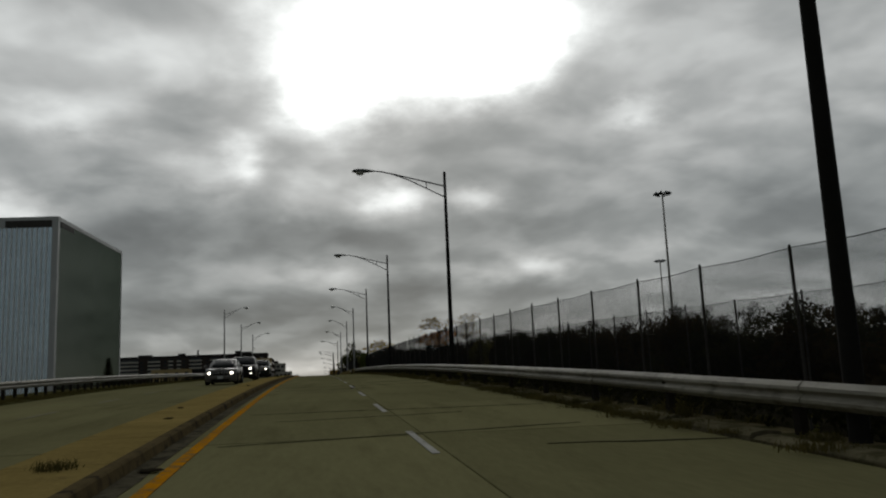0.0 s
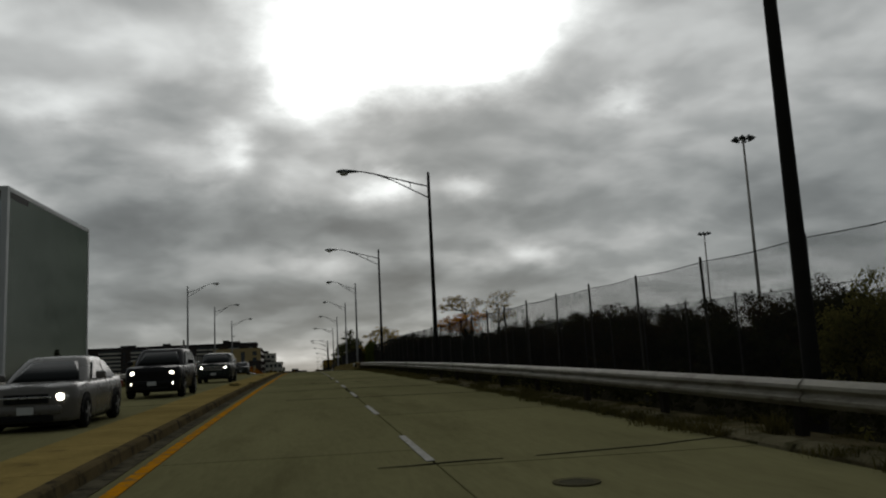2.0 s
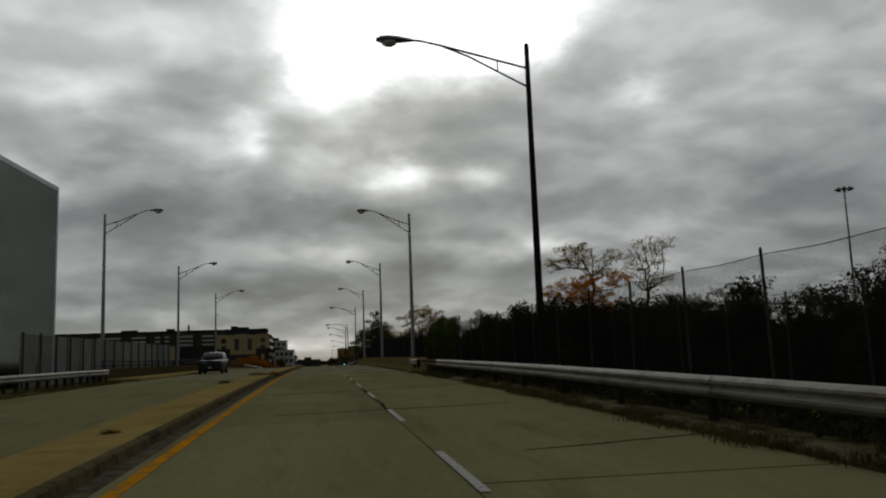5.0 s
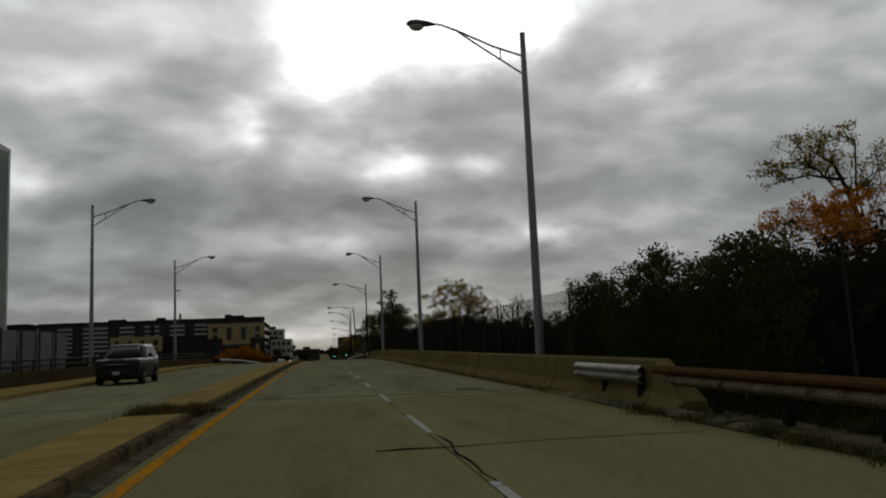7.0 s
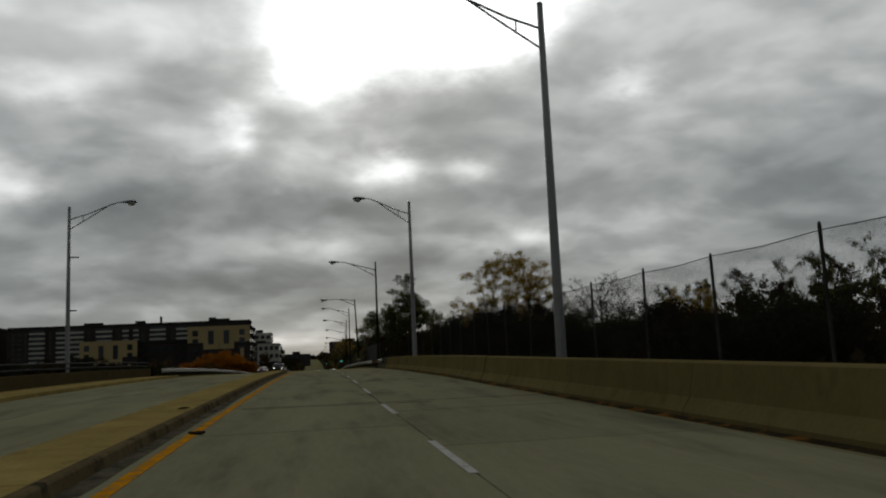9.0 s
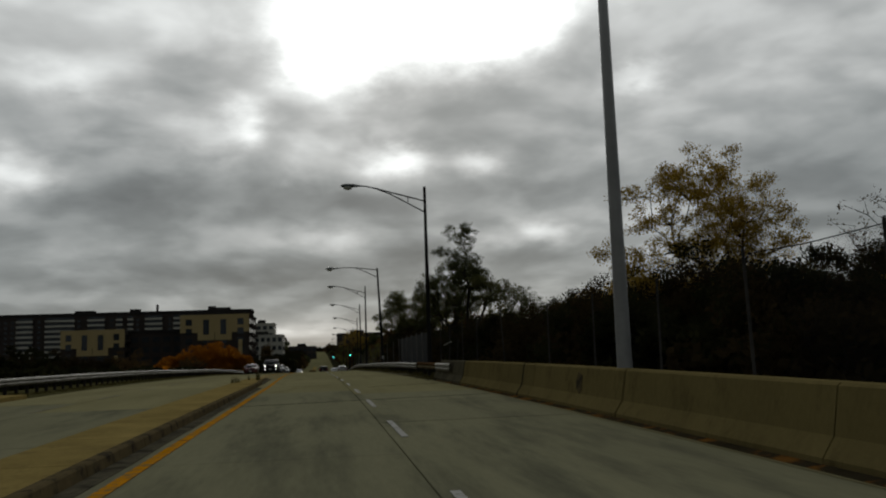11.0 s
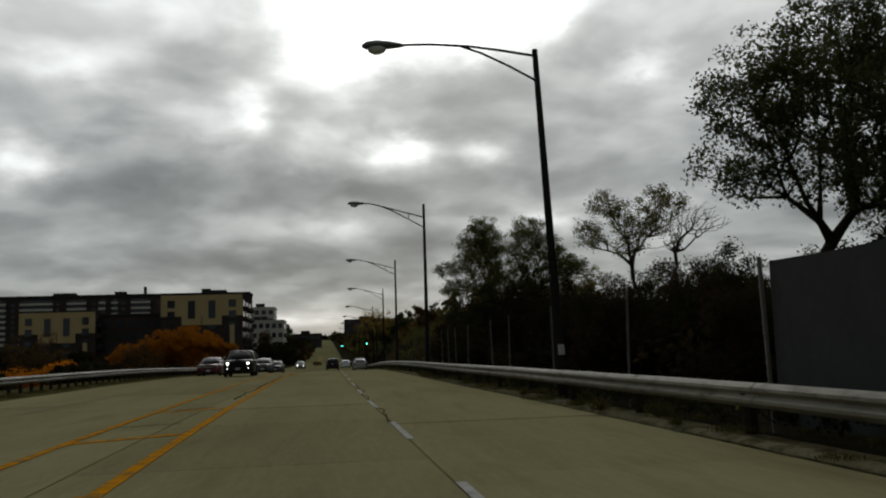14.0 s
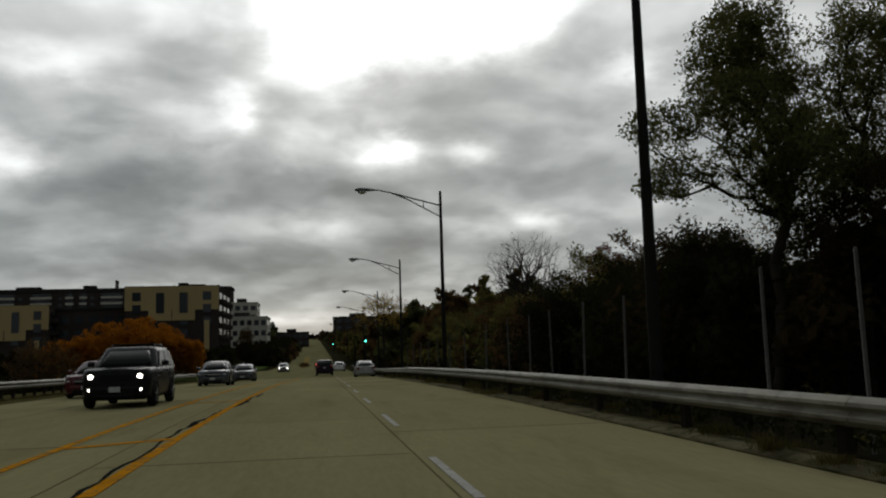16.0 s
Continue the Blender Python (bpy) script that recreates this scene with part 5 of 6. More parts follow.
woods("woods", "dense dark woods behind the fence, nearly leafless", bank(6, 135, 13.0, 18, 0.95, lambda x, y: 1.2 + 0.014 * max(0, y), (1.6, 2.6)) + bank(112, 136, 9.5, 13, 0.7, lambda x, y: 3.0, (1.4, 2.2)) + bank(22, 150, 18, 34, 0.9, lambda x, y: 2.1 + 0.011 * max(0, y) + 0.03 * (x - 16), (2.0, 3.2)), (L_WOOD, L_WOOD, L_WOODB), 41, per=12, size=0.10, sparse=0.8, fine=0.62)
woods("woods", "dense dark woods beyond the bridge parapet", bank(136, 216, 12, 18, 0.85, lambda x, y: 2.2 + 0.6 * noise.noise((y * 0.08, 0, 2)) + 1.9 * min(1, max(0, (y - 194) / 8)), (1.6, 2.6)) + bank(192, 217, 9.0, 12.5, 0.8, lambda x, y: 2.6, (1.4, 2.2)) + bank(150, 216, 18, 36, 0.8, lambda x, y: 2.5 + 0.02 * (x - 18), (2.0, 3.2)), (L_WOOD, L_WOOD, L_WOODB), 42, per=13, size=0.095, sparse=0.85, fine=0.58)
woods("woods", "taller green trees standing further off behind the bridge", bank(214, 250, 44, 78, 0.9, lambda x, y: 9.0 + 0.08 * (x - 44) + 1.4 * noise.noise((x * 0.2, y * 0.1, 4)), (2.4, 3.6)), (L_DARK, L_DARK, L_WOODB, L_OLIVE), 49, per=13, size=0.14, sparse=0.75, stems=True)
for x, top, seed in ((38.5, 14.2, 81), (42.2, 14.9, 82)):
    leafy("yellow_tree", "pointed yellow-orange tree among the woods", x, 231.0, top, 2.0, L_OCHRE, seed, base=0.3, lobes=9, tufts=200, per=46, size=0.08, puff=0.4)
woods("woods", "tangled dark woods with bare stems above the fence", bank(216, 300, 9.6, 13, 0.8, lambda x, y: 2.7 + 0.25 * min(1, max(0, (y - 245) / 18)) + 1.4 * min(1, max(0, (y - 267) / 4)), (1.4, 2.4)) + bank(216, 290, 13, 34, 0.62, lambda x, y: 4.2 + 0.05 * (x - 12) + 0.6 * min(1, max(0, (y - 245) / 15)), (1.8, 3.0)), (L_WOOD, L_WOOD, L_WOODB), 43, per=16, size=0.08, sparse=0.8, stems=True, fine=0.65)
woods("woods", "thin autumn woods, brown and olive, beside the falling road", bank(298, 350, 9.8, 13.5, 0.9, lambda x, y: 3.6 + 0.03 * (y - 298), (1.5, 2.4)) + bank(292, 362, 13.5, 34, 0.8, lambda x, y: 6.2 + 0.05 * (x - 12), (2.0, 3.2)), (L_BROWN, L_OLIVE, L_DARK, L_BROWN, L_OLIVE), 47, per=15, size=0.10, sparse=0.8, stems=True, fine=0.75)
woods("woods", "roadside trees receding along the far road", bank(345, 700, 11, 18, 2.6, lambda x, y: 8.0, (2.5, 4)) + bank(350, 760, 18, 50, 2.8, lambda x, y: 11.0, (3, 5)), (L_DARK, L_BROWN, L_BROWN, L_OLIVE), 44, per=9, size=0.4)
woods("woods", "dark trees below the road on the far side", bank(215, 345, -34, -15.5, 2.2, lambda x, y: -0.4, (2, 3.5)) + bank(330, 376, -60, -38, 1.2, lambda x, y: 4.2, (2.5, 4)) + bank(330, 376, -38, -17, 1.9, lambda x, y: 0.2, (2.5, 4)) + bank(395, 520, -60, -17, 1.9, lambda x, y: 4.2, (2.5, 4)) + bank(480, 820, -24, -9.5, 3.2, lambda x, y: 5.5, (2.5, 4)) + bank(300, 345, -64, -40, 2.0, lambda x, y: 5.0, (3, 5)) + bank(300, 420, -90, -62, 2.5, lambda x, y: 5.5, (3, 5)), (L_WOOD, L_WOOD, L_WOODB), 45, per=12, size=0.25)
woods("woods", "trees closing in round the far end of the road", bank(700, 1090, 9.5, 26, 3.4, lambda x, y: 6.0, (3, 4.5)) + bank(820, 1090, -26, -8, 3.4, lambda x, y: 5.5, (3, 4.5)) + bank(490, 700, -14, -7.5, 3.4, lambda x, y: 4.0, (2, 3)) + [(rng.uniform(-70, 70), rng.uniform(1095, 1150), 15.5, rng.uniform(5, 7.5), rng.uniform(4, 6)) for _ in range(60)], (L_DARK, L_WOODB, L_BROWN), 48, per=9, size=0.5)
woods("woods", "wooded far hills along the horizon", [(rng.uniform(-1, 1) * 320, rng.uniform(760, 1150), 8 + rng.uniform(-2, 2), rng.uniform(9, 15), rng.uniform(5, 8)) for _ in range(190)], (L_DARK, L_GREEN, L_BROWN), 46, per=6, size=0.9)

lawn = new("lawn", mesh_of("lawn", *sweep([(-10.5, -0.1), (-10.5, 0.02), (-24, 0.4), (-24, -0.1)], 352, 480, 6), mat("mown_grass", (0.055, 0.085, 0.022), 0.95, vary=0.4, grain=3, stain=0.3)))
tagged(lawn, "mown green lawn in front of the apartment buildings", "lawn", kind="structure")
island = thing("median_island", "far raised concrete median overgrown with dry weeds", "median", kind="structure")
piece("island_slab", mesh_of("island_slab", *sweep([(-2.2, -0.1), (-2.15, 0.14), (-0.7, 0.14), (-0.65, -0.1)], 452, 560, 6), M_MEDIAN), island)
g_isl = np.random.default_rng(83)
tagged(piece("weeds", quad_mesh("weeds", leaf_cloud([tuple(on_road(-1.4 + g_isl.normal() * 0.5, 452.5 + 11 * g_isl.random(), 0.3 + 0.5 * g_isl.random())) for _ in range(160)], 14, 0.4, 0.09, g_isl), L_BROWN), island), kind="stuff")

# vines over the fence
def vines(y0, y1, x, tall, seed):
    r = np.random.default_rng(seed)
    c = []
    for y in np.arange(y0, y1, 0.16):
        hgt = tall * (0.86 + 0.16 * noise.noise((y * 0.5, 1.3, 0)) + 0.10 * r.random())
        for z in np.arange(0.2, hgt, 0.26):
            c.append((x + r.normal() * 0.12, y, road_z(y) + z))
    ob = new("vines", quad_mesh("vines", leaf_cloud(c, 54, 0.25, 0.04, r), L_VINE))
    return tagged(ob, "thick green and yellowing vines smothering the fence", "vines", kind="stuff")


vines(122.6, 134.6, 6.95, 3.1, 51)
leafy("fence_shrub", "yellow-green shrub grown through the fence", 8.2, 42.8, 4.41, 0.75, L_OLIVE, 71, base=0.1, lobes=6, tufts=130, per=40, size=0.035, puff=0.2, thick=0.04, category="shrub")


# low growth under and behind the guardrails, near black to stand for the shade there
def undergrowth(y0, y1, seed):
    g = np.random.default_rng(seed)
    low, pale = [], []
    for y in np.arange(y0, y1, 0.22):
        x = line_x(y) + U_EDGE
        for _ in range(6):
            u = 0.74 + 1.5 * g.random()
            top = 0.12 + 0.40 * min(1.0, (u - 0.60) / 0.35) * (0.75 + 0.5 * noise.noise((y * 0.4, u, 3.0)))
            (pale if g.random() < 0.05 else low).append((x + u, y + g.normal() * 0.1, road_z(y) + top * (0.35 + 0.65 * g.random())))
    t = thing("undergrowth", "low tangle of weeds and brambles under the guardrail, coloured as in shade", "weeds", kind="stuff")
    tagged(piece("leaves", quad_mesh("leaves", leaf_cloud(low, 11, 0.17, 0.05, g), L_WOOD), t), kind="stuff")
    tagged(piece("leaves", quad_mesh("leaves", leaf_cloud(pale, 11, 0.16, 0.04, g), L_OLIVE), t), kind="stuff")
    return t


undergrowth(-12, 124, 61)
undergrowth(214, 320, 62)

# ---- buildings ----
# Glass tints carry what each wall reflects: side darkened, front made paler.
M_GLASS = mat("dark_reflection_glass", (0.235, 0.245, 0.228), 0.10, 1.0, vary=0.12, grain=0.4, stain=0.05, bump=0, edge=(0.22, 0.245, 0.225))
M_GLASS_PALE = mat("pale_reflection_glass", (0.50, 0.60, 0.66), 0.2, 0.9, vary=0.25, grain=0.5, stain=0.08, bump=0)
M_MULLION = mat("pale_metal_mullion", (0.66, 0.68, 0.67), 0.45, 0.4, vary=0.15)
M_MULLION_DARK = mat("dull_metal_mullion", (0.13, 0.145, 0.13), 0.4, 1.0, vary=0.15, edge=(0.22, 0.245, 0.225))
M_FRAME = mat("pale_metal_cladding", (0.40, 0.41, 0.40), 0.5, 0.2, vary=0.15, stain=0.2)
M_LOUVRE = mat("dark_louvre", (0.035, 0.03, 0.025), 0.7)
M_BRICK = mat("dark_brown_brick", (0.040, 0.033, 0.029), 0.9, vary=0.3, grain=3, stain=0.2)
M_BEIGE = mat("beige_render", (0.34, 0.262, 0.125), 0.9, vary=0.15, grain=2, stain=0.15)
M_CREAM = mat("cream_concrete", (0.37, 0.355, 0.30), 0.85, vary=0.15, grain=2, stain=0.15)
M_WINDOW = mat("dark_window", (0.03, 0.035, 0.04), 0.15, 0.3, vary=0.3, stain=0.3, bump=0)
M_ROOF = mat("flat_roof", (0.03, 0.028, 0.026), 0.9)


def unit_box(material):
    return box_mesh("unit", -0.5, 0.5, -0.5, 0.5, -0.5, 0.5, material)


def block(name, parent, x0, x1, y0, y1, z0, z1, me, label=""):
    """A box-shaped piece on a shared unit mesh."""
    return piece(name, me, parent, label, Matrix.Translation(((x0 + x1) / 2, (y0 + y1) / 2, (z0 + z1) / 2)) @ Matrix.Diagonal((x1 - x0, y1 - y0, z1 - z0, 1)))


# the glass box: its long wall leans a little off the line of the road
def glass_block():
    turn = -math.degrees(math.atan2(4.35, 57.3))
    t = thing("glass_office_block", "tall box-shaped office block clad in mirror glass", "office building", at=(-68.8, 238.9, 0))
    t.rotation_euler = (0, 0, radians(turn))
    z0, z1, w, d = -6.0, 52.9, 62.0, 57.5
    ug, up_, um, umd, uf, ul = (unit_box(m) for m in (M_GLASS, M_GLASS_PALE, M_MULLION, M_MULLION_DARK, M_FRAME, M_LOUVRE))
    block("core", t, -w + 0.3, -0.3, 0.3, d - 0.3, z0, z1 - 0.4, ul)
    block("side_glass", t, -0.32, -0.06, 1.3, d - 1.0, z0, z1 - 1.1, ug, "mirror glass wall, dark reflections put into its tint")
    block("front_glass", t, -w + 1, -1.6, 0.06, 0.32, z0, z1 - 3.0, up_, "striped mirror glass wall, pale reflections put into its tint")
    block("corner_frame", t, -1.6, 0.0, 0.0, 1.3, z0, z1, uf)
    block("corner_frame", t, -1.0, 0.0, d - 1.0, d, z0, z1, uf)
    block("parapet", t, -1.2, 0.02, 1.3, d - 1.0, z1 - 1.1, z1, uf)
    block("parapet", t, -w, -1.6, -0.02, 1.2, z1 - 1.0, z1, uf)
    block("louvre_slot", t, -14.0, -1.8, 0.0, 0.25, z1 - 2.9, z1 - 1.0, ul, "dark louvre slot under the roof")
    block("front_band", t, -w, -14.0, 0.0, 0.3, z1 - 3.0, z1 - 1.0, uf)
    block("louvre_slot", t, -0.1, 0.03, 2.0, 12.0, z1 - 2.6, z1 - 1.2, ul, "dark louvre slot under the roof")
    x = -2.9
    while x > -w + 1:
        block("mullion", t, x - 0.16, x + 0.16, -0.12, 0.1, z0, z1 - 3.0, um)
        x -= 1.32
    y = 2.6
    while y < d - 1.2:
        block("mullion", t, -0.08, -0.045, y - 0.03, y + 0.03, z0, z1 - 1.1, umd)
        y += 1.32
    return t


glass_block()


def slab_block():
    """The long dark apartment slab with cream balcony stacks."""
    t = thing("apartment_slab", "long dark apartment slab with stacks of cream balconies", "apartment building", at=(-37.4, 662, 0))
    ub, uc, uw, ur = unit_box(M_BRICK), unit_box(M_CREAM), unit_box(M_WINDOW), unit_box(M_ROOF)
    w, top, z0 = 135.0, 36.7, 2.0
    block("wall", t, -w, 0, 0.3, 18, z0, top - 1.5, ub)
    block("roof", t, -w - 0.3, 0.3, 0, 18.3, top - 1.5, top, ur)
    for x, ww, hh in ((-21, 9, 1.5), (-24, 4, 2.3), (-66, 5, 1.7), (-95, 10, 1.4), (-52, 0.5, 4)):
        block("roof_unit", t, x, x + ww, 5, 10, top, top + hh, ur)
    stacks = [(-123.2, 8.3, 9), (-108.5, 14.9, 8), (-86.8, 8.8, 9), (-72.0, 3.2, 9), (-66.0, 2.9, 9), (-56.8, 9.0, 11), (-41.8, 7.5, 11), (-33.6, 7.0, 4), (-19.8, 7.8, 4), (-5.0, 2.6, 3)]
    for x, ww, floors in stacks:
        for i in range(floors):
            z = top - 1.9 - 2.75 * (i + 1)
            block("balcony", t, x, x + ww, -1.2, 0.28, z, z + 1.05, uc, "cream balcony front")
            block("window", t, x + 0.3, x + ww - 0.3, 0.12, 0.29, z + 1.15, z + 2.5, uw)
    x = -w + 2
    while x < -2:
        for i in range(10):
            z = top - 3.2 - 2.75 * (i + 1)
            if not any(a - 2.5 < x < a + b + 0.5 for a, b, _ in stacks):
                block("window", t, x, x + 1.6, 0.2, 0.31, z + 0.9, z + 2.2, uw)
        x += 3.4
    return t


slab_block()
office_wing = thing("apartment_slab", "end of another long dark apartment slab", "apartment building", at=(-178, 662, 0))
block("wall", office_wing, -60, 0, 0.3, 18, 2.0, 34.8, unit_box(M_BRICK))
block("roof", office_wing, -60.3, 0.3, 0, 18.3, 34.8, 37.0, unit_box(M_ROOF))
for i in range(9):
    for a in (-14.0, -32.0, -50.0):
        block("balcony", office_wing, a, a + 9, -1.2, 0.28, 31.0 - 2.75 * i, 32.05 - 2.75 * i, unit_box(M_CREAM), "cream balcony front")


def beige_block(x, y, w, d, top, z0, label):
    """A five-storey block: beige upper wall with tall windows, brown brick below and on the side."""
    t = thing("apartment_building", label, "apartment building", "beige apartment buildings", at=(x, y, 0))
    ub, ue, uw, ur = unit_box(M_BRICK), unit_box(M_BEIGE), unit_box(M_WINDOW), unit_box(M_ROOF)
    block("wall", t, 0, w, 0.3, d, z0, top - 0.7, ub)
    block("roof", t, -0.15, w + 0.15, 0.1, d + 0.2, top - 0.7, top, ur)
    block("upper_wall", t, 0.0, w + 0.02, 0, 0.28, top - 6.6, top - 0.1, ue, "beige rendered upper wall")
    bay = w / 4
    for i in range(4):
        a = bay * i
        if i in (1, 2):
            block("bay_wall", t, a + 0.1, a + bay - 0.1, -0.15, -0.02, top - 9.4, top - 6.6, ue)
        for j, (zz, hh) in enumerate(((top - 4.0, 2.3), (top - 7.4, 2.3), (top - 10.8, 2.2), (top - 14, 2.2))):
            if j == 1 and i in (1, 2):
                block("window", t, a + bay * 0.33, a + bay * 0.67, -0.20, -0.12, zz, zz + hh + 3.2, uw)
            elif not (i in (1, 2) and j == 0):
                block("window", t, a + bay * 0.32, a + bay * 0.68, -0.07, -0.01 if j < 2 else 0.27, zz, zz + hh, uw)
    block("pilaster", t, w - bay * 0.62, w - bay * 0.40, -0.12, 0.28, z0, top - 9.5, ue)
    for j in range(4):
        for i in range(3):
            block("balcony", t, w + 0.05, w + 1.1, 2 + i * d / 3.3, 2 + i * d / 3.3 + d * 0.2, top - 4.8 - 3.3 * j, top - 3.7 - 3.3 * j, ub)
            block("window", t, w - 0.02, w + 0.04, 2 + i * d / 3.3, 2 + i * d / 3.3 + d * 0.18, top - 3.6 - 3.3 * j, top - 1.9 - 3.3 * j, uw)
    return t


beige_block(-50.0, 497, 24.5, 36, 24.8, 1.5, "five-storey apartment building, beige above dark brick")
beige_block(-92.0, 500, 22.0, 30, 20.5, 1.5, "apartment building wing, beige above dark brick")
low = thing("low_wing", "dark brick wing with balconies between beige buildings", "apartment building", at=(-70, 506, 0))
_b, _w, _c = unit_box(M_BRICK), unit_box(M_WINDOW), unit_box(M_CREAM)
block("wall", low, 0.1, 19.8, 0.3, 20, 1.5, 19.2, _b)
block("roof", low, 0.05, 19.9, 0, 20.3, 19.2, 19.8, unit_box(M_ROOF))
for i in range(5):
    for j in range(4):
        block("window", low, 1.2 + i * 3.8, 3.6 + i * 3.8, 0.2, 0.31, 4.4 + j * 3.7, 6.4 + j * 3.7, _w)


def office(x, y, w, d, top, z0, wall, rows, cols, label, name="office_building"):
    t = thing(name, label, "office building", at=(x, y, 0))
    ua, uw, ur = unit_box(wall), unit_box(M_WINDOW), unit_box(M_ROOF)
    block("wall", t, 0, w, 0.3, d, z0, top - 0.5, ua)
    block("roof", t, -0.2, w + 0.2, 0.1, d + 0.2, top - 0.5, top, ua)
    block("roof_unit", t, w * 0.3, w * 0.6, d * 0.3, d * 0.6, top, top + 1.8, ur)
    h = (top - z0 - 1.5) / rows
    for j in range(rows):
        for i in range(cols):
            a = w * (i + 0.5) / cols
            block("window", t, a - w / cols * 0.32, a + w / cols * 0.32, 0.2, 0.31, z0 + 1 + h * j + h * 0.25, z0 + 1 + h * j + h * 0.75, uw)
        for i in range(6):
            a = d * (i + 0.5) / 6
            block("window", t, w - 0.01, w + 0.1, a - d * 0.05, a + d * 0.05, z0 + 1 + h * j + h * 0.25, z0 + 1 + h * j + h * 0.75, uw)
    return t


office(-36.0, 592, 18.6, 26, 19.8, 2.5, M_CREAM, 4, 7, "white four-storey office building with window rows")
office(-34.0, 606, 12.0, 20, 26.0, 2.5, M_CREAM, 6, 4, "taller white office block behind the apartments")
office(-19.0, 720, 17.0, 30, 16.0, 4.0, M_BRICK, 3, 6, "low dark brick building further along the road")
office(10.5, 673, 26.0, 30, 21.9, 4.0, M_BRICK, 5, 6, "dark block standing behind roadside trees", "dark_building")

# ---- cars ----
M_TYRE = mat("tyre_rubber", (0.018, 0.018, 0.018), 0.9, bump=0.1)
M_RIM = mat("alloy_rim", (0.16, 0.16, 0.16), 0.4, 0.6)
M_CARGLASS = mat("car_glass", (0.012, 0.014, 0.014), 0.10, 0.0, vary=0.05, bump=0, gloss=0.16)
M_TRIM = mat("black_trim", (0.011, 0.011, 0.011), 0.6, gloss=0.05)
M_CHROME = mat("chrome_trim", (0.45, 0.45, 0.45), 0.25, 0.9)
M_PLATE = mat("plate_grey", (0.35, 0.36, 0.36), 0.6, bump=0)
M_HEADLIGHT = mat("lit_headlight", (0.8, 0.8, 0.75), 0.2, emit=(1.0, 0.92, 0.78, 6.0), bump=0)
M_HEADOFF = mat("clear_headlight", (0.45, 0.46, 0.46), 0.15, 0.3, bump=0)
M_TAIL = mat("red_tail_lens", (0.16, 0.012, 0.010), 0.25, bump=0)
M_TAIL_LIT = mat("lit_tail_lens", (0.5, 0.02, 0.02), 0.3, emit=(1.0, 0.05, 0.04, 2.5), bump=0)


def paint(name, c):
    deep = max(c) < 0.06
    return mat(name, c, 0.28, 0.0, vary=0.08, grain=3, stain=0.8, bump=0, coat=0.0 if deep else 0.12, gloss=0.07 if deep else 0.22)


def pane(corners, out, inset, lift=0.006, thick=0.006):
    """A thin glass pane set in a quad, a little proud of it."""
    c = [Vector(p) for p in corners]
    mid = sum(c, Vector()) / 4
    c = [mid + (p - mid) * inset for p in c]
    o = Vector(out).normalized()
    vs = [p + o * lift for p in c] + [p + o * (lift + thick) for p in c]
    return vs, [(3, 2, 1, 0), (4, 5, 6, 7), (0, 1, 5, 4), (1, 2, 6, 5), (2, 3, 7, 6), (3, 0, 4, 7)]


def hoop(f, r, w, c, n=5):
    """A rounded rectangle in plan from front f to rear r, half width w, corner radius c; starts at the front's left end and runs to the right."""
    pts = []
    for cx, cy, a0 in ((w - c, f + c, -90), (w - c, r - c, 0), (-(w - c), r - c, 90), (-(w - c), f + c, 180)):
        pts += [(cx + c * math.cos(radians(a0 + 90 * i / n)), cy + c * math.sin(radians(a0 + 90 * i / n))) for i in range(n + 1)]
    return pts


def shell(rings, out, i0, i1, thick=0.010):
    """A curved pane over points i0 to i1 of stacked (hoop, z) rings, out metres proud of them."""
    vs, fs, m, k = [], [], i1 - i0 + 1, len(rings)
    for o in (out, out - thick):
        for pts, z in rings:
            n = len(pts)
            cx, cy = sum(p[0] for p in pts) / n, sum(p[1] for p in pts) / n
            for i in range(i0, i1 + 1):
                px, py = pts[i % n]
                d = math.hypot(px - cx, py - cy)
                vs.append((px + (px - cx) / d * o, py + (py - cy) / d * o, z))
    h = m * k
    for j in range(k - 1):
        for i in range(m - 1):
            q = j * m + i
            fs += [(q, q + 1, q + m + 1, q + m), (h + q, h + q + m, h + q + m + 1, h + q + 1)]
        fs += [(j * m, j * m + m, h + j * m + m, h + j * m), (j * m + m - 1, h + j * m + m - 1, h + j * m + 2 * m - 1, j * m + 2 * m - 1)]
    for i in range(m - 1):
        e = (k - 1) * m + i
        fs += [(i, h + i, h + i + 1, i + 1), (e, e + 1, h + e + 1, h + e)]
    return vs, fs


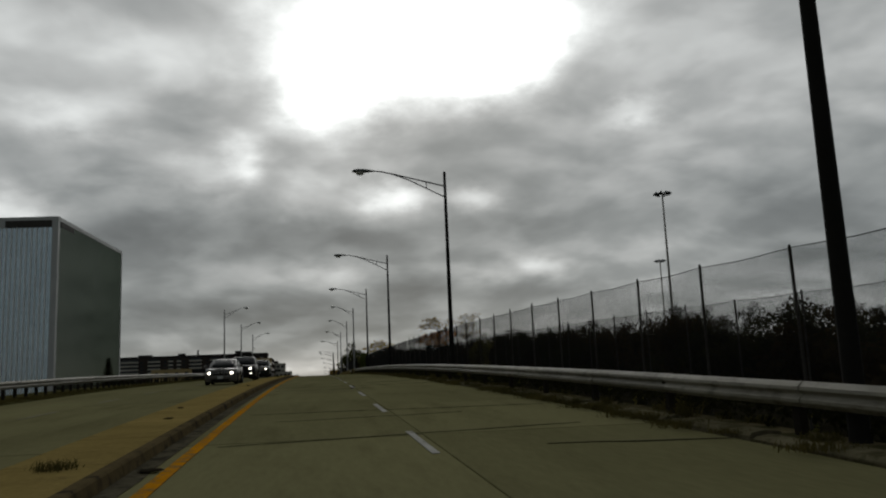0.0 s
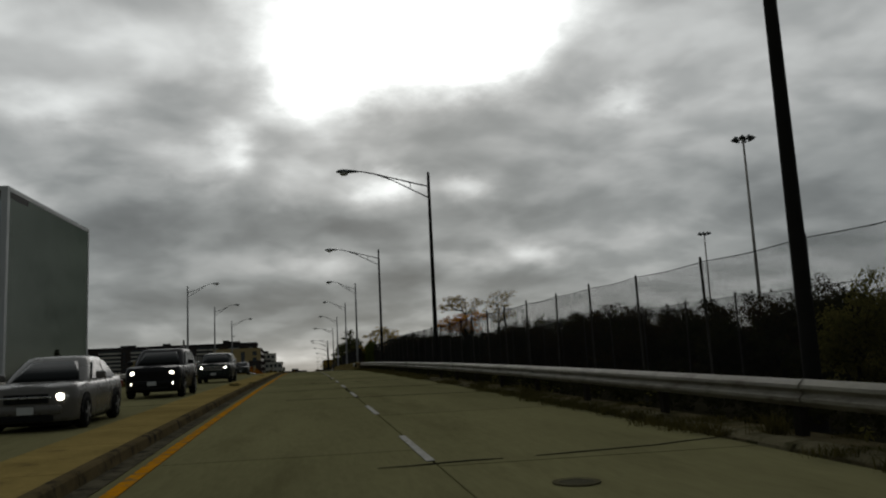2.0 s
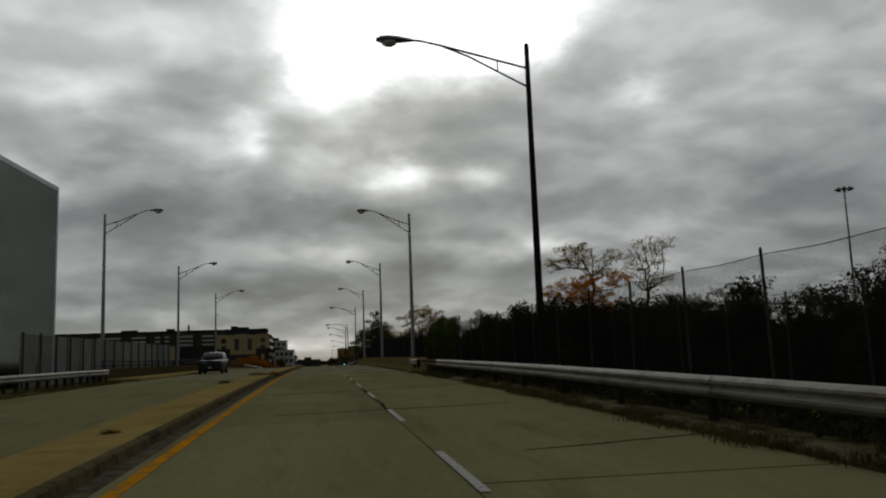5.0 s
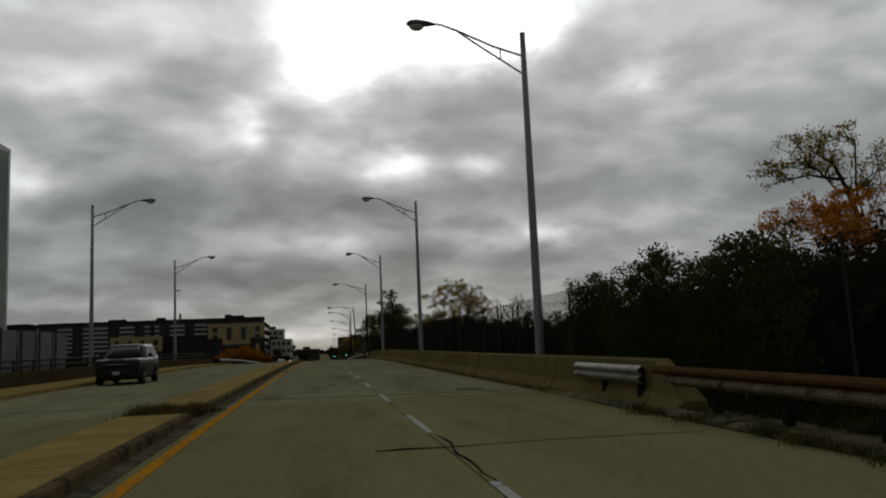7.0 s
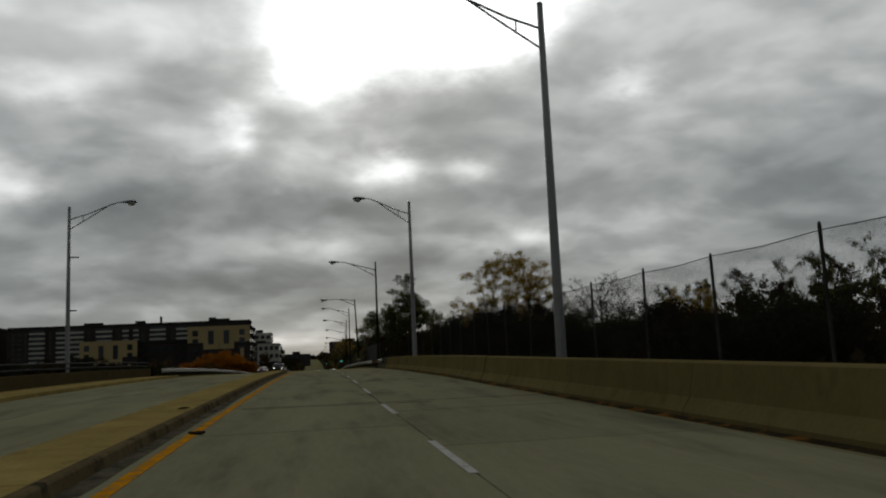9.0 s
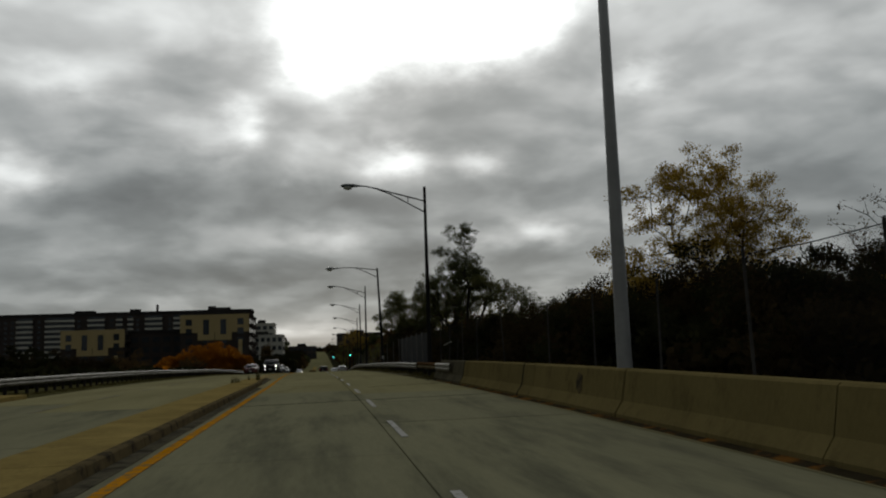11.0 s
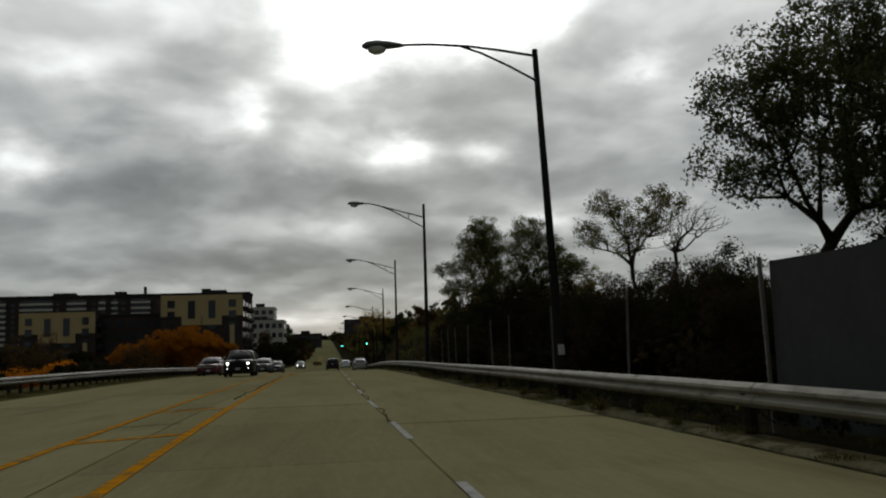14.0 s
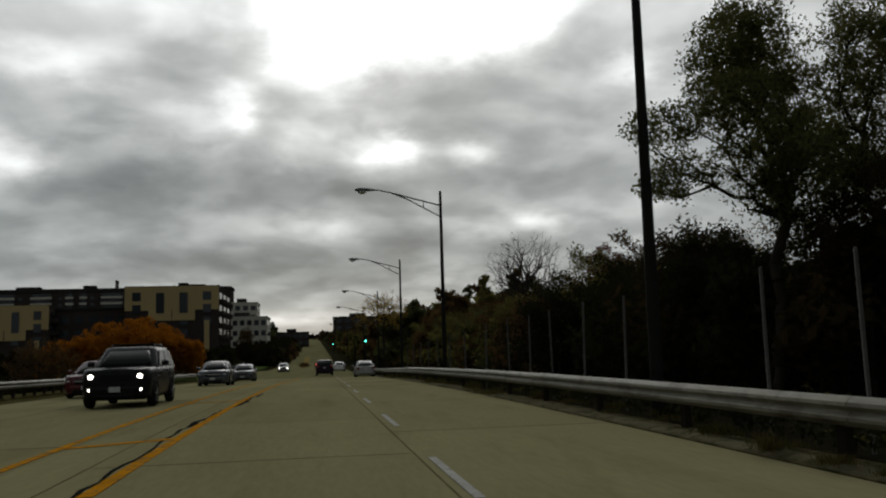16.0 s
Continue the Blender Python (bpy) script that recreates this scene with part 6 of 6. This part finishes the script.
def car(label, category, x, y, colour, style="sedan", facing=-1, lit=True, tail=False, rack=False, bright_grille=False):
    """Nose at local -y. facing: -1 comes towards lower y, 1 drives away."""
    t = thing("car", label, category, "cars", at=(x, y, 0))
    slope = (road_z(y + 2) - road_z(y - 2)) / 4
    t.matrix_basis = Matrix.Translation((x, y, road_z(y))) @ Matrix.Rotation(math.atan(slope), 4, "X") @ Matrix.Rotation(0 if facing < 0 else math.pi, 4, "Z")
    tall = style == "suv"
    L, W, H = (4.75, 0.94, 1.74) if tall else (4.55, 0.875, 1.44)
    lift, belt, hood = (0.30, 1.14, 1.06) if tall else (0.19, 0.93, 0.84)
    wr = 0.375 if tall else 0.315
    f, r = -L / 2, L / 2
    # lower body: rounded plan, drawn in at sill and shoulder, bonnet and tail rounded over
    def plan(z):
        a = (z - lift) / (belt - lift)
        pull = 0.05 * (1 - a) ** 2 + 0.035 * a ** 4
        return hoop(f + pull + 0.10 * max(0, a - 0.55), r - pull - 0.07 * max(0, a - 0.5), W - 0.05 * (1 - a) ** 3 - 0.045 * a ** 3, 0.34 if tall else 0.42, 8)
    levels = [lift, lift + 0.09, lift + 0.24, lift + 0.40, hood - 0.22, hood - 0.10]
    vs, fs = [], []
    for z in levels:
        vs += [(px, py, z) for px, py in plan(z)]
    n = len(plan(lift))
    nose, back = f + 1.55, r - (0.25 if tall else 1.05)
    for shrink, dz in ((0.985, 0.035), (0.95, 0.075), (0.88, 0.10), (0.5, 0.125)):
        for px, py in plan(hood - 0.10):
            rise = max(0.0, min(1.0, (py - f) / (nose - f))) ** 0.7 * (belt - hood) + 0.05 * max(0.0, min(1.0, (py - f) / 0.6))
            vs.append((px * shrink, py * (0.993 if shrink > 0.9 else 0.98), hood - 0.10 + dz * 0.8 + rise * (1 if shrink < 0.96 else 0.55)))
    rows = len(levels) + 4
    for j in range(rows - 1):
        fs += [(j * n + i, j * n + (i + 1) % n, (j + 1) * n + (i + 1) % n, (j + 1) * n + i) for i in range(n)]
    fs += [tuple(range(n - 1, -1, -1)), tuple(range((rows - 1) * n, rows * n))]
    piece("body", mesh_of("body", vs, fs, colour, True), t)
    # cabin: rounded rings narrowing to the roof
    fb, ft, rt, rb = (f + 1.28, f + 2.08, r - 0.62, r - 0.16) if tall else (f + 1.08, f + 2.02, r - 1.45, r - 0.58)
    wb, wt = W * 0.94, W * (0.76 if tall else 0.68)
    zb, zt = belt - 0.08, H
    rings = []
    for a in (0.0, 0.14, 0.5, 0.80, 0.93):
        e = a ** 1.08
        rings.append((hoop(fb + (ft - fb) * e, rb + (rt - rb) * e ** 1.4, wb + (wt - wb) * a ** 1.25, 0.20 + 0.10 * a, 5), zb + (zt - zb) * a))
    cap = [([(px * q, (py - (ft + rt) / 2) * q + (ft + rt) / 2) for px, py in rings[-1][0]], z) for q, z in ((0.93, zt - 0.035), (0.80, zt - 0.012), (0.45, zt))]
    vs, fs, n = [], [], 24
    for pts, z in rings + cap:
        vs += [(px, py, z) for px, py in pts]
    for j in range(len(rings) + len(cap) - 1):
        fs += [(j * n + i, j * n + (i + 1) % n, (j + 1) * n + (i + 1) % n, (j + 1) * n + i) for i in range(n)]
    fs.append(tuple(range((len(rings) + len(cap) - 1) * n, (len(rings) + len(cap)) * n)))
    piece("cabin", mesh_of("cabin", vs, fs, colour, True), t)
    glass = rings[1:4]
    piece("windscreen", mesh_of("windscreen", *shell(glass, 0.008, 22, 25), M_CARGLASS, True), t)
    piece("rear_window", mesh_of("rear_window", *shell(glass, 0.008, 10, 13), M_CARGLASS, True), t)
    for a0, a1 in ((5, 6), (17, 18)):
        q = [Vector((*glass[0][0][a0], glass[0][1])), Vector((*glass[0][0][a1], glass[0][1])), Vector((*glass[-1][0][a1], glass[-1][1])), Vector((*glass[-1][0][a0], glass[-1][1]))]
        side = 1 if a0 == 5 else -1
        spans = ((0.02, 0.40), (0.45, 0.74), (0.79, 0.98)) if tall else ((0.02, 0.50), (0.55, 0.96))
        for lo, hi in spans:
            if side < 0:
                lo, hi = 1 - hi, 1 - lo
            c = [q[0].lerp(q[1], lo), q[0].lerp(q[1], hi), q[3].lerp(q[2], hi), q[3].lerp(q[2], lo)]
            piece("side_window", mesh_of("side_window", *pane(c, Vector((side, 0, 0.35)), 0.97, 0.035, 0.008), M_CARGLASS), t)
    for sx in (-1, 1):
        for wy in (f + 0.90, r - 0.98):
            # Solid black half disc stands in for the shade of an open wheel well.
            arch = [(wr + 0.075) * math.cos(a) for a in np.linspace(0, math.pi, 13)], [(wr + 0.075) * math.sin(a) for a in np.linspace(0, math.pi, 13)]
            av = [(sx * (W - 0.14), wy + c, wr + d) for c, d in zip(*arch)] + [(sx * (W + 0.008), wy + c, wr + d) for c, d in zip(*arch)]
            piece("shade_wheel_well", mesh_of("shade_wheel_well", av, [tuple(range(13)), tuple(range(25, 12, -1)), (0, 13, 25, 12)] + [(i, i + 1, i + 14, i + 13) for i in range(12)], M_TRIM), t)
            bm = bmesh.new()
            bmesh.ops.create_cone(bm, cap_ends=True, segments=22, radius1=wr, radius2=wr, depth=0.22, matrix=Matrix.Translation((sx * (W - 0.085), wy, wr)) @ Matrix.Rotation(math.pi / 2, 4, "Y"))
            bmesh.ops.bevel(bm, geom=[e for e in bm.edges if e.calc_face_angle(0) > 1], offset=0.035, segments=2, affect="EDGES")
            tyre = part("wheel", bm, M_TYRE, t, "black tyre")
            bm = bmesh.new()
            bmesh.ops.create_cone(bm, cap_ends=True, segments=16, radius1=0.075, radius2=0.06, depth=0.03, matrix=Matrix.Translation((sx * (W + 0.03), wy, wr)) @ Matrix.Rotation(sx * math.pi / 2, 4, "Y"))
            for i in range(5):
                turn = Matrix.Translation((sx * (W + 0.028), wy, wr)) @ Matrix.Rotation(2 * math.pi * i / 5 + 0.3, 4, "X")
                bmesh.ops.create_cube(bm, size=1, matrix=turn @ Matrix.Translation((0, 0, wr * 0.36)) @ Matrix.Diagonal((0.02, 0.06, wr * 0.56, 1)))
            part("rim", bm, M_RIM, tyre, "grey five-spoke rim")
        piece("mirror", box_mesh("mirror", sx * (W + 0.11) - 0.10, sx * (W + 0.11) + 0.10, fb + 0.42, fb + 0.55, belt + 0.01, belt + 0.17, colour if not bright_grille else M_CHROME, 0.045), t)
        hx = sx * W * 0.70
        bm = bmesh.new()
        bmesh.ops.create_uvsphere(bm, u_segments=12, v_segments=8, radius=1, matrix=Matrix.Translation((hx, f + 0.16, hood - 0.19)) @ Matrix.Rotation(sx * 0.5, 4, "Z") @ Matrix.Diagonal((0.17, 0.10, 0.075, 1)))
        lens = part("headlight", bm, M_HEADOFF, t, "clear headlight lens", True)
        if lit:
            bm = bmesh.new()
            bmesh.ops.create_uvsphere(bm, u_segments=12, v_segments=8, radius=1, matrix=Matrix.Translation((hx - sx * 0.02, f + 0.055, hood - 0.19)) @ Matrix.Diagonal((0.088, 0.04, 0.075, 1)))
            part("lamp_bulb", bm, M_HEADLIGHT, lens, "lit headlamp", True)
        if rack and lit:
            bm = bmesh.new()
            bmesh.ops.create_uvsphere(bm, u_segments=10, v_segments=6, radius=0.055, matrix=Matrix.Translation((hx, f + 0.06, lift + 0.22)))
            part("fog_lamp", bm, M_HEADLIGHT, t, "lit fog lamp", True)
        piece("tail_light", box_mesh("tail_light", sx * W * 0.80 - 0.13, sx * W * 0.80 + 0.13, r - 0.20, r - 0.035, belt - 0.26, belt - (0.0 if tall else 0.08), M_TAIL_LIT if tail else M_TAIL, 0.03), t, "red tail light")
    gw, gz0, gz1 = (W * 0.46, hood - 0.30, hood - 0.12) if not bright_grille else (W * 0.52, hood - 0.32, hood - 0.10)
    grille = piece("grille", box_mesh("grille", -gw, gw, f - 0.004, f + 0.1, gz0, gz1, M_TRIM, 0.02), t)
    if bright_grille:
        for i in range(8):
            gx = -gw + 0.03 + i * (2 * gw - 0.06) / 7
            piece("grille_bar", box_mesh("grille_bar", gx - 0.026, gx + 0.026, f - 0.03, f + 0.02, gz0 + 0.02, gz1 - 0.02, M_CHROME, 0.008), grille, "chrome grille bar")
        for z in (gz0, gz1 - 0.025):
            piece("grille_frame", box_mesh("grille_frame", -gw, gw, f - 0.03, f + 0.02, z, z + 0.025, M_CHROME, 0.008), grille, "chrome grille frame")
    elif not rack:
        piece("grille_bar", box_mesh("grille_bar", -gw * 1.1, gw * 1.1, f - 0.02, f + 0.03, hood - 0.20, hood - 0.17, M_CHROME, 0.008), grille, "thin chrome bar")
    piece("bumper", box_mesh("bumper", -W * 0.72, W * 0.72, f - 0.03, f + 0.25, lift + 0.14, lift + 0.32, colour, 0.07), t)
    piece("lower_intake", box_mesh("lower_intake", -W * 0.55, W * 0.55, f - 0.005, f + 0.2, lift + 0.01, lift + 0.13, M_TRIM, 0.02), t)
    piece("rear_bumper", box_mesh("rear_bumper", -W * 0.76, W * 0.76, r - 0.25, r + 0.03, lift + 0.10, lift + 0.32, colour, 0.07), t)
    piece("plate", box_mesh("plate", -0.15, 0.15, f - 0.045, f - 0.031, lift + 0.15, lift + 0.29, M_PLATE, 0.004), t, "pale blank plate")
    piece("plate", box_mesh("plate", -0.15, 0.15, r - 0.055, r - 0.02, belt - 0.34, belt - 0.20, M_PLATE, 0.004), t, "pale blank plate")
    piece("underbody", box_mesh("underbody", -W * 0.8, W * 0.8, f + 0.3, r - 0.3, lift - 0.08, lift + 0.05, M_TRIM, 0.02), t)
    if rack:
        for sx in (-1, 1):
            piece("roof_rail", mesh_of("roof_rail", *tube([(sx * wt * 0.86, ft + 0.25, zt - 0.03), (sx * wt * 0.86, ft + 0.38, zt + 0.05), (sx * wt * 0.86, rt - 0.38, zt + 0.05), (sx * wt * 0.86, rt - 0.25, zt - 0.03)], 0.024, 6), M_TRIM, True), t)
        for yy in (ft + 0.55, rt - 0.5):
            piece("cross_bar", mesh_of("cross_bar", *tube([(-wt * 0.86, yy, zt + 0.06), (wt * 0.86, yy, zt + 0.06)], 0.03, 6), M_TRIM, True), t)
    return t


P_SILVER, P_BLACK, P_DARK = paint("silver_paint", (0.26, 0.26, 0.25)), paint("black_paint", (0.012, 0.012, 0.013)), paint("dark_green_paint", (0.02, 0.024, 0.022))
P_PURPLE, P_WHITE, P_BLUE = paint("dark_plum_paint", (0.02, 0.014, 0.020)), paint("white_paint", (0.62, 0.64, 0.66)), paint("slate_blue_paint", (0.05, 0.055, 0.065))
P_MAROON, P_BRONZE = paint("maroon_paint", (0.07, 0.012, 0.016)), paint("grey_bronze_paint", (0.10, 0.095, 0.088))


def lane_car(u, y, *a, **k):
    return car(a[0], a[1], line_x(y) + u, y, *a[2:], **k)


lane_car(-3.35, 50.6, "grey-bronze sedan with lit headlights on the oncoming lane", "car", P_BRONZE)
lane_car(-3.35, 64.0, "large black utility vehicle with lit headlights", "car", P_BLACK, "suv", bright_grille=False, rack=True)
lane_car(-3.35, 83.8, "dark utility vehicle with a bright slotted grille", "car", P_DARK, "suv", bright_grille=True)
lane_car(-6.75, 150.3, "old dark utility vehicle with unlit headlights", "car", P_DARK, "suv", lit=False)
lane_car(-3.4, 286.5, "black utility vehicle with roof bars and lit headlights", "car", P_BLACK, "suv", rack=True)
lane_car(-3.9, 312.0, "slate blue sedan with unlit headlights", "car", P_BLUE, lit=False)
lane_car(-4.2, 332.5, "slate blue sedan following another car", "car", P_BLUE, lit=False)
lane_car(-6.6, 296.0, "maroon hatchback with clear headlights", "car", P_MAROON, lit=False)
lane_car(-4.0, 401.0, "silver car with lit headlights far along the road", "car", P_SILVER)
car("silver sedan driving away in the nearside lane", "car", 4.08, 338.5, P_SILVER, "sedan", 1, lit=False)
car("dark plum utility vehicle driving away ahead", "car", 0.72, 357.0, P_PURPLE, "suv", 1, lit=False)
car("white sedan driving away further ahead", "car", 3.53, 394.0, P_WHITE, "sedan", 1, lit=False)
car("red car braking far ahead", "car", 0.9, 432.0, P_MAROON, "sedan", 1, lit=False, tail=True)

# ---- traffic signals far ahead ----
M_GREEN = mat("green_signal_lens", (0.1, 0.5, 0.45), 0.3, emit=(0.1, 1.0, 0.75, 4.0), bump=0)


def signal(x, y, z):
    t = thing("traffic_signal", "black traffic signal showing green on a dark post", "traffic signal", "traffic signals", at=(x, y, road_z(y)))
    h = z - road_z(y)
    piece("post", mesh_of("post", *tube([(0, 0.2, -0.2), (0, 0.2, h + 0.8)], 0.09, 8), M_DARKPOLE, True), t)
    piece("housing", box_mesh("housing", -0.2, 0.2, -0.12, 0.12, h - 0.25, h + 0.9, M_TRIM, 0.03), t)
    for dz, m in ((0.0, M_GREEN), (0.33, M_TRIM), (0.66, M_TRIM)):
        bm = bmesh.new()
        bmesh.ops.create_uvsphere(bm, u_segments=10, v_segments=6, radius=0.14, matrix=Matrix.Translation((0, -0.12, h + dz)))
        part("lens", bm, m, t, "lit green lens" if m is M_GREEN else "dark lens", True)


signal(7.6, 392, 7.7)
signal(4.6, 470, 7.7)

# ---- weeds, litter ----
M_WEED = leaf_mat("dry_weed", (0.036, 0.036, 0.012), (0.088, 0.072, 0.024))


def weed_mesh(seed, tall, wide, n, blade=0.006, tilt=0.45):
    r = np.random.default_rng(seed)
    vs, fs = [], []
    for i in range(n):
        p = np.array([r.normal() * wide * 0.4, r.normal() * wide * 0.4, 0])
        lean = r.normal(size=2) * tilt
        h = tall * (0.4 + 0.7 * r.random())
        a = r.random() * math.pi
        s = np.array([math.cos(a), math.sin(a), 0]) * blade
        m = len(vs)
        mid, tip = p + [lean[0] * h * 0.4, lean[1] * h * 0.4, h * 0.6], p + [lean[0] * h, lean[1] * h, h]
        vs += [p - s, p + s, mid + s * 0.9, tip, mid - s * 0.9]
        fs += [(m, m + 1, m + 2, m + 4), (m + 4, m + 2, m + 3)]
    return mesh_of("weed_clump", vs, fs, M_WEED)


weeds = [weed_mesh(60 + i, *a) for i, a in enumerate(((0.13, 0.26, 150), (0.26, 0.2, 120), (0.10, 0.5, 230), (0.46, 0.10, 70, 0.004, 0.20)))]
r = random.Random(77)
spots = []
for y in np.arange(-5, 124, 0.42):
    if noise.noise((y * 0.16, 4.0, 0)) > -0.12:
        spots.append((U_EDGE + r.uniform(-0.04, 0.10), y, 0.03, r.choice((0, 0, 0, 2))))
for y in np.arange(-5, 124, 0.9):
    spots.append((U_EDGE + r.choice((0.0, 0.04, 0.4, 0.8, 0.9)) + r.uniform(-0.04, 0.06), y + r.uniform(-0.4, 0.4), 0.06, r.choice((0, 0, 2, 2, 1))))
for y in np.arange(213, 330, 0.9):
    spots.append((U_EDGE + r.choice((-0.06, 0.3, 0.7, 0.9)) + r.uniform(-0.04, 0.06), y + r.uniform(-0.4, 0.4), 0.09, r.choice((0, 0, 2, 2, 1))))
for y in np.arange(-5, 126, 1.6):
    spots.append((r.choice((-1.72, -1.6, -0.62, -1.1)) + r.uniform(-0.05, 0.05), y + r.uniform(-0.6, 0.6), 0.14, 0) if r.random() < 0.06 else (-8.6, y, 0.04, 2))
spots += [(u, 128.0 + dy, 0.02, k) for u, dy, k in ((-0.7, 0.3, 1), (-0.9, -0.2, 0), (-1.2, 0.1, 2), (-1.5, 0.4, 1), (-1.65, -0.4, 2), (-1.75, 0.2, 1), (-1.4, -0.3, 1), (-1.8, -0.9, 0), (-0.5, 0.8, 0))]
spots += [(r.uniform(-1.95, -0.45), 128.2 + r.uniform(-1.4, 1.2), 0.03, r.choice((0, 1, 1, 2))) for _ in range(26)]
spots += [(-1.62, 217.0, 0.0, 3), (-1.5, 217.3, 0.0, 3), (-1.42, 217.6, 0.0, 3), (-1.3, 222.5, 0.09, 3), (-0.72, 221.0, 0.09, 3), (-0.78, 221.3, 0.09, 3), (-1.1, 216.4, 0.0, 2), (-0.55, 216.4, 0.0, 0)]
for y in np.arange(-5, 345, 1.1):
    if not 129 < y < 210:
        spots.append((-8.7 - r.uniform(0.0, 0.9), y, 0.05, r.choice((0, 2, 2))))
for u, y, dz, kind in spots:
    p = on_road(u, y, dz - 0.01)
    w = new("weed_clump", weeds[kind])
    w.matrix_basis = Matrix.Translation(p) @ Matrix.Rotation(r.uniform(0, 6.3), 4, "Z") @ Matrix.Diagonal((*([r.uniform(0.6, 1.25)] * 3), 1))
    tagged(w, "clump of dry roadside weeds in a crack", "weeds", "roadside weeds", "stuff")
M_DEBRIS = mat("dark_debris", (0.03, 0.025, 0.018), 0.9, vary=0.5)
for u, y, s, dz in ((-1.0, 36.5, 0.25, 0.155), (-0.2, 10.1, 0.3, 0.01), (-1.2, 68.0, 0.3, 0.155), (-0.9, 160.8, 0.25, 0.155), (-0.05, 156.4, 0.35, 0.012), (-1.3, 20.0, 0.2, 0.155), (-1.0, 16.5, 0.2, 0.155)):
    bm = bmesh.new()
    bmesh.ops.create_icosphere(bm, subdivisions=2, radius=s * 0.55)
    for v in bm.verts:
        v.co = Vector((v.co.x, v.co.y * 0.35, v.co.z * 0.14)) * (1 + 0.5 * noise.noise(v.co * 9))
    ob = part("road_debris", bm, M_DEBRIS, None, m=Matrix.Translation(on_road(u, y, dz + 0.02)) @ Matrix.Rotation(y, 4, "Z"))
    tagged(ob, "flattened dark scrap of debris on the concrete", "debris", "road debris")
